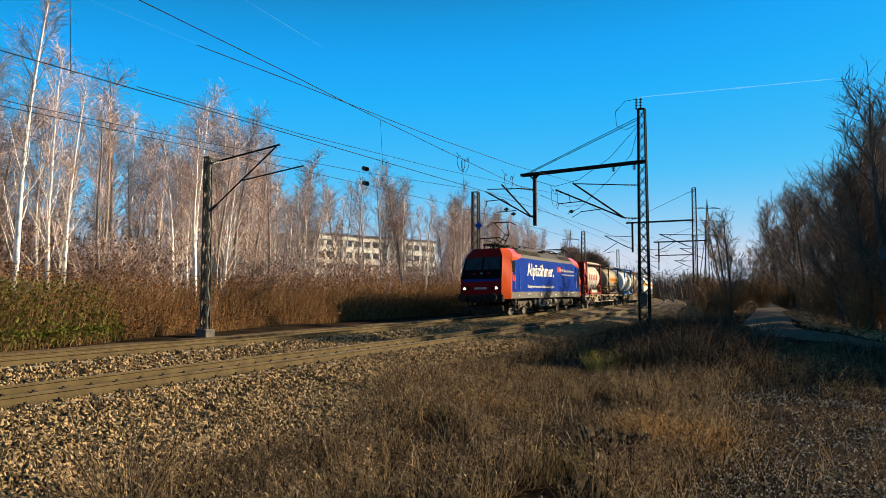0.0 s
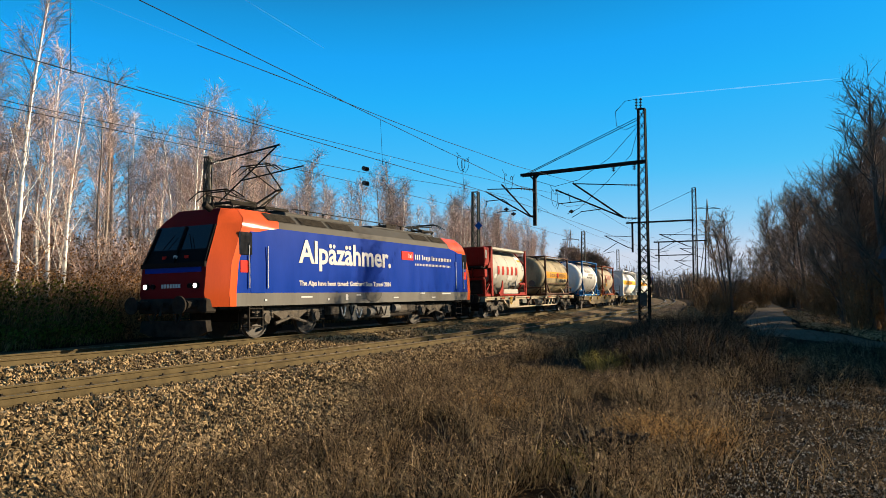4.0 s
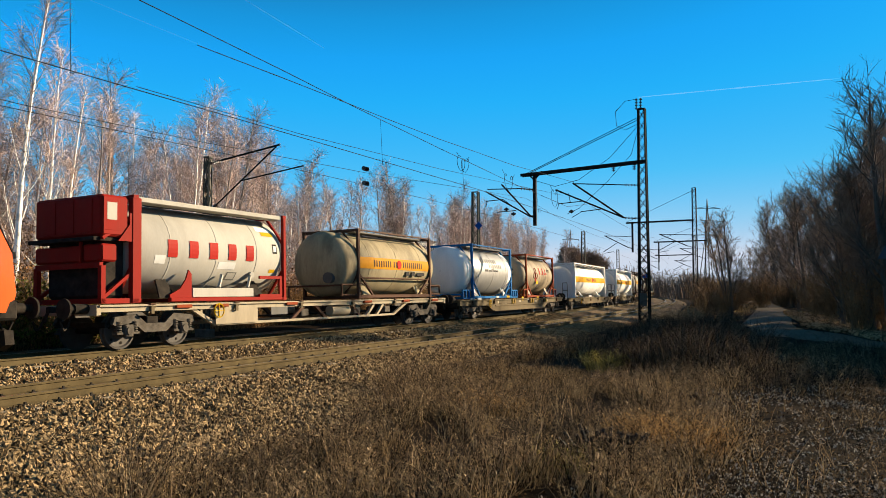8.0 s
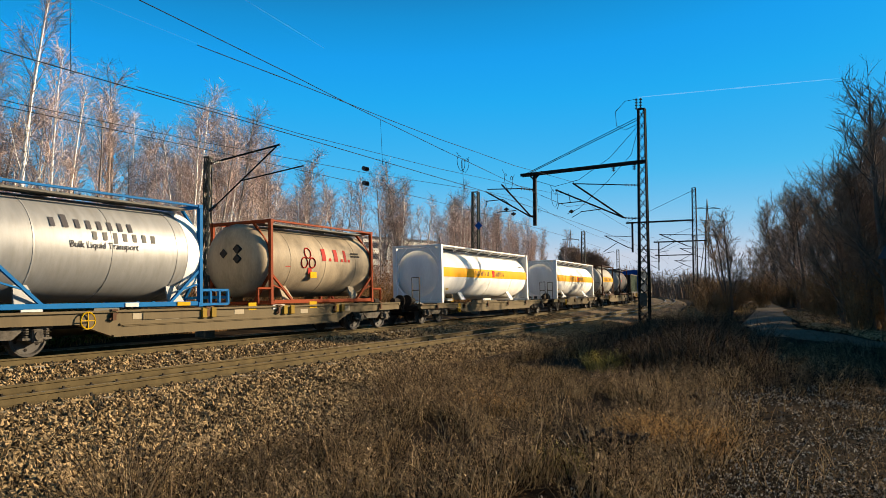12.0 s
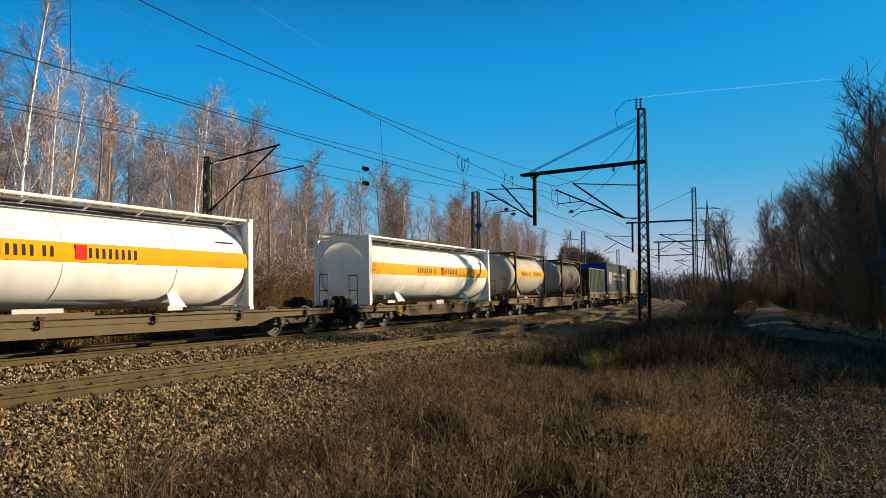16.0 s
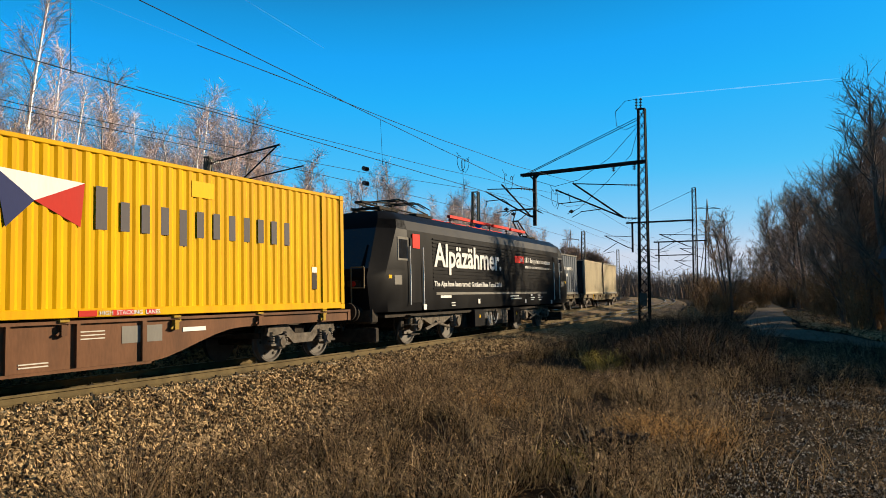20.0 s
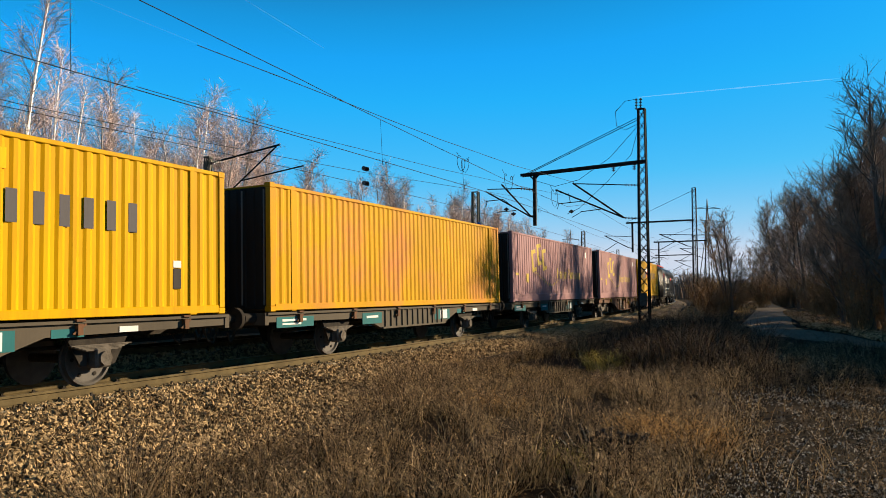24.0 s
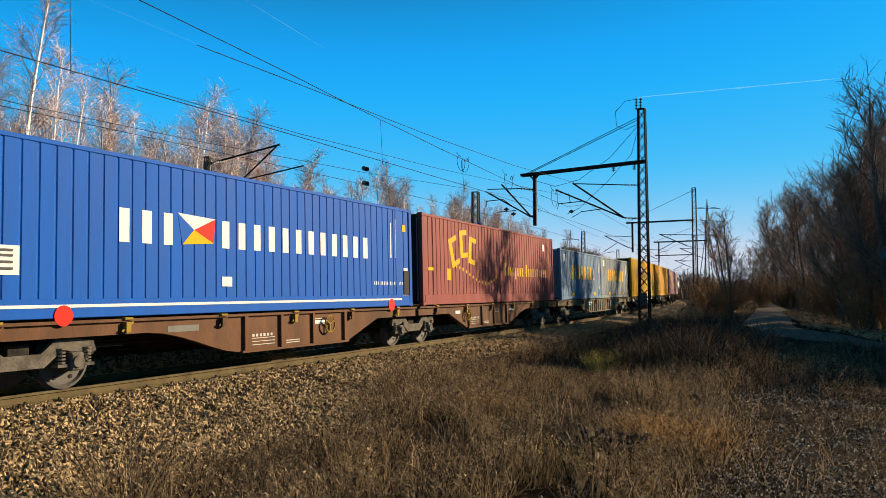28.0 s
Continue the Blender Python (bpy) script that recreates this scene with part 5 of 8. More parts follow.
# electricity pylons on the skyline
def pylon(bearing, d, H, arms):
    a = radians(bearing)
    x, y = -d * math.sin(a), d * math.cos(a)
    e = thing("power_pylon", "grey lattice power pylon on the skyline", "pylon", Matrix.Translation((x, y, ground_z(x, y))) @ Euler((0, 0, YAW)).to_matrix().to_4x4(), group="power pylons")
    bm = B()
    for sx in (-1, 1):
        for sy in (-1, 1):
            bar(bm, (sx * H * 0.09, sy * H * 0.09, 0), (sx * H * 0.018, sy * H * 0.018, H * 0.62), 0.3)
            bar(bm, (sx * H * 0.018, sy * H * 0.018, H * 0.62), (0, 0, H), 0.25)
    for i in range(10):
        z0, z1 = H * 0.62 * i / 10, H * 0.62 * (i + 1) / 10
        w0, w1 = (H * (0.09 - 0.072 * z / (H * 0.62)) for z in (z0, z1))
        for s in (-1, 1):
            bar(bm, (-w0 * s, -w0, z0), (w1 * s, -w1, z1), 0.15)
    part("tower", bm, M_MASTGREY, e)
    for z, w in arms:
        bm = B()
        for s in (-1, 1):
            bar(bm, (0, 0, H * z + 1.0), (s * w, 0, H * z), 0.22)
            bar(bm, (0, 0, H * z), (s * w, 0, H * z), 0.22)
        part("arm", bm, M_MASTGREY, e)


pylon(6.84, 420, 52, ((0.62, 9), (0.76, 11), (0.90, 7)))
pylon(16.67, 620, 54, ((0.70, 9), (0.85, 7)))


# road sign at the edge of the trees
e = thing("road_sign", "dark back of a triangular sign on a grey post", "road sign", Matrix.Translation((1.55, 17.2, ground_z(1.55, 17.2))) @ Euler((0, 0, -YAW + 0.5)).to_matrix().to_4x4())
part("post", tube(B(), (0, 0, -0.1), (0, 0, 3.6), 0.035, seg=10), M_MASTGREY, e)
bm = B()
a0 = [bm.verts.new(p) for p in ((-0.42, -0.05, 2.75), (0.42, -0.05, 2.75), (0.0, -0.05, 3.48))]
a1 = [bm.verts.new((q.co.x, -0.03, q.co.z)) for q in a0]
bm.faces.new(a0), bm.faces.new(a1)
for i in range(3):
    bm.faces.new((a0[i], a0[(i + 1) % 3], a1[(i + 1) % 3], a1[i]))
pl = part("plate", bm, M_SLATE, e, "slate-grey triangular plate")
part("sticker", box(B(), -0.06, 0.04, -0.056, -0.05, 2.86, 2.95), M_WHITE, pl)


# thin contrails high in the sky
def contrail(p, q, wide, label):
    ends = []
    for bearing, height in (p, q):
        a, h = radians(bearing), radians(height)
        ends.append(Vector((-math.sin(a) * math.cos(h), math.cos(a) * math.cos(h), math.sin(h))) * 4600)
    way = (ends[1] - ends[0])
    side = way.cross(ends[0]).normalized()
    verts, faces = [], []
    for k in range(41):
        c = ends[0] + way * (k / 40)
        w = wide * (0.55 + 0.5 * noise.noise((k * 0.33, wide, 0.0))) * math.sin(math.pi * min(1.0, (k + 1) / 41)) ** 0.4
        verts += [tuple(c + side * w), tuple(c - side * w)]
        if k:
            faces.append((2 * k - 2, 2 * k - 1, 2 * k + 1, 2 * k))
    return tagged(new("contrail", raw_mesh("contrail", verts, faces, M_VAPOUR)), label, "contrail", group="contrails", kind="structure")


contrail((52.75, 20.1), (44.13, 17.75), 5.0, "thin white contrail across the blue sky")
contrail((41.81, 21.41), (35.45, 18.28), 3.5, "faint white contrail across the blue sky")
contrail((11.52, 14.51), (-2.05, 14.5), 5.5, "feathery white contrail low in the sky")


# ---- rolling stock: local y runs along the track, x to the camera's side, z from the rail head ----
FAR, NEAR = [], []      # (thing, coordinate of its middle along the train)
WHEELS_FAR, WHEELS_NEAR = [], []


def wheelset(parent, y, r, store):
    ob = new("wheelset")
    ob.parent = parent
    ob.matrix_basis = Matrix.Translation((0, y, r))
    bm = tube(B(), (-1.0, 0, 0), (1.0, 0, 0), 0.08, seg=10)
    part("axle", bm, M_UNDER, ob)
    for side in (1, -1):
        x = side * 0.753
        bm = B()
        lathe_x(bm, [(x - side * 0.075, 0.06), (x - side * 0.075, r + 0.028), (x - side * 0.045, r + 0.028), (x - side * 0.035, r), (x + side * 0.06, r - 0.006), (x + side * 0.066, r - 0.05), (x + side * 0.02, r - 0.08), (x + side * 0.01, 0.2), (x + side * 0.05, 0.14), (x + side * 0.05, 0.06)], 28)
        w = part("wheel", bm, M_WHEEL, ob)
        hole = finish(tube(B(), (x + side * 0.012, 0, 0), (x + side * 0.03, 0, 0), 0.035, seg=6), "web_hole", M_UNDER)
        for k in range(6):
            a = k * math.pi / 3
            part("web_hole", hole, None, ob, at=Matrix.Translation((0, 0.3 * math.cos(a), 0.3 * math.sin(a))))
    store.append((ob, y, r))
    return ob


def freight_bogie(parent, yc, store, r=0.46, half=0.9):
    """Y25-like bogie: cast side frames with arched pedestals, springs, axle boxes, brake rods."""
    for side in (1, -1):
        x0, x1 = side * 0.96, side * 1.06
        o = [(yc - half - 0.42, 0.62), (yc - half - 0.36, 0.80), (yc - half + 0.30, 0.86), (yc - 0.30, 0.62), (yc + 0.30, 0.62), (yc + half - 0.30, 0.86), (yc + half + 0.36, 0.80), (yc + half + 0.42, 0.62), (yc + half + 0.30, 0.58), (yc + half - 0.20, 0.66), (yc + 0.36, 0.40), (yc - 0.36, 0.40), (yc - half + 0.20, 0.66), (yc - half - 0.30, 0.58)]
        part("side_frame", prism(B(), o, x0, x1), M_BOGIE, parent)
        for d in (-half, half):
            bm = box(B(), side * 0.92, side * 1.16, yc + d - 0.13, yc + d + 0.13, r - 0.15, r + 0.15, 0.03)
            tube(bm, (side * 1.14, yc + d, r), (side * 1.19, yc + d, r), 0.10, seg=12)
            part("axle_box", bm, M_BOGIE, parent)
            bm = B()
            for e in (-0.24, 0.24):
                for k in range(5):
                    zz = r - 0.02 + k * 0.055
                    tube(bm, (side * 1.03, yc + d + e, zz), (side * 1.03, yc + d + e, zz + 0.03), 0.085, seg=10)
                box(bm, side * 0.95, side * 1.12, yc + d + e - 0.10, yc + d + e + 0.10, r - 0.08, r - 0.03)
            part("coil_spring", bm, M_BOGIE, parent, kind="stuff")
    bm = box(B(), -0.95, 0.95, yc - 0.2, yc + 0.2, 0.5, 0.8, 0.03)
    box(bm, -0.9, 0.9, yc - half - 0.5, yc - half - 0.42, 0.55, 0.68)
    box(bm, -0.9, 0.9, yc + half + 0.42, yc + half + 0.5, 0.55, 0.68)
    part("bolster", bm, M_UNDER, parent)
    bm = B()
    for side in (1, -1):
        for d in (-half, half):
            box(bm, side * 0.70, side * 0.80, yc + d * 0.42 - 0.06, yc + d * 0.42 + 0.06, 0.3, 0.62)
    part("brake_block", bm, M_UNDER, parent)
    for d in (-half, half):
        wheelset(parent, yc + d, r, store)


def buffers(parent, y, d, z=1.06):
    """A pair of buffers and a hook at the end y; d: +1 or -1 outwards."""
    for side in (1, -1):
        bm = tube(B(), (side * 0.875, y, z), (side * 0.875, y + d * 0.36, z), 0.12, seg=14)
        tube(bm, (side * 0.875, y + d * 0.30, z), (side * 0.875, y + d * 0.56, z), 0.085, seg=14)
        tube(bm, (side * 0.875, y + d * 0.56, z), (side * 0.875, y + d * 0.61, z), 0.24, seg=18)
        part("buffer", bm, M_UNDER, parent)
    bm = box(B(), -0.05, 0.05, y, y + d * 0.35, z - 0.08, z + 0.06)
    tube(bm, (0, y + d * 0.3, z), (0, y + d * 0.42, z - 0.3), 0.035, seg=6)
    part("coupling", bm, M_UNDER, parent)
    for k, sx in enumerate((-0.5, 0.45)):
        bm = B()
        pts = [(sx, y, z - 0.1), (sx + 0.02, y + d * 0.18, z - 0.42), (sx + 0.05, y + d * 0.3, z - 0.5), (sx + 0.06, y + d * 0.4, z - 0.28)]
        for p, q in zip(pts, pts[1:]):
            tube(bm, p, q, 0.028, seg=6)
        part("brake_hose", bm, M_UNDER, parent)


def shell_bands(L, levels, cuts):
    """Outlines of a body at each level z: nose half width, side half width, nose setback and corner depth.
    Returns per level the list of outline points of one half (x >= 0) from one nose to the other."""
    rows = []
    for z, wf, w, yf, c in levels:
        half = L / 2
        pts = [(0.0, -half + yf), (wf, -half + yf), (w, -half + yf + c)]
        for k in cuts:
            pts.append((w, -half + k))
        for k in reversed(cuts):
            pts.append((w, half - k))
        pts += [(w, half - yf - c), (wf, half - yf), (0.0, half - yf)]
        rows.append([(x, y, z) for x, y in pts])
    return rows


def shell_part(name, rows, picks, material, parent, label="", mirror=True, close=None):
    """Faces of the shell: picks is a function (level, segment) -> bool."""
    bm = B()
    for i in range(len(rows) - 1):
        for k in range(len(rows[0]) - 1):
            if picks(i, k):
                for s in ((1, -1) if mirror else (1,)):
                    vs = [bm.verts.new((s * x, y, z)) for x, y, z in (rows[i][k], rows[i][k + 1], rows[i + 1][k + 1], rows[i + 1][k])]
                    bm.faces.new(vs if s > 0 else vs[::-1])
    bmesh.ops.remove_doubles(bm, verts=bm.verts[:], dist=0.0005)
    return part(name, bm, material, parent, label, smooth_angle=25)


def pantograph(parent, y, z0, top, d, material):
    """Half-arm pantograph; top None: folded. d: way of the knee."""
    bm = B()
    for sx in (-0.45, 0.45):
        box(bm, sx - 0.05, sx + 0.05, y - 0.6, y + 0.6, z0 + 0.22, z0 + 0.30)
        for dy in (-0.5, 0.5):
            insulator(bm, (sx, y + dy, z0 - 0.05), (sx, y + dy, z0 + 0.24), 3, 0.08)
    for dy in (-0.56, 0.5):
        box(bm, -0.41, 0.41, y + dy, y + dy + 0.06, z0 + 0.225, z0 + 0.295)
    fr = part("pantograph_frame", bm, material, parent)
    bm = B()
    hinge = (0, y - d * 0.5, z0 + 0.3)
    if top is None:
        knee, head = (0, y + d * 0.95, z0 + 0.42), (0, y - d * 0.7, z0 + 0.52)
    else:
        knee, head = (0, y + d * 0.75, z0 + 0.3 + (top - z0) * 0.42), (0, y - d * 0.35, top - 0.1)
    for sx in (-0.2, 0.2):
        tube(bm, (sx, hinge[1], hinge[2]), (sx * 0.6, knee[1], knee[2]), 0.035, seg=6)
        tube(bm, (sx * 0.6, knee[1], knee[2]), (sx * 1.8, head[1], head[2]), 0.025, seg=6)
    tube(bm, (-0.14, knee[1], knee[2]), (0.14, knee[1], knee[2]), 0.04, seg=6)
    tube(bm, (0.05, hinge[1] + d * 0.3, hinge[2] - 0.02), (0.05, knee[1] - d * 0.1, knee[2] - 0.1), 0.02, seg=6)
    part("pantograph_arm", bm, material, fr)
    bm = B()
    for dy in (-0.16, 0.16):
        tube(bm, (-0.55, head[1] + dy, head[2] + 0.1), (0.55, head[1] + dy, head[2] + 0.1), 0.022, seg=6)
        for sx in (-1, 1):
            tube(bm, (sx * 0.55, head[1] + dy, head[2] + 0.1), (sx * 0.95, head[1] + dy, head[2] - 0.14), 0.018, seg=6)
    for sx in (-0.36, 0.36):
        tube(bm, (sx, head[1] - 0.16, head[2] + 0.1), (sx, head[1] + 0.16, head[2] + 0.1), 0.018, seg=6)
        tube(bm, (sx, head[1], head[2] - 0.02), (sx, head[1], head[2] + 0.1), 0.018, seg=6)
    part("collector_head", bm, material, fr)


def loco_bogie(parent, yc, wheelbase, store, r=0.61):
    h = wheelbase / 2
    for side in (1, -1):
        x0, x1 = side * 1.0, side * 1.14
        o = [(yc - h - 0.55, 0.95), (yc - h - 0.55, 0.78), (yc - h + 0.45, 0.74), (yc - 0.45, 0.55), (yc + 0.45, 0.55), (yc + h - 0.45, 0.74), (yc + h + 0.55, 0.78), (yc + h + 0.55, 0.95)]
        part("side_frame", prism(B(), o, x0, x1), M_BOGIE, parent)
        for d in (-h, h):
            bm = box(B(), side * 1.0, side * 1.22, yc + d - 0.2, yc + d + 0.2, r - 0.2, r + 0.22, 0.04)
            tube(bm, (side * 1.2, yc + d, r), (side * 1.27, yc + d, r), 0.15, seg=14)
            part("axle_box", bm, M_BOGIE, parent)
            bm = B()
            for e in (-0.36, 0.36):
                for k in range(5):
                    tube(bm, (side * 1.08, yc + d + e, r + k * 0.06), (side * 1.08, yc + d + e, r + k * 0.06 + 0.035), 0.10, seg=10)
            part("coil_spring", bm, M_BOGIE, parent, kind="stuff")
            bm = B()
            tube(bm, (side * 1.15, yc + d * 0.6, 0.42), (side * 1.15, yc - d * 0.1, 0.62), 0.05, seg=8)
            part("traction_rod", bm, M_BOGIE, parent)
        bm = tube(B(), (side * 1.2, yc - 0.3, 0.88), (side * 1.2, yc + 0.3, 1.12), 0.055, seg=8)
        tube(bm, (side * 1.2, yc + 0.02, 1.0), (side * 1.2, yc + 0.3, 1.12), 0.085, seg=8)
        part("damper", bm, M_SKIRT, parent)
        bm = B()
        for d in (-1, 1):
            tube(bm, (side * 1.0, yc + d * (h + 0.75), 0.95), (side * 0.9, yc + d * (h + 0.85), 0.18), 0.04, seg=6)
            box(bm, side * 0.82, side * 1.02, yc + d * (h + 0.55), yc + d * (h + 0.8), 0.45, 0.85, 0.03)
        part("sand_pipe", bm, M_UNDER, parent)
    part("bogie_core", box(B(), -0.95, 0.95, yc - h - 0.3, yc + h + 0.3, 0.5, 0.98, 0.04), M_UNDER, parent)
    for d in (-h, h):
        wheelset(parent, yc + d, r, store)


SIDE_TEXT = Matrix(((0, 0, 1, 0), (1, 0, 0, 0), (0, 1, 0, 0), (0, 0, 0, 1)))


def at_side(x, y, z):
    """Lettering on the camera's side, reading along +y."""
    return Matrix.Translation((x, y, z)) @ SIDE_TEXT


def side_marks(parent, x, spec, material, name="marking", label=""):
    """Small plain marks: rows of (y0, y1, z0, z1)."""
    bm = B()
    for y0, y1, z0, z1 in spec:
        box(bm, x - 0.004, x + 0.006, y0, y1, z0, z1)
    return part(name, bm, material, parent, label, kind="stuff")


def strokes(pattern, width, height):
    """Plain upright bars, one per character, as four-cornered patches (y, z). T tall, x low, y low with a tail, | narrow, . dot, _ space."""
    unit = {"T": 1.0, "x": 0.82, "y": 0.82, "|": 0.35, ".": 0.3, "_": 0.5}
    k = width / sum(unit[c] + 0.2 for c in pattern)
    out, y = [], 0.0
    for c in pattern:
        w, z1 = unit[c] * k, height if c in "T|" else 0.24 * height if c == "." else 0.7 * height
        z0, inset = -0.25 * height if c == "y" else 0.0, 0.24 * w if c in "Txy" else 0.0
        if c != "_":
            out.append(((y + inset, z0), (y + w - inset, z0), (y + w - inset, z1), (y + inset, z1)))
        y += w + 0.2 * k
    return out


def name_bars(parent, x, y, z, pattern, width, height, material, label="", name="name_marking", slope=0.0):
    bm = B()
    for patch_ in strokes(pattern, width, height):
        bm.faces.new([bm.verts.new((x + 0.002, y + p, z + q + slope * p)) for p, q in patch_])
    return part(name, bm, material, parent, label, kind="stuff")


def underfloor_gear(e, y0, y1, seed):
    """Boxes, air tanks, cabinets and hoses between the bogies."""
    g = random.Random(seed)
    y = y0
    while y < y1 - 0.3:
        w = g.uniform(0.28, 0.75)
        z1, z0 = g.uniform(0.86, 0.95), g.uniform(0.3, 0.62)
        x = 1.3 + g.uniform(-0.1, 0.1)
        for side in (1, -1):
            if g.random() < 0.3:
                part("air_tank", tube(B(), (side * (x - 0.16), y, (z0 + z1) / 2), (side * (x - 0.16), y + w, (z0 + z1) / 2), 0.16, seg=14), M_SKIRT, e)
            else:
                bm = box(B(), side * (x - 0.3), side * x, y, y + w, z0, z1, 0.02)
                for k in range(g.randrange(1, 4)):
                    zz = z0 + (z1 - z0) * (k + 0.6) / 4
                    box(bm, side * x, side * (x + 0.025), y + 0.05, y + w - 0.05, zz, zz + 0.035)
                part("equipment_cabinet", bm, M_SKIRT if g.random() < 0.4 else M_BOGIE, e)
        y += w + g.uniform(0.02, 0.16)
    for k in range(5):
        c, d, zt = g.uniform(y0, y1 - 0.5), g.uniform(0.25, 0.5), g.uniform(0.7, 0.95)
        pts = [Vector((1.4, c + d * i / 6, zt - 0.32 * math.sin(math.pi * i / 6))) for i in range(7)]
        hose = Limbs()
        hose.add(pts, [0.024] * 7, 6)
        part("hose", hose.mesh("hose", M_WHITE if k < 2 else M_UNDER), None, e, "bent hose under the floor")


# ---- blue locomotive that leads the tank train (its nose points to -y) ----
def blue_locomotive():
    L = 18.2
    e = thing("electric_locomotive", "blue electric locomotive with orange cab ends and white slogan", "locomotive")
    cuts = [1.55]
    lv = [(0.98, 1.18, 1.47, 0.10, 0.62), (1.36, 1.20, 1.49, 0.0, 0.66), (2.2, 1.20, 1.49, 0.10, 0.66), (3.32, 1.10, 1.47, 0.62, 0.62), (3.52, 1.00, 1.40, 0.76, 0.60), (3.84, 0.80, 1.06, 1.1, 0.40)]
    rows = shell_bands(L, lv, cuts)
    N = len(rows[0]) - 1
    corner = lambda k: k in (1, 2, N - 3, N - 2)
    nose = lambda k: k in (0, N - 1)
    shell_part("side_wall", rows, lambda i, k: k in (2, 3, 4) and i in (1, 2), M_BLUE, e, "blue painted side")
    shell_part("skirt", rows, lambda i, k: k in (2, 3, 4) and i == 0, M_SKIRT, e, "dusty grey lower side")
    shell_part("cab_corner", rows, lambda i, k: (k in (1, N - 2) and i <= 4) or (corner(k) and i >= 3), M_ORANGE, e, "orange cab corner")
    bm = B()
    for sx in (1, -1):
        for sy in (1, -1):
            prev = None
            for z, w, near, far in ((0.98, 1.473, 0.72, 0.98), (1.36, 1.493, 0.66, 0.96), (2.2, 1.493, 0.76, 1.06), (2.6, 1.486, 0.931, 1.22), (2.95, 1.48, 1.081, 1.44), (3.12, 1.477, 1.154, 1.75), (3.25, 1.475, 1.21, 2.4), (3.32, 1.474, 1.24, 2.9), (3.525, 1.406, 1.36, 3.0), (3.845, 1.064, 1.5, 3.0)):
                now = (bm.verts.new((sx * w, sy * (L / 2 - near), z)), bm.verts.new((sx * w, sy * (L / 2 - far), z)))
                if prev:
                    bm.faces.new((prev[0], prev[1], now[1], now[0]))
                prev = now
    part("cab_flank", bm, M_ORANGE, e, "orange flash curving up behind the cab")
    shell_part("nose", rows, lambda i, k: nose(k) and i <= 1, M_CABRED, e, "dark red cab front")
    shell_part("windscreen", rows, lambda i, k: nose(k) and i == 2, M_GLASS, e, "dark windscreen")
    shell_part("cab_brow", rows, lambda i, k: nose(k) and i >= 3, M_CABRED, e)
    shell_part("roof_slope", rows, lambda i, k: k == 3 and i in (3, 4), M_ROOF, e, "grey sloping roof side")
    bm = B()
    top = [(x, y) for x, y, z in rows[-1]]
    ring = [bm.verts.new((x, y, 3.84)) for x, y in top] + [bm.verts.new((-x, y, 3.84)) for x, y in reversed(top[1:-1])]
    bm.faces.new(ring)
    box(bm, -0.95, 0.95, -5.2, -1.0, 3.82, 3.98, 0.04)
    box(bm, -0.95, 0.95, 0.2, 5.6, 3.82, 3.96, 0.04)
    part("roof", bm, M_ROOF, e)
    bm = B()
    for y0 in (-6.6, -4.9, -3.2, 2.9, 4.6):
        bm2 = []
        for s in (1, -1):
            vs = [bm.verts.new((s * x, y, z)) for x, y, z in ((1.382, y0, 3.565), (1.382, y0 + 1.45, 3.565), (1.116, y0 + 1.45, 3.815), (1.116, y0, 3.815))]
            bm.faces.new(vs)
            for k in range(6):
                q = (k + 0.5) / 6
                bar(bm, (s * (1.386 - 0.266 * q), y0 + 0.05, 3.57 + 0.25 * q), (s * (1.386 - 0.266 * q), y0 + 1.4, 3.57 + 0.25 * q), 0.025)
    part("roof_grille", bm, M_UNDER, e, kind="stuff")
    # windscreen pillar, headlamps, front fittings at both ends
    for d in (-1, 1):
        bm = B()
        for sx in (-1.06, 0.0, 1.06):
            bar(bm, (sx * 1.06, d * (L / 2 - 0.08), 2.22), (sx * 0.98, d * (L / 2 - 0.60), 3.3), 0.07)
        box(bm, -1.2, 1.2, d * (L / 2 - 0.12), d * (L / 2 - 0.02), 2.10, 2.24)
        part("windscreen_frame", bm, M_BLACK, e)
        part("front_band", box(B(), -1.05, 1.05, d * (L / 2 - 0.06), d * (L / 2 - 0.045), 1.96, 2.1), M_BLUE, e, "blue band on the cab front")
        bm = B()
        vs = [bm.verts.new((x, d * (L / 2 - k + 0.02), z)) for x, k, z in ((-1.19, 0.10, 2.2), (1.19, 0.10, 2.2), (1.16, 0.30, 2.62), (-1.16, 0.30, 2.62))]
        bm.faces.new(vs)
        part("screen_panel", bm, M_BLACK, e, "black panel under the windscreen")
        for sx in (-0.42, 0.42):
            part("red_light", box(B(), sx - 0.06, sx + 0.06, d * (L / 2 - 0.2), d * (L / 2 - 0.13), 2.36, 2.44), M_SIGNRED, e)
        for sx in (-0.93, 0.93):
            bm = tube(B(), (sx, d * (L / 2 - 0.05), 1.58), (sx, d * (L / 2 + 0.06), 1.58), 0.085, seg=16)
            hl = part("headlight", bm, M_BLACK, e)
            part("lens", tube(B(), (sx, d * (L / 2 + 0.05), 1.58), (sx, d * (L / 2 + 0.075), 1.58), 0.062, seg=16), M_LAMP if d < 0 else M_TEXTRED, hl)
            part("marker_light", tube(B(), (sx * 0.74, d * (L / 2 - 0.05), 1.58), (sx * 0.74, d * (L / 2 + 0.04), 1.58), 0.07, seg=12), M_BLACK, e)
        part("top_light", tube(B(), (0, d * (L / 2 - 0.25), 2.4), (0, d * (L / 2 - 0.13), 2.4), 0.06, seg=12), M_WHITE, e)
        bm = B()
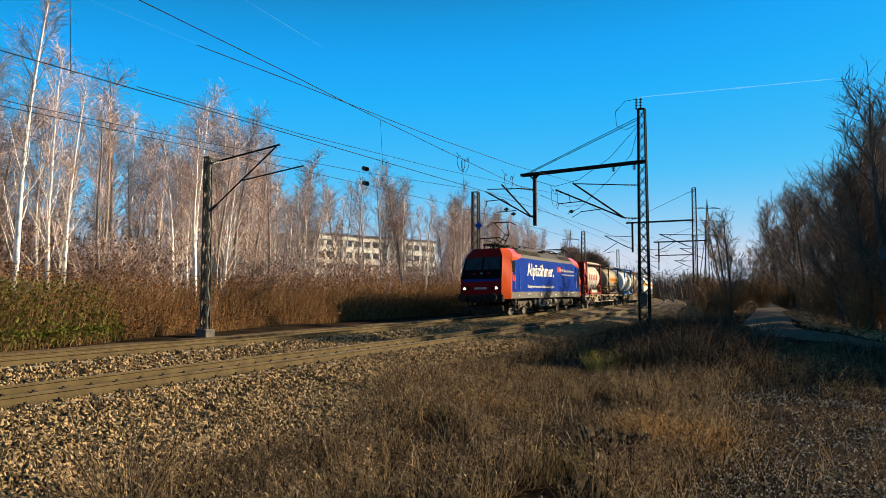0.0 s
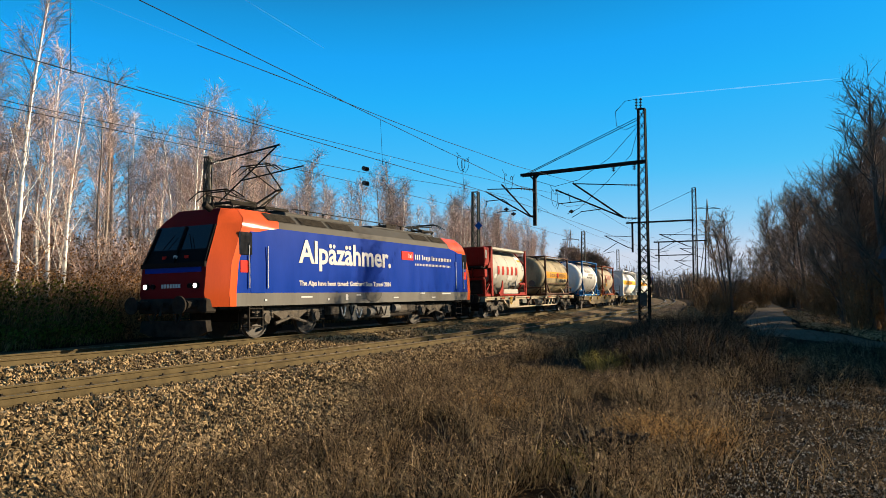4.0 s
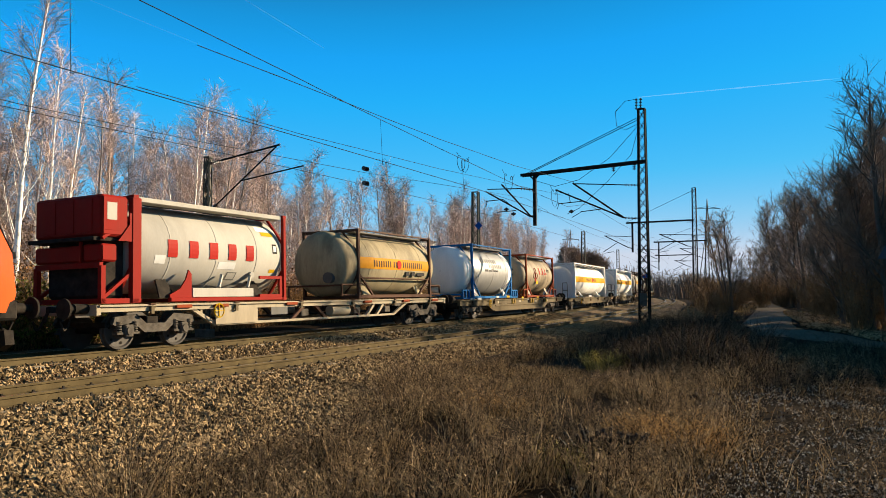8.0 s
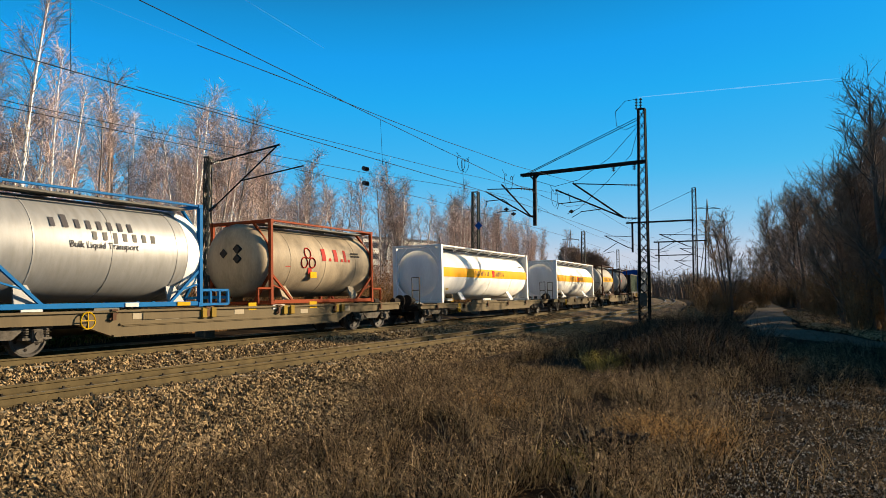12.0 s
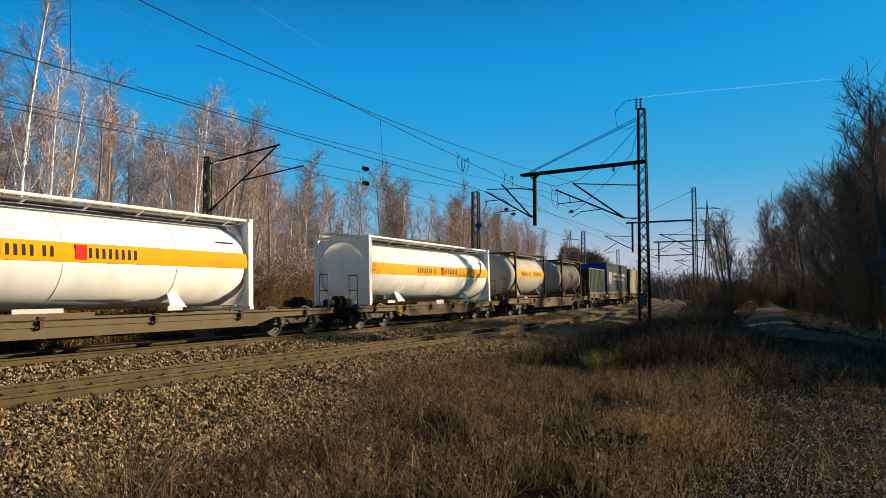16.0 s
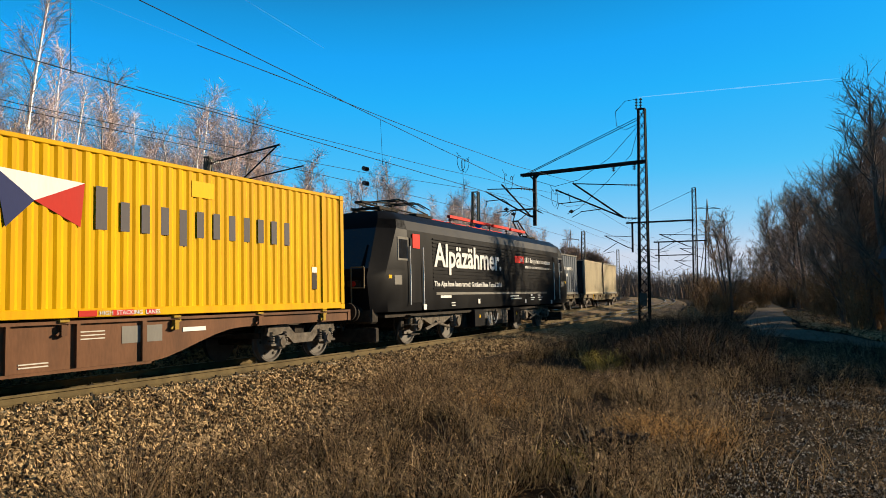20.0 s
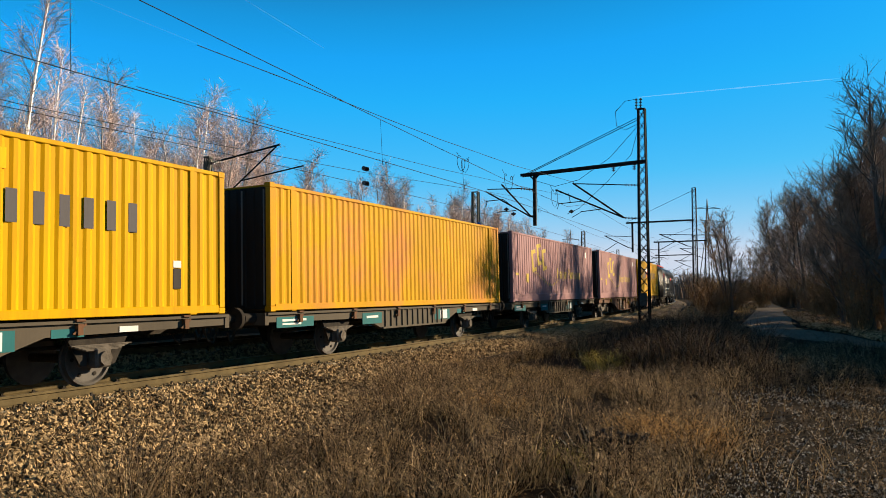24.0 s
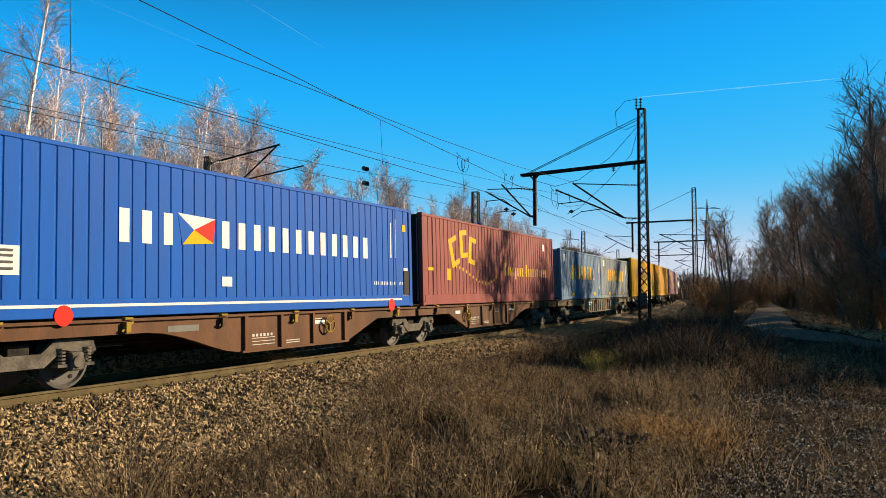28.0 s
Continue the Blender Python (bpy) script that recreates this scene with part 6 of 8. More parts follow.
        for k in range(7):
            box(bm, -0.36 + k * 0.105, -0.36 + k * 0.105 + 0.07, d * (L / 2 + 0.0), d * (L / 2 + 0.012), 1.53, 1.64)
        part("number_marking", bm, M_WHITE, e, kind="stuff")
        bm = box(B(), -1.25, 1.25, d * (L / 2 - 0.45), d * (L / 2 + 0.02), 0.82, 1.24, 0.05)
        part("buffer_beam", bm, M_UNDER, e)
        buffers(e, d * (L / 2 + 0.0), d)
        o = [(-1.25, 0.32), (-0.9, 0.18), (0.9, 0.18), (1.25, 0.32), (1.2, 0.62), (-1.2, 0.62)]
        bm = B()
        a = [bm.verts.new((x, d * (L / 2 - 0.05), z)) for x, z in o]
        b = [bm.verts.new((x, d * (L / 2 - 0.25), z)) for x, z in o]
        bm.faces.new(a), bm.faces.new(b)
        for i in range(6):
            bm.faces.new((a[i], a[(i + 1) % 6], b[(i + 1) % 6], b[i]))
        part("snow_plough", bm, M_UNDER, e)
        bm = B()
        for sx in (-0.55, 0.55):
            bar(bm, (sx, d * (L / 2 - 0.22), 2.62), (sx * 0.5, d * (L / 2 - 0.42), 3.05), 0.02)
        part("wiper", bm, M_BLACK, e)
        for sx in (1, -1):
            yc = d * (L / 2 - 1.35)
            bm = B()
            for k in (-0.42, 0.42):
                tube(bm, (sx * 1.525, yc - d * 0.55 + k, 1.5), (sx * 1.525, yc - d * 0.55 + k, 2.75), 0.018, seg=6)
            part("grab_rail", bm, M_WHITE, e)
            part("cab_door", box(B(), sx * 1.47, sx * 1.50, yc - d * 0.55 - 0.33, yc - d * 0.55 + 0.33, 1.35, 3.15, 0.008), M_BLUE, e, "blue cab door")
            part("side_window", box(B(), sx * 1.455, sx * 1.505, yc + 0.02 - 0.28, yc + 0.02 + 0.28, 2.45, 3.12, 0.02), M_GLASS, e)
            bm = B()
            for k in range(3):
                box(bm, sx * 1.1, sx * 1.42, yc - d * 0.55 - 0.3, yc - d * 0.55 + 0.3, 0.35 + k * 0.27, 0.38 + k * 0.27)
            for k in (-0.3, 0.3):
                box(bm, sx * 1.35, sx * 1.42, yc - d * 0.55 + k - 0.02, yc - d * 0.55 + k + 0.02, 0.3, 1.0)
            part("step", bm, M_UNDER, e)
            part("logo_plate", box(B(), sx * 1.488, sx * 1.50, yc + d * 0.02 - 0.2, yc + d * 0.02 + 0.2, 1.95, 2.3), M_SIGNRED, e, "small red square sign")
    # slogan and signs on the side
    letters("Alpäzähmer.", 0.74, M_WHITE, "slogan", e, at_side(1.497, -5.22, 2.33), "white slogan lettering", width=5.94, bold=0.024)
    letters("The Alps have been tamed: Gotthard Base Tunnel 2016", 0.16, M_WHITE, "slogan_line", e, at_side(1.497, -5.2, 1.59), width=5.9, bold=0.005)
    part("logo_plate", box(B(), 1.48, 1.497, 1.62, 2.62, 2.67, 3.01), M_SIGNRED, e, "red logo panel")
    name_bars(e, 1.50, 2.2, 2.75, "|x|", 0.34, 0.18, M_WHITE)
    name_bars(e, 1.497, 2.72, 2.71, "TTT_Txxyx_|xxxxxxxxxxxx", 3.6, 0.21, M_WHITE, "white lettering shapes")
    name_bars(e, 1.497, 2.75, 2.46, "xxxxxxxxxxxxxxxxxxxxxxxxx", 3.5, 0.13, M_WHITE)
    side_marks(e, 1.492, [(-5.1, -4.5, 1.20, 1.25), (-2.5, -2.36, 1.1, 1.3), (-1.8, -1.5, 1.25, 1.29), (0.9, 1.3, 1.14, 1.18), (3.2, 3.6, 1.3, 1.34), (4.3, 4.6, 1.12, 1.16), (5.3, 6.2, 1.27, 1.33), (-6.9, -6.8, 1.12, 1.18), (-3.6, -3.52, 1.1, 1.17)], M_WHITE)
    # underside
    for yc in (-5.2, 5.2):
        loco_bogie(e, yc, 2.6, WHEELS_FAR)
    bm = box(B(), -1.2, 1.2, -2.9, 2.9, 0.42, 0.98, 0.05)
    part("transformer_box", bm, M_UNDER, e)
    underfloor_gear(e, -3.1, 3.2, 17)
    bm = B()
    bm.faces.new([bm.verts.new((1.494, -0.6 + 0.62 * math.cos(math.pi * k / 12), 1.36 - 0.36 * math.sin(math.pi * k / 12))) for k in range(13)])
    part("soot_patch", bm, M_ROOF, e, "dark rounded stain on the grey skirt")
    part("underfloor", box(B(), -1.3, 1.3, -8.6, 8.6, 0.90, 1.02), M_UNDER, e)
    # roof gear
    pantograph(e, -6.6, 3.86, None, 1, M_UNDER)
    pantograph(e, 6.0, 3.9, None, -1, M_UNDER)
    pantograph(e, -5.0, 3.86, 5.55, 1, M_UNDER)
    bm = B()
    for y in (-8.0, -3.4, -2.4, 1.6, 3.4, 4.4):
        insulator(bm, (0.5, y, 3.84), (0.5, y, 4.2), 3, 0.07)
    tube(bm, (0.5, -4.2, 4.2), (0.5, 4.4, 4.2), 0.02, seg=6)
    box(bm, -0.6, 0.6, 2.0, 2.8, 3.9, 4.15)
    part("roof_conductor", bm, M_UNDER, e)
    part("horn", tube(B(), (0.55, -8.15, 3.8), (0.55, -8.4, 3.92), 0.09, seg=10), M_UNDER, e)
    return e


def black_locomotive():
    L = 18.9
    e = thing("electric_locomotive", "matt black electric locomotive with ribbed sides and white slogan", "locomotive")
    cuts = [1.9]
    lv = [(1.02, 1.20, 1.46, 0.25, 0.5), (1.35, 1.25, 1.50, 0.10, 0.55), (2.0, 1.25, 1.50, 0.0, 0.55), (2.22, 1.25, 1.50, 0.10, 0.55), (3.38, 1.12, 1.48, 0.76, 0.5), (3.66, 1.05, 1.38, 0.98, 0.45), (3.92, 0.85, 1.05, 1.32, 0.35)]
    rows = shell_bands(L, lv, cuts)
    N = len(rows[0]) - 1
    nose = lambda k: k in (0, N - 1)
    shell_part("side_wall", rows, lambda i, k: k == 3 and i <= 3, M_BLACK, e, "black side")
    shell_part("cab_corner", rows, lambda i, k: not nose(k) and k != 3 and i <= 4, M_BLACK, e)
    shell_part("nose", rows, lambda i, k: nose(k) and i <= 2, M_BLACK, e)
    shell_part("windscreen", rows, lambda i, k: nose(k) and i == 3, M_GLASS, e, "dark windscreen")
    shell_part("cab_brow", rows, lambda i, k: i >= 4 and k != 3, M_BLACK, e)
    shell_part("roof_slope", rows, lambda i, k: k == 3 and i >= 4, M_BLACK, e)
    bm = B()
    top = [(x, y) for x, y, z in rows[-1]]
    bm.faces.new([bm.verts.new((x, y, 3.92)) for x, y in top] + [bm.verts.new((-x, y, 3.92)) for x, y in reversed(top[1:-1])])
    part("roof", bm, M_UNDER, e)
    for k in range(14):
        z = 1.66 + k * 0.118
        part("side_rib", box(B(), 1.49, 1.518, -5.9, 5.9, z, z + 0.035), M_BLACK, e)
    for d in (-1, 1):
        bm = B()
        for sx in (-1.02, 0.0, 1.02):
            bar(bm, (sx * 1.04, d * (L / 2 - 0.08), 2.24), (sx * 0.98, d * (L / 2 - 0.76), 3.25), 0.06)
        part("windscreen_frame", bm, M_BLACK, e)
        for sx in (-0.85, 0.85):
            hl = part("headlight", box(B(), sx - 0.2, sx + 0.2, d * (L / 2 - 0.1), d * (L / 2 + 0.03), 1.72, 1.9, 0.02), M_UNDER, e)
            part("lens", tube(B(), (sx, d * (L / 2 + 0.025), 1.81), (sx, d * (L / 2 + 0.04), 1.81), 0.075, seg=14), M_LAMP if d > 0 else M_TEXTRED, hl)
        part("buffer_beam", box(B(), -1.25, 1.25, d * (L / 2 - 0.6), d * (L / 2 - 0.22), 0.72, 1.3, 0.05), M_UNDER, e)
        buffers(e, d * (L / 2 - 0.24), d)
        bm = box(B(), -1.2, 1.2, d * (L / 2 - 0.7), d * (L / 2 - 0.5), 0.2, 0.6, 0.03)
        part("snow_plough", bm, M_UNDER, e)
        bm = B()
        for k in range(9):
            box(bm, -0.5 + k * 0.11, -0.43 + k * 0.11, d * (L / 2 - 0.01), d * (L / 2 + 0.008), 2.03, 2.14)
        part("number_marking", bm, M_WHITE, e, kind="stuff")
        bm = B()
        for sx in (-1.0, 1.0):
            pts = [(sx - 0.2, 1.25), (sx - 0.2, 2.25), (sx + 0.2, 2.25), (sx + 0.2, 1.7), (sx - 0.2, 1.7)]
            for p, q in zip(pts, pts[1:]):
                tube(bm, (p[0], d * (L / 2 + 0.06), p[1]), (q[0], d * (L / 2 + 0.06), q[1]), 0.022, seg=6)
        part("handrail", bm, M_WAGON, e, "dull tubular handrail")
        for sx in (1, -1):
            yd = d * (L / 2 - 2.38)
            part("cab_door", box(B(), sx * 1.48, sx * 1.512, yd - 0.34, yd + 0.34, 1.25, 3.15, 0.008), M_BLACK, e, "black cab door")
            part("window_frame", box(B(), sx * 1.46, sx * 1.506, d * (L / 2 - 1.62) - 0.34, d * (L / 2 - 1.62) + 0.34, 2.46, 3.16, 0.02), M_SKIRT, e, "grey window frame")
            part("side_window", box(B(), sx * 1.47, sx * 1.512, d * (L / 2 - 1.62) - 0.28, d * (L / 2 - 1.62) + 0.28, 2.52, 3.1, 0.02), M_GLASS, e)
            part("small_plate", box(B(), sx * 1.49, sx * 1.508, d * (L / 2 - 1.3) - 0.22, d * (L / 2 - 1.3) + 0.22, 1.78, 2.05, 0.004), M_SKIRT, e, "grey maker's plate")
            part("yellow_mark", box(B(), sx * 1.49, sx * 1.506, d * (L / 2 - 0.85) - 0.09, d * (L / 2 - 0.85) + 0.09, 1.95, 2.05, 0.004), M_BRIGHTYEL, e, "small yellow mark")
            bm = B()
            for k in (-0.42, 0.42):
                tube(bm, (sx * 1.55, yd + k, 1.2), (sx * 1.55, yd + k, 2.9), 0.02, seg=6)
            part("grab_rail", bm, M_WHITE, e, "pale vertical handrail")
            bm = B()
            for k in range(3):
                box(bm, sx * 1.15, sx * 1.45, yd - 0.28, yd + 0.28, 0.32 + k * 0.28, 0.35 + k * 0.28)
            part("step", bm, M_UNDER, e)
    letters("Alpäzähmer.", 0.74, M_WHITE, "slogan", e, at_side(1.524, -5.86, 2.38), "white slogan lettering", width=5.81, bold=0.024)
    letters("The Alps have been tamed: Gotthard Base Tunnel 2016", 0.16, M_WHITE, "slogan_line", e, at_side(1.524, -5.87, 1.75), width=5.82, bold=0.005)
    part("logo_plate", box(B(), 1.5, 1.524, -7.27, -6.82, 2.86, 3.28), M_SIGNRED, e, "red logo panel")
    part("logo_plate", box(B(), 1.5, 1.524, 1.53, 2.58, 2.72, 3.0), M_SIGNRED, e, "red logo panel")
    name_bars(e, 1.527, 2.15, 2.78, "|x|", 0.34, 0.17, M_WHITE)
    name_bars(e, 1.522, 2.66, 2.77, "TTT_Txxyx_|xxxxxxxxxxxx", 3.55, 0.2, M_WHITE, "white lettering shapes")
    name_bars(e, 1.522, 2.7, 2.53, "xxxxxxxxxxxxxxxxxxxxxxxxx", 3.5, 0.13, M_WHITE)
    part("pale_strip", box(B(), 1.49, 1.506, -5.7, 5.6, 1.48, 1.56), M_SKIRT, e, "pale strip along the side")
    side_marks(e, 1.504, [(-5.4, -4.6, 1.38, 1.46), (-6.6, -6.4, 1.04, 1.2), (-2.35, -2.18, 1.16, 1.32), (0.9, 1.9, 1.38, 1.42), (1.0, 2.2, 1.29, 1.32), (2.65, 2.8, 1.1, 1.26), (3.4, 3.6, 1.4, 1.46), (3.4, 3.9, 1.3, 1.33), (3.4, 3.8, 1.22, 1.25), (4.3, 4.7, 1.4, 1.43), (4.3, 4.9, 1.31, 1.34), (4.4, 4.8, 1.2, 1.23), (6.2, 6.4, 1.02, 1.18), (-4.6, -4.3, 1.12, 1.15), (-4.6, -4.3, 1.2, 1.23)], M_WHITE)
    for yc in (-4.95, 4.95):
        loco_bogie(e, yc, 2.9, WHEELS_NEAR, r=0.6)
    for y0, y1 in ((-2.5, -1.55), (1.45, 2.15)):
        for sx in (1, -1):
            locker = part("equipment_box", box(B(), sx * 1.1, sx * 1.42, y0, y1, 0.34, 0.95, 0.03), M_BLACK, e)
            bm = B()
            bm.faces.new([bm.verts.new((sx * 1.424, (y0 + y1) / 2 + a, z)) for a, z in ((-0.08, 0.66), (0.08, 0.66), (0.0, 0.8))])
            part("warning_triangle", bm, M_BRIGHTYEL, locker, "small yellow warning triangle")
    underfloor_gear(e, -1.45, 1.35, 23)
    part("transformer_box", box(B(), -1.1, 1.1, -2.8, 2.8, 0.3, 0.95, 0.05), M_UNDER, e)
    part("underfloor", box(B(), -1.3, 1.3, -8.6, 8.6, 0.86, 0.96), M_UNDER, e)
    pantograph(e, 6.7, 3.86, 5.5, -1, M_UNDER)
    pantograph(e, -6.8, 3.86, None, -1, M_UNDER)
    pantograph(e, -4.4, 3.86, None, 1, M_UNDER)
    bm = B()
    for y in (-2.5, -0.6, 1.3, 3.2, 5.0):
        insulator(bm, (0.55, y, 3.84), (0.55, y, 4.22), 3, 0.08)
        insulator(bm, (-0.55, y, 3.84), (-0.55, y, 4.22), 3, 0.08)
    part("roof_insulator", bm, M_INSUL, e)
    bm = B()
    for sx in (0.55, -0.55):
        for y0 in (-2.6, -0.5, 1.6, 3.7):
            box(bm, sx - 0.06, sx + 0.06, y0, y0 + 1.8, 4.22, 4.32)
    part("busbar", bm, M_SIGNRED, e, "red roof busbar cover")
    return e


# ---- wagons ----
def container_wagon(y0, y1, bogies, mat, deck=1.16, depth=0.42, belly=None, store=None, label="", jacobs=(), axles=(), panels=(), rails=False, ribs=True, skip_buffers=(), swoop=0):
    """Flat wagon between y0 and y1 (local). belly: (from, to, z) of the deep middle of the side sill."""
    e = thing("container_wagon", label, "freight wagon")
    z1, z0 = deck - 0.03, deck - depth
    for side in (1, -1):
        x0, x1 = side * 1.06, side * 1.20
        if belly:
            a, b, zb = belly
            o = [(y0, z1), (y1, z1), (y1, z0 + 0.12), (b + 0.9, z0 + 0.08), (b, zb), (a, zb), (a - 0.9, z0 + 0.08), (y0, z0 + 0.12)]
            if swoop:
                zt = z1 - 0.27
                far = [(b + 1.5 * (1 - k / 4), zb + (zt - zb) * (1 - k / 4)) for k in range(5)]
                near = [(a - 2.5 * k / 6, zb + (zt - zb) * smooth(0, 1, k / 6) ** 0.85) for k in range(7)]
                if swoop < 0:
                    far = [(b + 2.5 * (1 - k / 6), zb + (zt - zb) * smooth(0, 1, 1 - k / 6) ** 0.85) for k in range(7)]
                    near = [(a - 1.5 * k / 4, zb + (zt - zb) * k / 4) for k in range(5)]
                o = [(y0, z1), (y1, z1), (y1, zt)] + far + near + [(y0, zt)]
        else:
            o = [(y0, z1), (y1, z1), (y1, z0), (y0, z0)]
        part("side_sill", prism(B(), o, x0, x1), mat, e)
        bm = B()
        box(bm, side * 1.0, side * 1.26, y0, y1, z1 - 0.05, z1 + 0.002)
        n = int((y1 - y0) / 1.15)
        if belly:
            a, b, zb = belly
            if swoop:
                for y, w in ((a + 0.12, 0.05), (a + 1.3, 0.035), (a + 2.5, 0.035), (b - 0.15, 0.05)):
                    box(bm, side * 1.19, side * 1.26, y - w, y + w, zb + 0.02, z1 - 0.05)
            for k in range(n if ribs and not swoop else 0):
                y = a + 0.2 + (b - a - 0.4) * k / max(1, n - 1)
                box(bm, side * 1.19, side * 1.235, y - 0.03, y + 0.03, zb + 0.02, z1 - 0.05)
            box(bm, side * 1.06, side * 1.26, a, b, zb - 0.02, zb + 0.03)
            if not ribs:
                box(bm, side * 1.19, side * 1.225, a + 0.3, b - 0.3, zb + 0.22, zb + 0.26)
                box(bm, side * 1.19, side * 1.23, a + 0.9, (a + b) / 2 - 0.6, zb + 0.36, zb + 0.52)
        part("sill_flange", bm, mat, e)
        for k in range(6):
            y = y0 + (y1 - y0) * (k + 0.5) / 6
            part("twist_lock", box(B(), side * 1.08, side * 1.30, y - 0.09, y + 0.09, z1 - 0.02, z1 + 0.022, 0.006), M_LOCK if swoop else M_WAGONRED, e)
            bm = box(B(), side * 1.2, side * 1.29, y - 0.05, y + 0.05, z1 - 0.24, z1 - 0.06)
            bar(bm, (side * 1.25, y - 0.12, z1 - 0.22), (side * 1.25, y + 0.12, z1 - 0.06), 0.035)
            part("lock_bracket", bm, M_LOCK if swoop and k % 2 else M_WAGONRED if mat is not M_WAGONPALE else M_WAGON, e)
    bm = B()
    for k in range(int((y1 - y0) / 2.2) + 1):
        y = y0 + 0.1 + (y1 - y0 - 0.2) * k / int((y1 - y0) / 2.2)
        box(bm, -1.08, 1.08, y - 0.09, y + 0.09, z0 + 0.1, z1 - 0.06)
    box(bm, -0.24, 0.24, y0 + 0.1, y1 - 0.1, z0 - 0.02, z1 - 0.08)
    part("cross_frame", bm, M_UNDER, e)
    for y, d in ((y0, -1), (y1, 1)):
        if d in skip_buffers:
            part("joint", box(B(), -0.3, 0.3, y, y + d * 0.34, 0.75, 1.02, 0.03), M_UNDER, e)
            continue
        part("end_beam", box(B(), -1.22, 1.22, y - 0.06, y + 0.06, 0.86, z1 + 0.001), mat, e)
        buffers(e, y + d * 0.06, d, 1.02)
    for yc in bogies:
        freight_bogie(e, yc, store)
    for ya in axles:
        for side in (1, -1):
            bm = box(B(), side * 0.95, side * 1.2, ya - 0.16, ya + 0.16, 0.32, 0.66, 0.03)
            tube(bm, (side * 1.18, ya, 0.48), (side * 1.26, ya, 0.48), 0.12, seg=12)
            part("axle_box", bm, M_BOGIE, e)
            o = [(ya - 0.62, z0 + 0.06), (ya + 0.62, z0 + 0.06), (ya + 0.34, 0.36), (ya + 0.22, 0.36), (ya + 0.2, 0.66), (ya - 0.2, 0.66), (ya - 0.22, 0.36), (ya - 0.34, 0.36)]
            part("axle_guard", prism(B(), o, side * 1.0, side * 1.05), M_UNDER, e)
            bm = B()
            for k in range(5):
                box(bm, side * 1.06, side * 1.16, ya - 0.6 + k * 0.07, ya + 0.6 - k * 0.07, 0.70 - k * 0.022, 0.718 - k * 0.022)
            part("leaf_spring", bm, M_BOGIE, e)
        wheelset(e, ya, 0.46, store)
    bm = B()
    mid = (y0 + y1) / 2
    tube(bm, (0.75, mid - 1.0, z0 - 0.05), (0.75, mid + 0.1, z0 - 0.05), 0.17, seg=14)
    tube(bm, (0.2, y0 + 1.5, 0.66), (0.2, y1 - 1.5, 0.66), 0.035, seg=6)
    box(bm, 0.5, 0.95, mid + 0.6, mid + 1.2, z0 - 0.2, z0 + 0.1, 0.02)
    part("brake_gear", bm, M_UNDER, e)
    if store is WHEELS_FAR:
        bm = B()
        yw = y0 + 0.21 * (y1 - y0)
        for k in range(14):
            a0, a1 = k * math.pi / 7, (k + 1) * math.pi / 7
            tube(bm, (1.30, yw + 0.19 * math.cos(a0), z1 - 0.22 + 0.19 * math.sin(a0)), (1.30, yw + 0.19 * math.cos(a1), z1 - 0.22 + 0.19 * math.sin(a1)), 0.018, seg=5)
        bar(bm, (1.30, yw - 0.18, z1 - 0.22), (1.30, yw + 0.18, z1 - 0.22), 0.02)
        bar(bm, (1.30, yw, z1 - 0.40), (1.30, yw, z1 - 0.04), 0.02)
        part("handbrake_wheel", bm, M_BRIGHTYEL, e, "yellow handbrake wheel")
    if swoop:
        a, b, zb = belly
        c = a - 0.1 if swoop < 0 else b - 0.9
        rows = [(a + 0.35 + 0.12 * k, a + 0.42 + 0.12 * k, zb + 0.3, zb + 0.36) for k in range(6)] + [(a + 0.35, a + 1.1, zb + 0.12 + 0.07 * k, zb + 0.135 + 0.07 * k) for k in range(3)]
        rows += [(b - 1.5, b - 0.95, z1 - 0.2 - 0.06 * k, z1 - 0.18 - 0.06 * k) for k in range(3)] + [(a + 1.5, a + 2.0, zb + 0.1 + 0.05 * k, zb + 0.12 + 0.05 * k) for k in range(2)]
        side_marks(e, 1.203, rows, M_CREAM, "inscription", "faded white inscription bars")
        bm = B()
        for k in range(16):
            p0, p1 = k * math.pi / 8, (k + 1) * math.pi / 8
            tube(bm, (1.30, c + 0.2 * math.cos(p0), z1 - 0.33 + 0.2 * math.sin(p0)), (1.30, c + 0.2 * math.cos(p1), z1 - 0.33 + 0.2 * math.sin(p1)), 0.02, seg=5)
        for p0 in (0.5, 2.6, 4.7):
            bar(bm, (1.30, c, z1 - 0.33), (1.30, c + 0.2 * math.cos(p0), z1 - 0.33 + 0.2 * math.sin(p0)), 0.025)
        tube(bm, (1.18, c, z1 - 0.33), (1.31, c, z1 - 0.33), 0.03, seg=8)
        part("handbrake_wheel", bm, M_LOCK, e, "ochre handbrake wheel")
    for ya, yb, za, zb, m in panels:
        part("panel", box(B(), 1.19, 1.206 if m is not M_WHITE else 1.212, ya, yb, za, zb), m, e)
    if rails:
        for y in (y0 + 0.12, y1 - 0.12):
            bm = B()
            for sx in (1.1, 0.75):
                tube(bm, (sx, y, z1), (sx, y, z1 + 1.15), 0.022, seg=6)
            tube(bm, (1.1, y, z1 + 1.15), (0.75, y, z1 + 1.15), 0.022, seg=6)
            tube(bm, (1.1, y, z1 + 0.6), (0.75, y, z1 + 0.6), 0.022, seg=6)
            part("handrail", bm, M_WAGON, e, "dull tubular handrail")
    return e


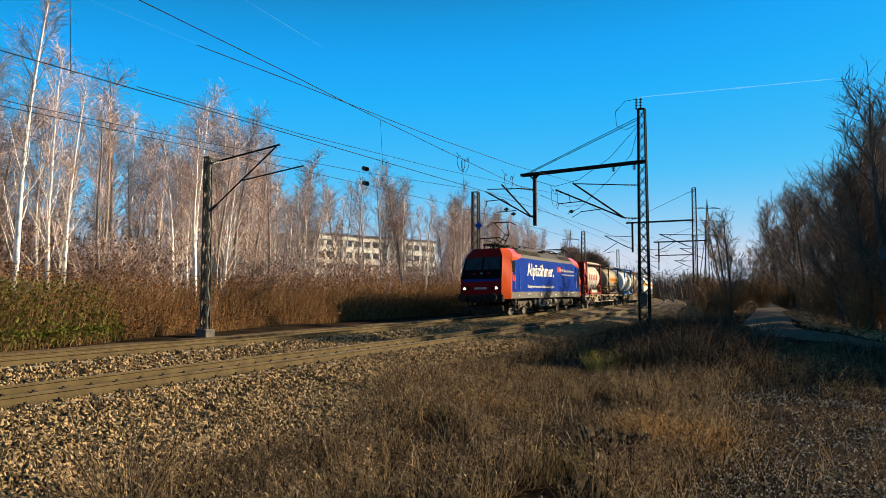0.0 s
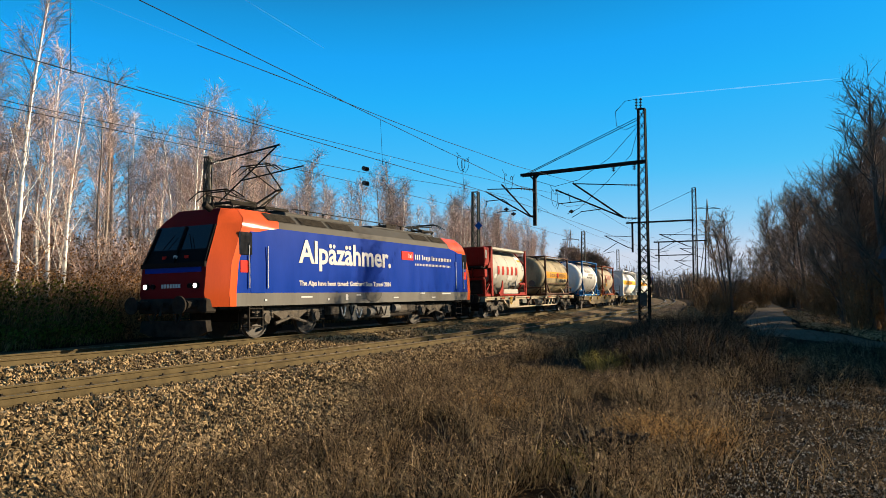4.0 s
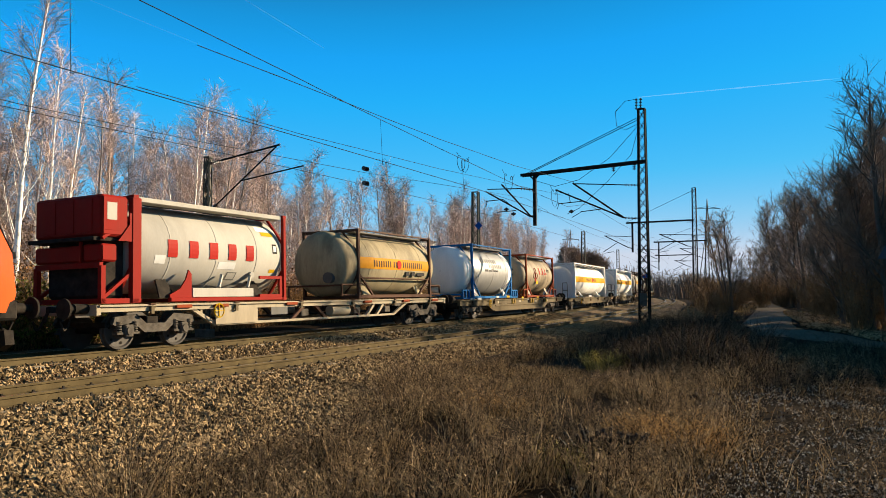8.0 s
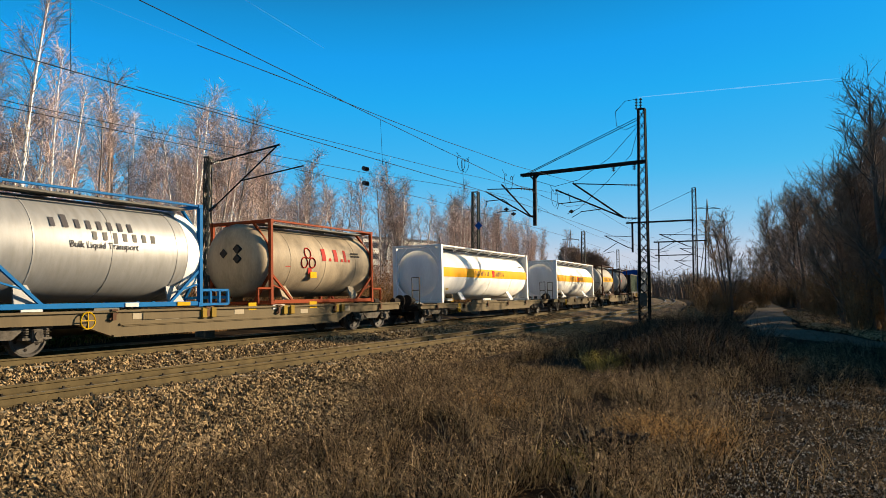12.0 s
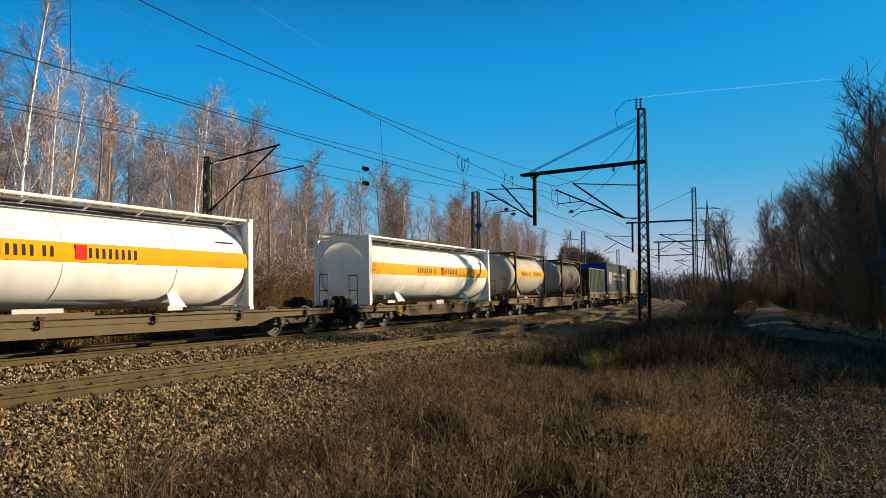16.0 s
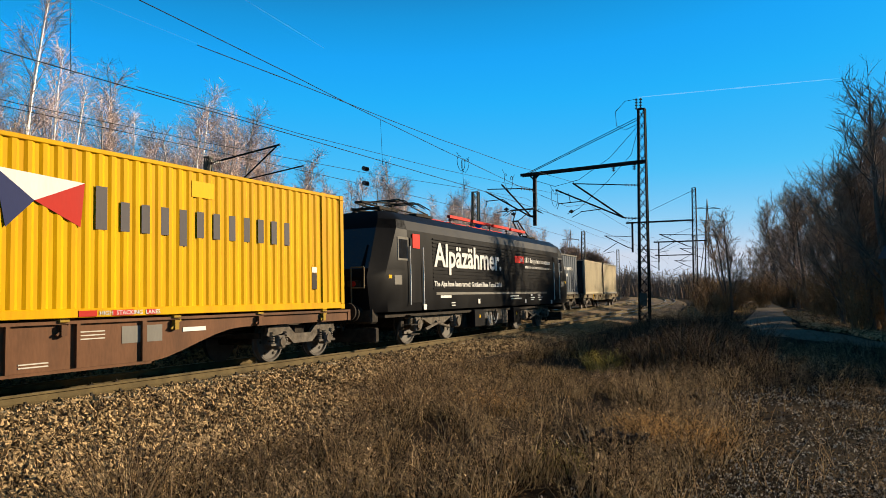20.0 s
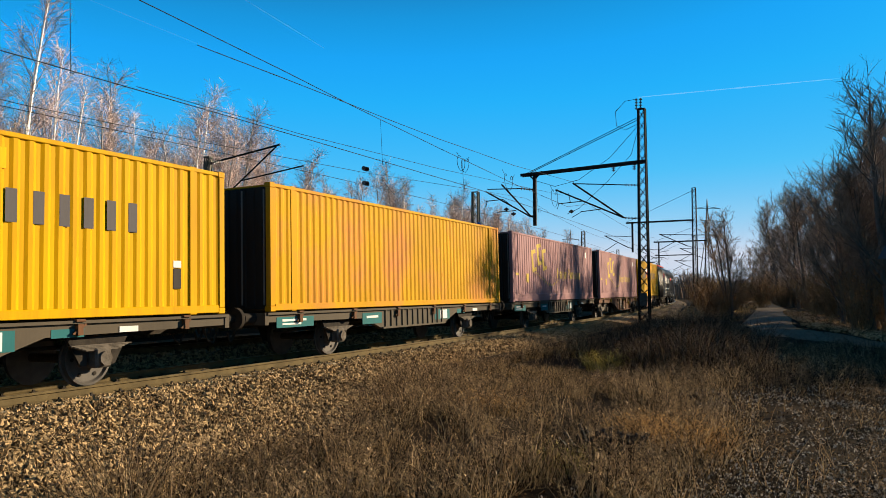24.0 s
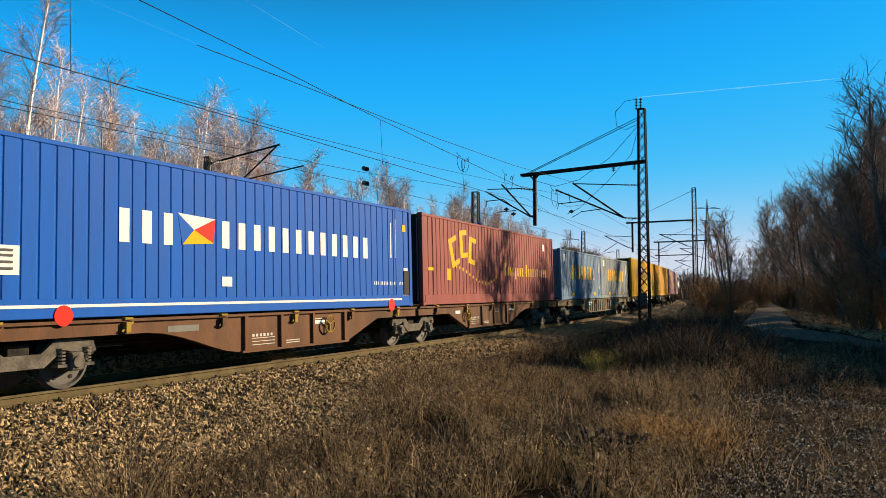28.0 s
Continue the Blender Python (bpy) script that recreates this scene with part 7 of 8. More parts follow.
# ---- containers ----
def box_container(L, H, W, mat, label, end_mat=None, frame_mat=None, pitch=0.26, grooves=False, deep=0.024, inset=True):
    """Corrugated steel container; base at z = 0, middle at y = 0."""
    e = thing("shipping_container", label, "container")
    h, w = L / 2, W / 2
    fm = frame_mat or mat
    foot = 0.33 if grooves else 0.17
    for sy in (-1, 1):
        for sx in (-1, 1):
            part("corner_post", box(B(), sx * (w - 0.13), sx * w, sy * (h - 0.16), sy * h, 0.12, H - 0.12, 0.012), fm, e)
            for z in (0.0, H - 0.12):
                part("corner_casting", box(B(), sx * (w - 0.162), sx * (w + 0.004), sy * (h - 0.178), sy * (h + 0.004), z, z + 0.118, 0.01), fm, e)
    for sx in (-1, 1):
        part("bottom_rail", box(B(), sx * (w - 0.10), sx * (w - 0.002), -h + 0.17, h - 0.17, 0.02, foot, 0.01), fm, e)
        part("top_rail", box(B(), sx * (w - 0.08), sx * (w - 0.002), -h + 0.17, h - 0.17, H - 0.10, H - 0.02, 0.01), fm, e)
        verts, faces = [], []
        y, prof = -h + 0.16, []
        n = round((L - 0.32) / pitch)
        p = (L - 0.32) / n
        for k in range(n):
            for f, d in ((0.0, 0), (0.80, 0), (0.87, 1), (0.93, 1)) if grooves else ((0.0, 0), (0.28, 0), (0.5, 1), (0.78, 1)):
                prof.append((y + (k + f) * p, d))
        prof.append((h - 0.16, 0))
        for yy, d in prof:
            x = sx * (w - 0.018 - d * deep)
            verts += [(x, yy, foot), (x, yy, H - 0.10)]
        for k in range(len(prof) - 1):
            faces.append((2 * k, 2 * k + 2, 2 * k + 3, 2 * k + 1) if sx > 0 else (2 * k, 2 * k + 1, 2 * k + 3, 2 * k + 2))
        part("side_wall", raw_mesh("side_wall", verts, faces, mat), None, e)
        if inset and L > 13:
            for sy in (-1, 1):
                part("support_post", box(B(), sx * (w - 0.08), sx * (w - 0.006), sy * 6.0 - 0.09, sy * 6.0 + 0.09, 0.0, H - 0.004, 0.008), fm, e)
    bm = box(B(), -w + 0.06, w - 0.06, -h + 0.1, h - 0.1, H - 0.075, H - 0.035)
    part("roof", bm, mat, e)
    part("floor", box(B(), -w + 0.08, w - 0.08, -h + 0.1, h - 0.1, 0.05, 0.14), M_UNDER, e)
    for sy in (-1, 1):
        em = end_mat or mat
        bm, prof = B(), []
        for k in range(9):
            x, p = -w + 0.13 + (W - 0.26) * k / 9, (W - 0.26) / 9
            prof += [(x, 0.035), (x + 0.5 * p, 0.035), (x + 0.6 * p, 0.075), (x + 0.9 * p, 0.075)]
        prof.append((w - 0.13, 0.035))
        line = [(bm.verts.new((x, sy * (h - k), 0.12)), bm.verts.new((x, sy * (h - k), H - 0.1))) for x, k in prof]
        for p, q in zip(line, line[1:]):
            bm.faces.new((p[0], q[0], q[1], p[1]) if sy < 0 else (p[0], p[1], q[1], q[0]))
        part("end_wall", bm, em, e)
        bm = B()
        for x in (-0.85, -0.35, 0.35, 0.85):
            tube(bm, (x * w, sy * (h - 0.015), 0.15), (x * w, sy * (h - 0.015), H - 0.15), 0.02, seg=6)
        part("lock_rod", bm, M_SKIRT if em is M_DARKEND else fm, e)
    return e


def tank_barrel(L, r, zc, dome, bulge=None):
    """Rings of a tank along y between -L/2 and L/2 with dished ends of depth dome."""
    rings = []
    for k in range(7):
        a = math.pi / 2 * (1 - k / 6)
        rings.append((-L / 2 + dome * (1 - math.sin(a)) if k else -L / 2, max(0.03, r * math.cos(a))))
    rings = sorted(rings)
    left = [(y, q) for y, q in rings]
    right = [(-y, q) for y, q in reversed(left)]
    return left + right


def frame_tank(Lf, H, W, tank_len, r, shell, frame, label, full_end=True, dome=0.42, stripe=None, zc=None, walkway=True, cap=None, skirt=None, braces=True, offset=0.0, post=0.11, rails=True):
    """Tank in an open frame of length Lf; base z = 0; tank_len may overhang the frame."""
    e = thing("tank_container", label, "tank container")
    h, w = Lf / 2, W / 2
    zc = zc or H * 0.5
    for sy in (-1, 1):
        for sx in (-1, 1):
            part("corner_post", box(B(), sx * (w - post), sx * w, sy * (h - post - 0.02), sy * h, 0.1, H - 0.1, 0.012), frame, e)
            for z in (0.0, H - 0.118):
                part("corner_casting", box(B(), sx * (w - 0.15), sx * (w + 0.006), sy * (h - 0.17), sy * (h + 0.006), z, z + 0.118, 0.012), frame, e)
        bm = box(B(), -w + 0.1, w - 0.1, sy * (h - 0.11), sy * (h - 0.01), H - 0.11, H - 0.01, 0.01)
        box(bm, -w + 0.1, w - 0.1, sy * (h - 0.11), sy * (h - 0.01), 0.01, 0.12, 0.01)
        for sx in (-1, 1):
            bar(bm, (sx * (w - 0.08), sy * (h - 0.06), H * 0.36), (sx * w * 0.42, sy * (h - 0.06), 0.08), 0.07)
            bar(bm, (sx * (w - 0.08), sy * (h - 0.06), H * 0.66), (sx * w * 0.42, sy * (h - 0.06), H - 0.08), 0.07)
        part("end_frame", bm, frame, e)
        if braces:
            bm = B()
            for sx in (-1, 1):
                bar(bm, (sx * (w - 0.06), sy * (h - 0.08), H * 0.36), (sx * (w - 0.06), sy * (h - 1.15), 0.10), 0.07)
                bar(bm, (sx * (w - 0.06), sy * (h - 0.1), 0.62), (sx * (w - 0.06), sy * (h - 0.85), 0.42), 0.04)
            part("gusset", bm, frame, e)
    for sx in (-1, 1) if rails else ():
        part("bottom_rail", box(B(), sx * (w - 0.10), sx * (w - 0.01), -h + 0.17, h - 0.17, 0.03, 0.15, 0.01), frame, e)
        part("top_rail", box(B(), sx * (w - 0.07), sx * (w - 0.015), -h + 0.17, h - 0.17, H - 0.075, H - 0.015, 0.008), frame, e)
    rings = tank_barrel(tank_len, r, zc, dome)
    part("tank_shell", lathe_y(B(), rings, 40, 0, zc), shell, e, at=Matrix.Translation((0, offset, 0)), smooth_angle=40)
    if cap:
        cl = lathe_y(B(), [(y, q + 0.006) for y, q in rings[:7]] + [(rings[6][0] + 0.42, rings[6][1] + 0.006)], 40, 0, zc)
        part("end_cap", cl, cap, e, at=Matrix.Translation((0, offset, 0)))
        cr = lathe_y(B(), [(rings[-7][0] - 0.42, rings[-7][1] + 0.006)] + [(y, q + 0.006) for y, q in rings[-7:]], 40, 0, zc)
        part("end_cap", cr, cap, e, at=Matrix.Translation((0, offset, 0)))
    for k in (-0.3, 0.0, 0.3):
        y = k * tank_len * 0.9
        part("shell_band", lathe_y(B(), [(y - 0.025, r - 0.01), (y - 0.02, r + 0.008), (y + 0.02, r + 0.008), (y + 0.025, r - 0.01)], 40, 0, zc), shell, e)
    if walkway:
        bm = box(B(), 0.35, 0.85, -h + 0.2, h - 0.2, zc + r - 0.02, zc + r + 0.03)
        for k in range(int(Lf / 0.5)):
            box(bm, 0.34, 0.86, -h + 0.3 + k * 0.5, -h + 0.34 + k * 0.5, zc + r + 0.028, zc + r + 0.045)
        part("walkway", bm, M_SKIRT, e)
        for y in (-Lf * 0.2, Lf * 0.18):
            bm = tube(B(), (0, y, zc + r - 0.05), (0, y, zc + r + 0.12), 0.27, seg=18)
            part("manhole", bm, M_UNDER, e)
    for y in (-tank_len * 0.28, tank_len * 0.28):
        o = B()
        for sx in (-1, 1):
            a = [(sx * (w - 0.12), y - 0.28, 0.12), (sx * (w - 0.12), y + 0.28, 0.12), (sx * r * 0.72, y + 0.16, zc - r * 0.69), (sx * r * 0.72, y - 0.16, zc - r * 0.69)]
            vs = [o.verts.new(p) for p in a]
            o.faces.new(vs)
            vs2 = [o.verts.new((p[0] - sx * 0.05, p[1], p[2])) for p in a]
            o.faces.new(vs2)
            for i in range(4):
                o.faces.new((vs[i], vs[(i + 1) % 4], vs2[(i + 1) % 4], vs2[i]))
        part("saddle", o, shell if skirt is None else skirt, e)
    if stripe:
        z0, z1, y0, y1, m = stripe
        bm = B()
        n = 5
        prev = None
        for i in range(n + 1):
            z = z0 + (z1 - z0) * i / n
            x = math.sqrt(max(0, (r + 0.009) ** 2 - (z - zc) ** 2))
            a, b = bm.verts.new((x, y0, z)), bm.verts.new((x, y1, z))
            if prev:
                bm.faces.new((prev[0], prev[1], b, a))
            prev = (a, b)
        part("stripe", bm, m, e, "orange stripe round the shell")
    return e


def on_shell(r, zc, z, extra=0.008):
    return math.sqrt(max(0.0, (r + extra) ** 2 - (z - zc) ** 2))


def shell_name(e, r, zc, y, z, pattern, width, height, m, label=""):
    """Plain letter shapes that follow the round shell."""
    bm = B()
    for corners in strokes(pattern, width, height):
        (ya, za), (yb, zb), (yc, zc_), (yd, zd) = corners
        n = 4 if max(za, zb, zc_, zd) - min(za, zb, zc_, zd) > 0.2 else 1
        for i in range(n):
            f, g = i / n, (i + 1) / n
            quad = [(ya + (yd - ya) * f, za + (zd - za) * f), (yb + (yc - yb) * f, zb + (zc_ - zb) * f), (yb + (yc - yb) * g, zb + (zc_ - zb) * g), (ya + (yd - ya) * g, za + (zd - za) * g)]
            bm.faces.new([bm.verts.new((on_shell(r, zc, z + q, 0.014), y + p, z + q)) for p, q in quad])
    return part("name_marking", bm, m, e, label, kind="stuff")


def add_far(ob, a, up=0.0):
    FAR.append((ob, a, up))
    return ob


def add_near(ob, a, up=0.0):
    NEAR.append((ob, a, up))
    return ob


DECK = 1.155


# ---- tank train on the far track, from its locomotive backwards ----
add_far(blue_locomotive(), 48.95)

WA = container_wagon(-8.95, 9.55, (-7.1, 7.75), M_WAGONPALE, deck=1.13, depth=0.2, store=WHEELS_FAR, label="pale dusty open-framed container wagon with two tank containers", panels=[(-5.1, -3.35, 0.5, 0.95, M_WAGONPALE), (-2.7, -1.9, 0.7, 0.93, M_SKIRT)])
for side in (1, -1):
    part("truss_rail", box(B(), side * 1.02, side * 1.16, -5.0, 5.0, 0.46, 0.54, 0.01), M_WAGONPALE, WA)
    for ya, yb in ((-5.0, -5.9), (-3.3, -3.3), (-1.6, -0.9), (0.35, -0.3), (2.5, 2.0), (3.0, 3.55), (3.7, 4.25), (5.0, 6.1)):
        part("truss_strut", bar(B(), (side * 1.09, ya, 0.5), (side * 1.09, yb, 0.95), 0.10), M_WAGONPALE if abs(ya) > 2.6 else M_BROWNFRAME, WA)
    part("air_tank", tube(B(), (side * 0.98, 0.75, 0.74), (side * 0.98, 1.85, 0.74), 0.17, seg=16), M_WAGONPALE, WA, "pale air tank under the wagon")
    for y in (-1.1, 2.1, 4.3):
        part("lever_box", box(B(), side * 0.95, side * 1.14, y, y + 0.42, 0.6, 0.84, 0.02), M_BOGIE, WA)
for y in (-6.6, -5.2, -2.0, 2.6, 5.6, 8.2):
    part("lock_plate", box(B(), 1.19, 1.275, y, y + 0.55, 0.98, 1.07, 0.01), M_ORFRAME, WA, "rust-red lock plate")
add_far(WA, 68.95)
first_tank = frame_tank(5.95, 2.67, 2.5, 6.25, 1.17, M_CREAM, M_REDFRAME, "cream tank container in a red frame with big red letters", zc=1.42, dome=0.35, offset=0.0, braces=False, rails=False, skirt=M_UNDER)
shell_name(first_tank, 1.17, 1.42, -1.94, 1.18, "TTTTT", 3.75, 0.46, M_TEXTRED, "large red lettering shapes")
bm = box(B(), -1.2, 1.2, -3.85, -3.06, 1.6, 2.6, 0.06)
boxed = part("equipment_cabinet", bm, M_REDFRAME, first_tank, "red equipment cabinet on the tank's end")
part("cabinet_panel", box(B(), 1.19, 1.205, -3.8, -3.35, 1.75, 2.5, 0.005), M_REDFRAME, boxed)
part("notice", box(B(), 1.204, 1.209, -3.7, -3.42, 2.0, 2.42), M_CREAM, boxed, "pale notice plate")
part("ledge", box(B(), -1.25, 1.1, -4.0, -3.06, 1.49, 1.585, 0.01), M_UNDER, boxed, "black ledge under the cabinet")
part("corner_bracket", prism(B(), [(-3.4, 1.5), (-2.98, 1.5), (-2.98, 2.2), (-3.06, 2.2), (-3.06, 1.92), (-3.32, 1.6)], 1.19, 1.235), M_REDFRAME, first_tank)
part("side_housing", box(B(), -1.2, 0.46, -3.84, -3.4, 1.0, 1.4, 0.04), M_REDFRAME, first_tank)
part("hanger", box(B(), 0.47, 0.53, -3.9, -3.82, 0.98, 1.49, 0.01), M_REDFRAME, first_tank)
for x0 in (-1.0, -0.35, 0.3):
    part("cabinet_door", box(B(), x0, x0 + 0.58, -3.87, -3.845, 1.7, 2.5, 0.005), M_REDFRAME, boxed)
bm = box(B(), 0.55, 1.2, -3.85, -3.4, 1.0, 1.42, 0.04)
for sx in (-1.15, 1.15):
    box(bm, sx - 0.06, sx + 0.06, -3.86, -3.74, 0.0, 0.9)
    bar(bm, (sx, -3.8, 1.55), (sx, -3.0, 2.1), 0.08)
    bar(bm, (sx, -3.8, 0.12), (sx, -2.95, 0.75), 0.08)
    box(bm, sx - 0.06, sx + 0.06, -3.86, -2.9, 0.0, 0.12)
box(bm, -1.15, 1.15, -3.86, -3.74, 0.0, 0.12)
box(bm, -1.15, 1.15, -3.86, -3.76, 0.85, 0.98)
part("red_subframe", bm, M_REDFRAME, first_tank)
# black pump, enlarged into a dark block for the shade under the cabinet
part("pump_box", box(B(), -1.0, 1.0, -3.65, -3.0, 0.12, 1.58, 0.08), M_UNDER, first_tank)
for sx in (-1, 1):
    part("front_post", box(B(), sx * 1.1, sx * 1.256, -3.0, -2.72, 0.0, 2.6, 0.015), M_REDFRAME, first_tank)
    part("skirt_panel", prism(B(), [(-1.75, 0.12), (-1.0, 0.12), (-1.0, 0.75), (-1.1, 0.86), (-1.2, 0.6), (-1.4, 0.36), (-1.75, 0.2)], sx * 1.15, sx * 1.2), M_REDFRAME, first_tank)
    part("step_panel", box(B(), sx * 1.13, sx * 1.19, -0.95, 1.5, 0.13, 0.38, 0.01), M_CREAM, first_tank, "pale panel under the tank")
    part("bottom_rail", box(B(), sx * 1.12, sx * 1.24, -1.75, 2.8, 0.02, 0.118, 0.01), M_REDFRAME, first_tank)
    part("rear_gusset", prism(B(), [(1.75, 0.05), (2.8, 0.05), (2.8, 0.75), (1.75, 0.75), (1.75, 0.66), (2.68, 0.66), (2.68, 0.2), (1.75, 0.2)], sx * 1.16, sx * 1.22), M_REDFRAME, first_tank)
part("side_walkway", box(B(), 0.75, 1.2, -2.8, 2.8, 2.52, 2.64, 0.01), M_CREAM, first_tank, "pale metal walkway along the tank top")


def shell_patch(parent, radius, zc, y0, y1, z0, z1, material, name="marking", label=""):
    """A thin sheet that lies on the round of a tank."""
    bm = B()
    prev = None
    for i in range(5):
        z = z0 + (z1 - z0) * i / 4
        x = math.sqrt((radius + 0.005) ** 2 - (z - zc) ** 2)
        row = bm.verts.new((x, y0, z)), bm.verts.new((x, y1, z))
        if prev:
            bm.faces.new((prev[0], prev[1], row[1], row[0]))
        prev = row
    return part(name, bm, material, parent, label)


for y0, y1, z0, z1, m, name in ((-2.2, -1.85, 1.0, 1.22, M_WHITE, "notice"), (0.1, 0.8, 0.92, 1.12, M_WHITE, "notice"), (1.9, 2.55, 2.12, 2.26, M_TANWHITE, "notice"), (2.05, 2.6, 1.98, 2.1, M_BRIGHTYEL, "yellow_mark"), (2.35, 2.62, 0.86, 0.96, M_BRIGHTYEL, "yellow_mark"), (2.42, 2.62, 1.45, 1.74, M_UNDER, "emblem"), (0.55, 0.95, 0.62, 0.84, M_SKIRT, "hatch_outline")):
    shell_patch(first_tank, 1.17, 1.42, y0, y1, z0, z1, m, name)
shell_patch(first_tank, 1.172, 1.42, 2.45, 2.59, 1.5, 1.69, M_WHITE, "emblem_field")
shell_patch(first_tank, 1.172, 1.42, 0.59, 0.91, 0.645, 0.815, M_CREAM, "hatch")
for y0 in (0.1, 1.3):
    part("side_bracket", bar(B(), (1.13, y0, 0.4), (1.06, y0 + 0.2, 0.76), 0.07), M_CREAM, first_tank)
part("inspection_plate", tube(B(), (1.03, 1.55, 0.78), (1.09, 1.55, 0.77), 0.1, seg=14), M_CREAM, first_tank)
add_far(first_tank, 63.98, 1.13)
bt = frame_tank(6.0, 2.6, 2.5, 7.75, 1.2, M_DIRTYTANK, M_BROWNFRAME, "grimy beige tank container with a worn orange stripe", zc=1.32, dome=0.5, stripe=(1.135, 1.565, -2.86, 2.86, M_STRIPEOLD), offset=-0.12)
shell_name(bt, 1.2, 1.32, -1.85, 1.22, "TTTTTTTT_TT____TTTTTTTTTT", 4.1, 0.24, M_TEXTDARK, "dark lettering shapes on the stripe")
part("roundel", tube(B(), (1.2, 0.18, 1.34), (1.225, 0.18, 1.34), 0.17, seg=16), M_SIGNRED, bt, "red and white emblem")
side_marks(bt, 1.2, [(0.75, 1.05, 0.9, 1.08), (1.25, 1.55, 0.9, 1.08), (1.75, 2.4, 0.92, 1.06)], M_TEXTDARK)
bm = B()
for sy in (-1, 1):
    pts = [(1.15, sy * 3.0, 0.15), (1.15, sy * 4.0, 0.15), (1.15, sy * 4.0, 0.52), (1.15, sy * 3.0, 0.52)]
    for p, q in zip(pts, pts[1:]):
        tube(bm, p, q, 0.035, seg=6)
    for x in (-1.15, 1.15):
        tube(bm, (x, sy * 4.0, 0.1), (x, sy * 4.0, 0.52), 0.035, seg=6)
    tube(bm, (-1.15, sy * 4.0, 0.5), (1.15, sy * 4.0, 0.5), 0.035, seg=6)
tube(bm, (1.2, -3.0, 0.78), (1.2, 3.0, 0.78), 0.03, seg=6)
part("guard_rail", bm, M_BROWNFRAME, bt)
part("end_valve", tube(B(), (0.55, -4.0, 0.78), (0.55, -3.7, 0.78), 0.2, seg=16), M_SOOT, bt, "dark round valve cover")
add_far(bt, 74.2, 1.13)

WB = container_wagon(-9.2, 9.2, (-7.35, 7.35), M_WAGON, deck=1.0, belly=(-4.6, 4.8, 0.36), ribs=False, store=WHEELS_FAR, label="khaki low container wagon with two tank containers", panels=[(-7.9, -7.4, 0.98, 1.06, M_WHITE), (-6.9, -6.4, 0.98, 1.06, M_WHITE), (-5.1, -4.4, 0.92, 1.06, M_SKIRT), (0.2, 0.55, 0.86, 1.08, M_BRIGHTYEL), (1.3, 1.9, 0.86, 1.0, M_WHITE), (3.2, 3.6, 0.86, 1.08, M_BRIGHTYEL)])
add_far(WB, 89.45)
for y in (-1.75, -1.4, 1.75, 2.1, 4.6, 4.95):
    part("lock_lever", box(B(), 1.2, 1.29, y, y + 0.2, 0.70, 0.97, 0.015), M_LOCK, WB, "ochre lock lever")
for y0, y1, z0, z1 in ((-4.0, -3.5, 0.74, 0.88), (-3.3, -2.5, 0.7, 0.84), (-0.4, 0.0, 0.76, 0.9), (0.6, 1.2, 0.9, 0.97), (2.7, 3.1, 0.7, 0.84), (5.3, 5.6, 0.72, 0.9)):
    part("plate", box(B(), 1.19, 1.208, y0, y1, z0, z1), M_WAGONPALE, WB, "faded pale plate")
part("sill_rail", box(B(), 1.19, 1.24, -4.4, 4.6, 0.6, 0.65, 0.01), M_WAGON, WB)
ch = frame_tank(5.85, 2.78, 2.5, 7.5, 1.24, M_STEELTANK, M_BLUEFRAME, "brushed steel tank container in a light blue frame", zc=1.42, dome=0.6, cap=M_TANWHITE, offset=-0.35)
letters("Bulk Liquid Transport", 0.16, M_TEXTGREY, "tank_lettering", ch, at_side(1.25, -1.15, 1.42), width=1.9)
shell_name(ch, 1.24, 1.42, -1.65, 1.86, "xTxxxxxx", 2.4, 0.3, M_TEXTGREY, "grey lettering shapes")
shell_name(ch, 1.24, 1.42, -0.6, 1.62, "xxyxxxx", 2.0, 0.28, M_SKIRT)
bm = B()
for y0, y1 in ((-4.1, -2.92), (2.92, 3.95)):
    for z in (0.06, 0.45):
        bar(bm, (1.18, y0, z), (1.18, y1, z), 0.07)
    for k in range(4):
        y = y0 + (y1 - y0) * k / 3
        bar(bm, (1.18, y, 0.06), (1.18, y, 0.45), 0.07)
    bar(bm, (-1.18, y0 if y0 < 0 else y1, 0.25), (1.18, y0 if y0 < 0 else y1, 0.25), 0.08)
part("end_cradle", bm, M_BLUEFRAME, ch)
side_marks(ch, 1.255, [(0.35, 0.75, 0.04, 0.14)], M_WHITE)
side_marks(ch, 1.255, [(2.0, 2.45, 0.04, 0.14)], M_BRIGHTYEL)
add_far(ch, 84.85, 1.0)
rm = frame_tank(6.06, 2.66, 2.44, 7.1, 1.15, M_STEELOLD, M_ORFRAME, "dull beige tank container in a rust-red frame with red spray paint", zc=1.4, dome=0.5, offset=-0.1)
shell_name(rm, 1.15, 1.4, -0.3, 1.45, "T.T.|.", 1.9, 0.42, M_TEXTRED, "red lettering shapes")
bm = B()
for cy, cz in ((-1.0, 1.68), (-1.22, 1.36), (-0.78, 1.36)):
    prev = None
    for k in range(15):
        a = k * 2 * math.pi / 14
        y, z = cy + 0.17 * math.cos(a), cz + 0.17 * math.sin(a)
        p = (on_shell(1.15, 1.4, z, 0.012), y, z)
        if prev:
            tube(bm, prev, p, 0.022, seg=4)
        prev = p
part("emblem", bm, M_TEXTRED, rm, "three linked red rings")
for x, z in ((0.42, 1.72), (0.42, 1.42), (-0.1, 1.6)):
    part("hazard_plate", box(B(), -0.1, 0.1, -0.08, 0.08, -0.1, 0.1), M_TEXTDARK, rm, "dark diamond plate", at=Matrix.Translation((x, -3.6, z)) @ Euler((0, radians(45), 0)).to_matrix().to_4x4())
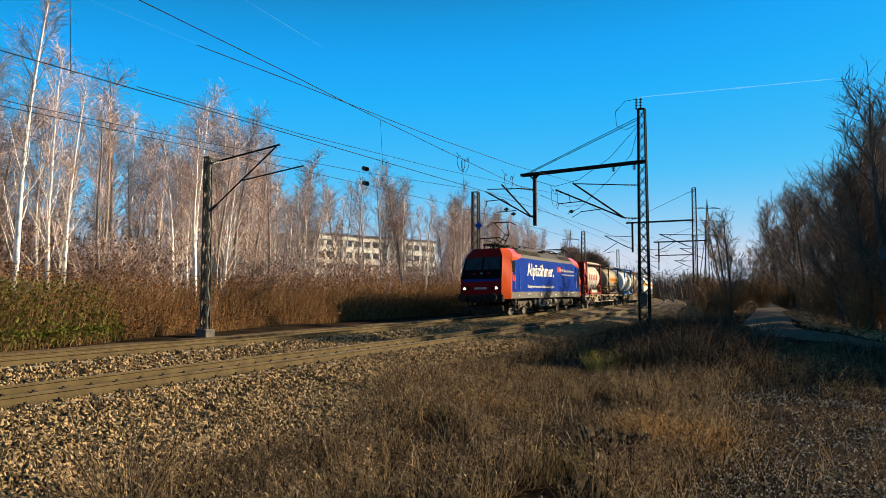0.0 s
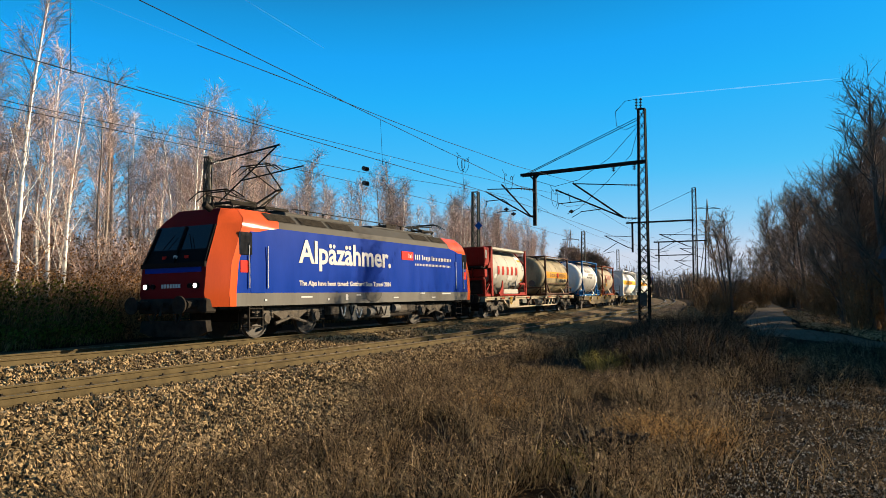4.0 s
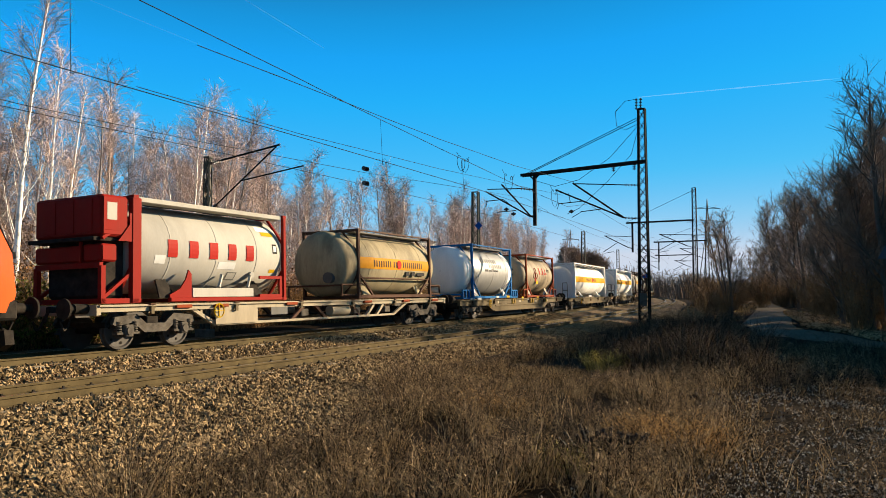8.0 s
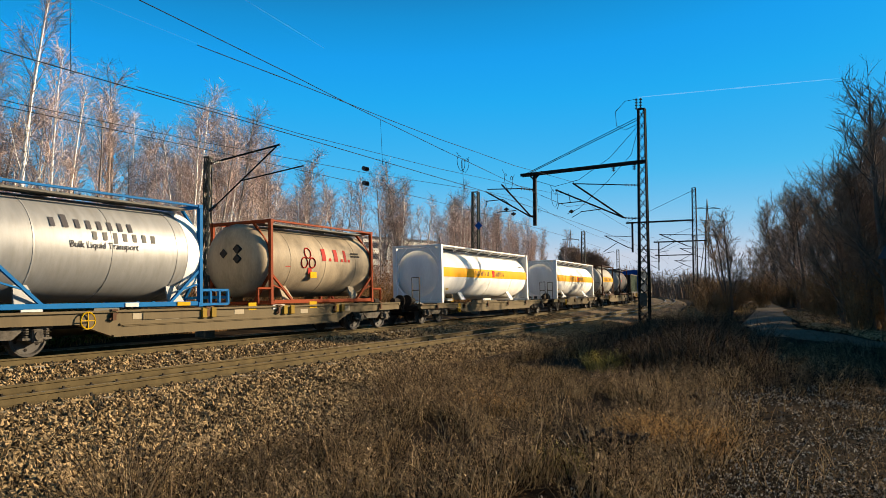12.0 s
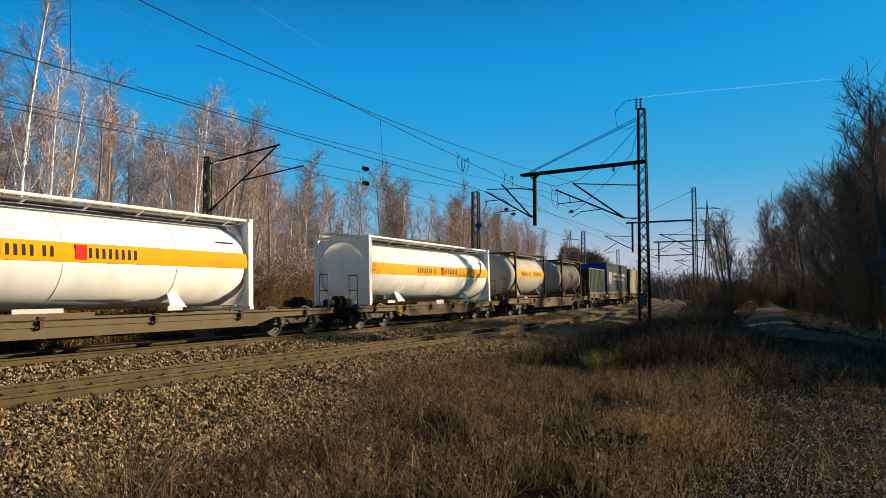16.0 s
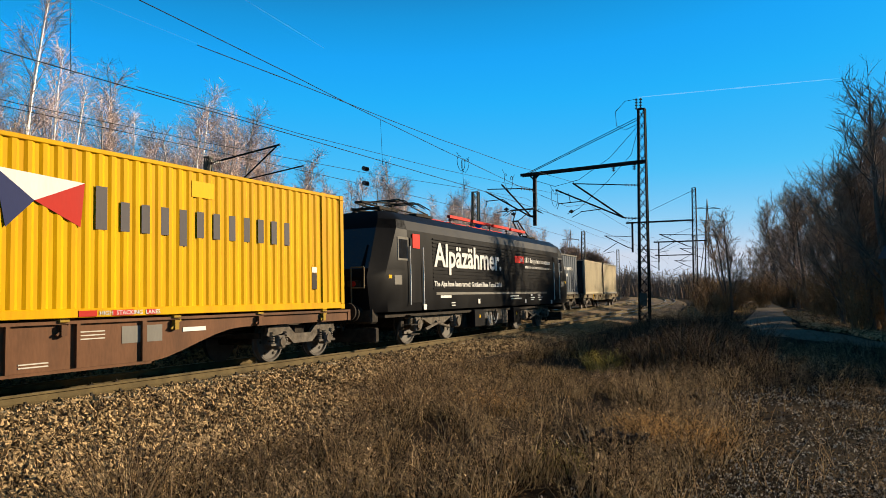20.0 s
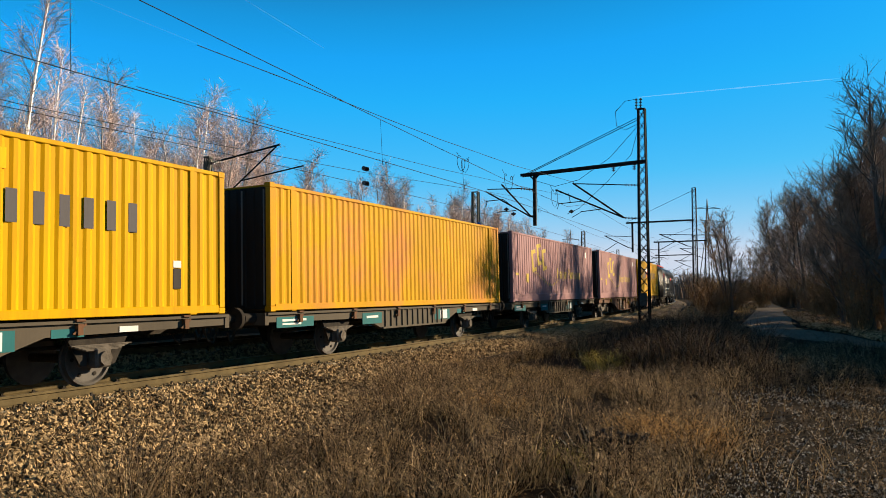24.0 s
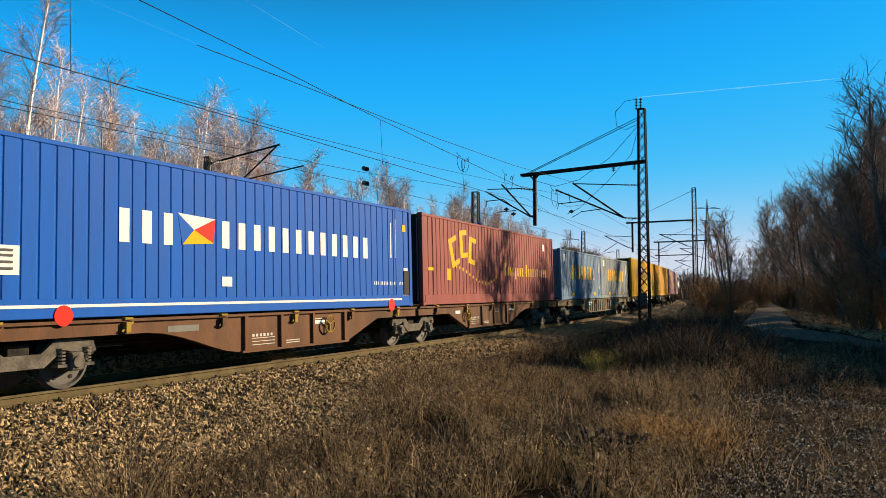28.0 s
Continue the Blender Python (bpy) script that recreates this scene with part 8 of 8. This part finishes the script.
part("orange_plate", box(B(), 1.14, 1.16, -0.9, -0.55, 0.86, 1.06), M_STRIPE, rm, "small orange plate")
side_marks(rm, 1.13, [(-1.0, -0.8, 1.0, 1.2), (-2.2, -1.9, 1.2, 1.27)], M_TEXTRED)
side_marks(rm, 1.13, [(1.6, 2.2, 1.64, 1.7), (1.6, 2.1, 1.74, 1.8)], M_TEXTDARK)
bm = B()
for sx in (1.18, -1.18):
    for sy in (-1, 1):
        tube(bm, (sx, sy * 3.0, 0.5), (sx, sy * 3.6, 0.5), 0.04, seg=6)
        tube(bm, (sx, sy * 3.6, 0.05), (sx, sy * 3.6, 0.5), 0.04, seg=6)
part("end_cradle", bm, M_ORFRAME, rm)
add_far(rm, 93.68, 1.0)


def white_tank(Lf, label):
    e = frame_tank(Lf, 2.67, 2.5, Lf - 0.16, 1.22, M_TANWHITE, M_TANWHITE, label, zc=1.34, dome=0.3, post=0.2, rails=False, stripe=(1.2, 1.64, -Lf / 2 + 0.15, Lf / 2 - 0.15, M_STRIPE), braces=False)
    shell_name(e, 1.22, 1.34, -2.14, 1.30, "TTTTTTTT_TT____TTTTTTTTTT", 4.2, 0.24, M_TEXTDARK, "dark lettering shapes on the stripe")
    for sy in (-1, 1):
        bm = B()
        n = 28
        inner = [bm.verts.new((1.08 * math.cos(2 * math.pi * k / n), sy * (Lf / 2 - 0.05), 1.34 + 1.08 * math.sin(2 * math.pi * k / n))) for k in range(n)]
        outer = []
        for k in range(n):
            c, s = math.cos(2 * math.pi * k / n), math.sin(2 * math.pi * k / n)
            q = 1.2 / max(abs(c), abs(s))
            outer.append(bm.verts.new((c * q, sy * (Lf / 2 - 0.05), 1.34 + s * q)))
        for k in range(n):
            bm.faces.new((inner[k], inner[(k + 1) % n], outer[(k + 1) % n], outer[k]))
        part("end_plate", bm, M_TANWHITE, e)
        bm = B()
        vs = [bm.verts.new(p) for p in ((-0.16, sy * (Lf / 2 - 0.12), 1.30), (0.16, sy * (Lf / 2 - 0.12), 1.30), (0, sy * (Lf / 2 - 0.12), 1.62))]
        bm.faces.new(vs)
        part("warning_triangle", bm, M_TEXTDARK, e)
    bm = B()
    tube(bm, (1.15, -Lf / 2 + 0.2, 2.62), (1.15, Lf / 2 - 0.2, 2.62), 0.045, seg=8)
    for k in range(8):
        y = -Lf / 2 + 0.8 + k * (Lf - 1.6) / 7
        tube(bm, (0.8, y, 2.46), (1.15, y, 2.62), 0.03, seg=6)
    part("roof_rail", bm, M_TANWHITE, e)
    part("emblem", box(B(), 1.2, 1.235, 0.26, 0.58, 1.26, 1.6, 0.01), M_SIGNRED, e, "red emblem on the stripe")
    part("valve", tube(B(), (0.9, -Lf / 2 + 1.2, 0.3), (1.22, -Lf / 2 + 1.2, 0.3), 0.09, seg=12), M_WAGON, e, "dull brass valve")
    side_marks(e, 1.2, [(-Lf / 2 + 0.5, -Lf / 2 + 0.8, 0.6, 0.66)], M_BRIGHTYEL)
    side_marks(e, 1.1, [(Lf / 2 - 1.4, Lf / 2 - 0.7, 1.9, 1.94), (Lf / 2 - 1.4, Lf / 2 - 0.7, 1.8, 1.84)], M_TEXTDARK)
    return e


WC = container_wagon(-9.4, 9.4, (-7.6, 7.6), M_WAGON, deck=0.88, depth=0.34, belly=(-4.6, 5.4, 0.42), ribs=False, store=WHEELS_FAR, rails=True, label="khaki container wagon with a white tank and a bare end", panels=[(-6.6, -6.0, 0.96, 1.06, M_WHITE), (-2.2, -1.0, 0.82, 1.04, M_WHITE), (-6.2, -5.9, 0.9, 1.08, M_BRIGHTYEL), (2.0, 2.5, 0.92, 1.04, M_WHITE)])
add_far(WC, 109.9)
add_far(white_tank(12.5, "long white tank container with an orange stripe"), 108.9, 0.88)
WD = container_wagon(-7.2, 7.2, (-5.6, 5.6), M_WAGON, deck=0.88, depth=0.34, belly=(-3.4, 3.4, 0.42), ribs=False, store=WHEELS_FAR, rails=True, label="khaki container wagon under a white tank", panels=[(-5.0, -4.4, 0.94, 1.06, M_WHITE), (-0.6, 0.2, 0.84, 1.02, M_WHITE), (3.0, 3.5, 0.92, 1.04, M_WHITE)])
add_far(WD, 128.1)
add_far(white_tank(12.35, "long white tank container with an orange stripe and bare side rails"), 127.82, 0.88)
WE = container_wagon(-9.9, 9.9, (-7.6, 7.6), M_WAGON, deck=1.0, belly=(-4.6, 4.8, 0.4), ribs=False, store=WHEELS_FAR, rails=True, label="khaki container wagon with two dull tanks", panels=[(-6.9, -6.4, 0.98, 1.06, M_WHITE), (1.3, 1.9, 0.86, 1.0, M_WHITE)])
add_far(WE, 146.7)
t8 = frame_tank(6.0, 2.7, 2.5, 7.6, 1.2, M_CREAM, M_BROWNFRAME, "cream tank container with an orange stripe in a dark frame", zc=1.36, dome=0.5, stripe=(1.24, 1.66, -2.86, 2.86, M_STRIPE), offset=-0.15)
shell_name(t8, 1.2, 1.36, -1.9, 1.33, "TTTTTTTT_TT____TTTTTTTTTT", 4.1, 0.24, M_TEXTDARK)
add_far(t8, 141.3, 1.0)
t9 = frame_tank(6.06, 2.65, 2.44, 7.2, 1.16, M_SOOT, M_BROWNFRAME, "sooty dark tank container with cream end caps in a dark frame", zc=1.36, dome=0.5, offset=-0.1, cap=M_CREAM)
shell_name(t9, 1.16, 1.36, -0.9, 1.4, "xxxx", 1.5, 0.5, M_TEXTGREY)
side_marks(t9, 1.15, [(-1.4, -1.1, 1.3, 1.5)], M_SIGNRED)
add_far(t9, 151.8, 1.0)


def swap_body(L, H, mat, label, ends=None):
    e = thing("swap_body", label, "swap body")
    part("body", box(B(), -1.2, 1.2, -L / 2 + 0.03, L / 2 - 0.03, 0.1, H - 0.06, 0.02), mat, e)
    for sx in (-1, 1):
        part("bottom_rail", box(B(), sx * 1.14, sx * 1.26, -L / 2, L / 2, 0.0, 0.16, 0.01), M_SKIRT, e)
        part("top_rail", box(B(), sx * 1.12, sx * 1.26, -L / 2, L / 2, H - 0.1, H, 0.01), M_SKIRT, e)
        n = max(3, round(L / 0.6))
        for k in range(n + 1):
            y = -L / 2 + 0.06 + (L - 0.12) * k / n
            part("strap", box(B(), sx * 1.2, sx * 1.222, y - 0.025, y + 0.025, 0.16, H - 0.1), M_SKIRT if k in (0, n) else mat, e)
    for sy in (-1, 1):
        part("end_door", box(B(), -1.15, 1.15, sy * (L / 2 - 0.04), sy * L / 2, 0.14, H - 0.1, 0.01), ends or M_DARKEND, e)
    return e


WF = container_wagon(-11.2, 11.2, (-9.4, 9.2), M_WAGON, belly=(-6.4, 6.4, 0.66), store=WHEELS_FAR, rails=True, label="khaki wagon with a green and a navy swap body", panels=[(-3, -2, 0.9, 1.05, M_WHITE)])
add_far(WF, 168.6)
add_far(swap_body(7.15, 2.15, M_GREENC, "dark green swap body"), 161.3, DECK)
nv = swap_body(13.6, 2.9, M_SLATE, "slate curtain-sided swap body with a blue end", M_CBLUE)
name_bars(nv, 1.222, -5.6, 0.9, "TTT", 1.9, 1.1, M_WHITE, "white lettering shapes")
name_bars(nv, 1.222, -3.0, 1.75, "T" * 24, 8.4, 0.24, M_WHITE)
name_bars(nv, 1.222, -3.0, 1.3, "T" * 20, 7.0, 0.2, M_WHITE)
add_far(nv, 172.75, DECK)
WG = container_wagon(-8.4, 8.4, (-6.6, 6.6), M_WAGON, belly=(-4.4, 4.4, 0.66), store=WHEELS_FAR, label="khaki wagon with tan curtain-sided bodies")
add_far(WG, 190.0)
add_far(box_container(7.4, 2.75, 2.5, M_TAN, "tan corrugated container with a dark end", end_mat=M_DARKEND), 186.0, DECK)
add_far(swap_body(7.4, 2.75, M_TAN, "tan curtain-sided swap body"), 194.2, DECK)

# ---- container train on the near track, black locomotive ahead ----
add_near(black_locomotive(), -257.5)


def yellow_container(label):
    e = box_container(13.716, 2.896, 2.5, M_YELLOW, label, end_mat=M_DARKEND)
    name_bars(e, 1.233, -4.59, 1.45, "TTT", 2.25, 0.8, M_TEXTGREY, "dark grey lettering shapes")
    flag(e, -2.34, 1.42, 1.55, 0.9, dark=M_DKBLUE, red=M_TEXTRED)
    name_bars(e, 1.233, -0.68, 1.5, "Txxxyxxxxxxx", 5.5, 0.74, M_TEXTGREY, "dark grey lettering shapes")
    side_marks(e, 1.235, [(5.49, 5.68, 0.5, 0.88)], M_TEXTDARK)
    side_marks(e, 1.235, [(5.49, 5.68, 0.9, 1.03)], M_WHITE)
    side_marks(e, 1.252, [(-0.9, -0.55, 0.035, 0.135), (-0.25, 0.2, 0.035, 0.135), (0.5, 0.72, 0.035, 0.135)], M_TEXTRED)
    letters("HIGH  STACKING  LANES", 0.075, M_WHITE, "stacking_notice", e, at_side(1.258, -0.5, 0.05), "white and red stacking notice", width=1.3)
    side_marks(e, 1.235, [(1.6, 2.2, 2.3, 2.62)], M_STRIPE)
    return e


def flag(e, y, z, w=1.35, h=1.15, flip=False, dark=M_CBLUE, red=M_SIGNRED):
    """Swallow-tailed pennant in white, blue and red."""
    c = (y + w * 0.42, z + h * 0.5)
    tri = [([(y, z + h), (y + w, z + h * 0.92), c], M_WHITE), ([(y, z + h), c, (y + 0.12 * w, z)], dark), ([(y + w, z + h * 0.92), (y + w * 0.95, z + 0.1 * h), c], red)]
    if flip:
        tri.append(([c, (y + w * 0.95, z + 0.1 * h), (y + 0.12 * w, z)], M_TEXTYEL))
    for pts, m in tri:
        bm = B()
        vs = [bm.verts.new((1.237, a, b)) for a, b in pts]
        vs2 = [bm.verts.new((1.231, a, b)) for a, b in pts]
        bm.faces.new(vs), bm.faces.new(vs2)
        for i in range(3):
            bm.faces.new((vs[i], vs[(i + 1) % 3], vs2[(i + 1) % 3], vs2[i]))
        part("pennant", bm, m, e)


def maroon_container(label, mat, faded):
    ink = M_TEXTPALE if faded else M_TEXTYEL
    e = box_container(13.716, 2.896, 2.5, mat, label, end_mat=M_DARKEND, grooves=True, pitch=0.3, deep=0.014)
    for y, z in ((-4.75, 1.4), (-3.95, 1.7), (-3.2, 1.5)):
        yy, tilt = y + (0.5 if faded else 0.0), (0.34 - 0.3 * (y + 4.75)) if not faded else 0.15
        bm = B()
        for p0, p1, q0, q1 in ((0.0, 0.24, 0.0, 0.95), (0.24, 0.62, 0.78, 0.95), (0.24, 0.62, 0.0, 0.17)):
            bm.faces.new([bm.verts.new((1.236, yy + p - tilt * (q - 0.45), z - 0.1 + q + tilt * (p - 0.3))) for p, q in ((p0, q0), (p1, q0), (p1, q1), (p0, q1))])
        part("name_marking", bm, ink, e, "large tilted yellow lettering shape", kind="stuff")
    bm = B()
    for k in range(14):
        y = -4.3 + k * 0.29 + (0.3 if faded else 0.0)
        z = 1.01 + 0.28 * math.sin(1.4 - k / 13 * 4.3)
        for j in range(5):
            a = j * 2 * math.pi / 5 + math.pi / 2
            vs = [bm.verts.new((1.236, y + 0.09 * math.cos(a), z + 0.09 * math.sin(a))), bm.verts.new((1.236, y + 0.04 * math.cos(a + 0.63), z + 0.04 * math.sin(a + 0.63))), bm.verts.new((1.236, y, z)), bm.verts.new((1.236, y + 0.04 * math.cos(a - 0.63), z + 0.04 * math.sin(a - 0.63)))]
            bm.faces.new(vs)
    part("star_marking", bm, ink, e, "wave of small yellow stars", kind="stuff")
    name_bars(e, 1.233, 0.29 if not faded else -0.38, 1.05, "Txxxyxxx_Txxxxxxxxx", 5.5 if not faded else 4.5, 0.5, ink, "yellow lettering shapes")
    side_marks(e, 1.235, [(-5.06, -4.75, 0.81, 1.19), (-6.45, -6.0, 1.1, 1.2)], ink)
    side_marks(e, 1.235, [(5.3, 5.55, 2.25, 2.55)], M_WHITE)
    return e


WAGON_A = [
    container_wagon(-7.1, 7.1, (5.35,), M_WAGONRED, belly=(-3.4, 0.6, 0.33), swoop=-1, store=WHEELS_NEAR, label="oxide-brown articulated wagon half under a yellow container", skip_buffers=(-1,), panels=[(-3.6, -2.9, 0.72, 0.98, M_WHITE), (0.0, 0.9, 0.7, 1.0, M_SKIRT), (1.4, 2.0, 0.84, 0.92, M_WHITE)]),
    container_wagon(-7.1, 7.1, (-5.35, 7.25), M_WAGONRED, belly=(-0.6, 3.4, 0.33), swoop=1, store=WHEELS_NEAR, label="oxide-brown articulated wagon half under a faded maroon container", skip_buffers=(1,), panels=[(-0.6, 0.3, 0.72, 0.98, M_SKIRT), (3.0, 3.6, 0.84, 0.94, M_WHITE)]),
]
add_near(WAGON_A[0], -274.75)
add_near(WAGON_A[1], -289.3)
add_near(yellow_container("yellow corrugated container with grey lettering and a pennant"), -274.75, DECK)
add_near(maroon_container("faded maroon corrugated container with pale yellow lettering", M_PINK, True), -289.3, DECK)


def two_axle(label):
    return container_wagon(-6.95, 6.95, (), M_WAGONDARK, depth=0.36, belly=(-2.0, 2.0, 0.58), store=WHEELS_NEAR, axles=(-4.0, 4.0), label=label, panels=[(-6.6, -5.2, 0.78, 1.02, M_TEAL), (-3.0, -2.0, 0.72, 1.02, M_TEAL), (1.3, 2.4, 0.7, 1.02, M_TEAL), (1.7, 2.2, 0.72, 1.0, M_WHITE), (3.0, 3.6, 0.86, 1.0, M_TEAL), (-6.4, -5.5, 0.92, 0.97, M_WHITE), (-6.4, -5.7, 0.84, 0.88, M_WHITE), (-2.8, -2.2, 0.88, 0.94, M_WHITE), (4.3, 4.7, 0.9, 1.0, M_WHITE)])


add_near(two_axle("two-axle khaki and teal container wagon"), -304.9)
add_near(maroon_container("faded maroon corrugated container with worn lettering", M_PINK, True), -304.9, DECK)
add_near(two_axle("two-axle khaki and teal container wagon under a patched container"), -320.1)
fy = box_container(13.716, 2.896, 2.5, M_YELLOWOLD, "faded yellow corrugated container with salmon patches", end_mat=M_DARKEND)
add_near(fy, -320.1, DECK)
add_near(two_axle("two-axle khaki and teal container wagon under a yellow container"), -335.2)
add_near(yellow_container("yellow corrugated container with dark end and pennant"), -335.2, DECK)

WH = container_wagon(-9.9, 9.9, (-7.6, 7.6), M_WAGON, belly=(-4.4, 4.6, 0.42), store=WHEELS_NEAR, label="khaki and teal bogie wagon with two grey-blue containers", panels=[(-4.0, -2.4, 0.68, 1.04, M_TEAL), (-0.6, 0.4, 0.62, 0.98, M_TEAL), (0.6, 1.2, 0.62, 1.02, M_WAGONRED), (3.6, 4.2, 0.7, 1.04, M_TEAL), (4.4, 5.6, 0.72, 1.04, M_TEAL), (2.55, 3.15, 0.64, 1.0, M_WHITE), (-3.7, -2.7, 0.92, 0.99, M_WHITE), (-3.7, -2.9, 0.82, 0.88, M_WHITE), (-2.2, -0.8, 0.62, 0.95, M_WAGONRED), (4.5, 4.9, 0.78, 0.9, M_WHITE)])
add_near(WH, -352.75)
for mid, coat, lab in ((-348.25, M_GREYBLUE, "streaky grey corrugated container with yellow block lettering"), (-357.4, M_STEELBLUE, "weathered blue corrugated container with large yellow block lettering")):
    c = box_container(9.125, 2.55, 2.5, coat, lab, pitch=0.34, deep=0.03)
    name_bars(c, 1.233, -2.62, 1.06, "TTTTTTTT", 5.6, 0.72, M_TEXTYEL, "yellow lettering shapes")
    side_marks(c, 1.235, [(-2.46, -1.93, 0.19, 0.36), (2.38, 2.9, 0.19, 0.36), (4.1, 4.18, 1.7, 2.2)], M_TEXTYEL)
    side_marks(c, 1.235, [(-4.0, -3.6, 1.95, 2.3), (3.75, 3.85, 1.5, 2.3)], M_WHITE)
    bm = B()
    vs = [bm.verts.new((1.236, a, b)) for a, b in ((3.7, 0.55), (4.1, 0.55), (3.9, 0.85))]
    bm.faces.new(vs)
    part("warning_triangle", bm, M_TEXTYEL, c)
    add_near(c, mid, DECK)
WAGON_B = [
    container_wagon(-7.1, 7.1, (5.35,), M_WAGONRED, belly=(-3.4, 0.6, 0.33), swoop=-1, store=WHEELS_NEAR, label="oxide-brown articulated wagon half under a red-brown container", skip_buffers=(-1,), panels=[(-4.4, -4.0, 0.84, 0.94, M_WHITE), (0.8, 1.4, 0.84, 0.9, M_WHITE)]),
    container_wagon(-7.1, 7.1, (-5.35, 7.25), M_WAGONRED, belly=(-0.6, 3.4, 0.33), swoop=1, store=WHEELS_NEAR, label="oxide-brown articulated wagon half under a blue container", skip_buffers=(1,), panels=[(-2.6, -1.8, 0.84, 0.96, M_SKIRT), (2.0, 2.4, 0.84, 0.9, M_WHITE)]),
]
add_near(WAGON_B[0], -370.15)
add_near(WAGON_B[1], -384.5)
add_near(maroon_container("red-brown corrugated container with yellow lettering and stars", M_MAROON, False), -370.15, DECK)
bl = box_container(13.716, 2.896, 2.5, M_CBLUE, "bright blue corrugated container with white lettering and pennant", grooves=True, pitch=0.3, deep=0.014)
name_bars(bl, 1.233, -3.82, 1.32, "TTT", 1.5, 0.6, M_WHITE, "white lettering shapes")
flag(bl, -2.38, 1.35, 1.0, 0.6, True)
name_bars(bl, 1.233, -1.28, 1.33, "TTTTTTTTTTTT", 5.85, 0.56, M_WHITE, "white lettering shapes")
part("white_line", box(B(), 1.25, 1.256, -6.6, 6.2, 0.19, 0.24), M_WHITE, bl)
side_marks(bl, 1.235, [(-6.0, -5.55, 0.7, 1.15), (-1.2, -0.9, 0.55, 0.75), (5.9, 5.98, 1.4, 2.55), (5.6, 5.66, 1.4, 2.4), (6.35, 6.6, 1.05, 1.12)], M_WHITE)
name_bars(bl, 1.233, 4.7, 0.62, "xxx_xxxxx_xx_xxxxxxxxx", 1.9, 0.14, M_WHITE)
side_marks(bl, 1.235, [(6.3, 6.6, 0.2, 0.34), (6.3, 6.5, 2.2, 2.4)], M_TEXTYEL)
side_marks(bl, 1.246, [(6.35, 6.65, 0.35, 1.05)], M_DARKEND)
for y in (-4.8, 5.6):
    part("hook_marker", tube(B(), (1.235, y, 0.06), (1.262, y, 0.06), 0.17, seg=20), M_SIGNRED, bl, "red half-round marker at the bottom rail")
for z in (0.78, 0.88, 0.98, 1.06):
    side_marks(bl, 1.249, [(-5.92, -5.66, z, z + 0.035)], M_TEXTGREY)
add_near(bl, -384.5, DECK)


# ---- motion ----
TIMES = [0.7 * k for k in range(41)]


def roll(stored, s_of, which):
    """Turns the wheelsets; those at one place and of one size share their keys."""
    keyed = {}
    for ob, y, r in stored:
        k = (round(y, 2), r)
        if k in keyed:
            ob.rotation_mode = "QUATERNION"
            ob.animation_data_create()
            ob.animation_data.action = keyed[k].animation_data.action
            ob.animation_data.action_slot = keyed[k].animation_data.action_slot
            continue
        step = 0.1 if which == 1 else 1 / 15
        n = round(28 / step)
        walk(ob, [(i * step, Matrix.Translation((0, y, r)) @ Matrix.Rotation((s_of(0, i * step) - s_of(0, 0)) / -r, 4, "X")) for i in range(n + 1)])
        keyed[k] = ob


def motions():
    for trains, s_of, which in ((FAR, s_far, 1), (NEAR, s_near, 2)):
        for ob, a, up in trains:
            walk(ob, [(t, on_track(which, s_of(a, t)) @ Matrix.Translation((0, 0, up))) for t in TIMES])
    roll(WHEELS_FAR, s_far, 1)
    roll([w for w in WHEELS_NEAR if w[2] > 0.5], s_near, 2)


motions()
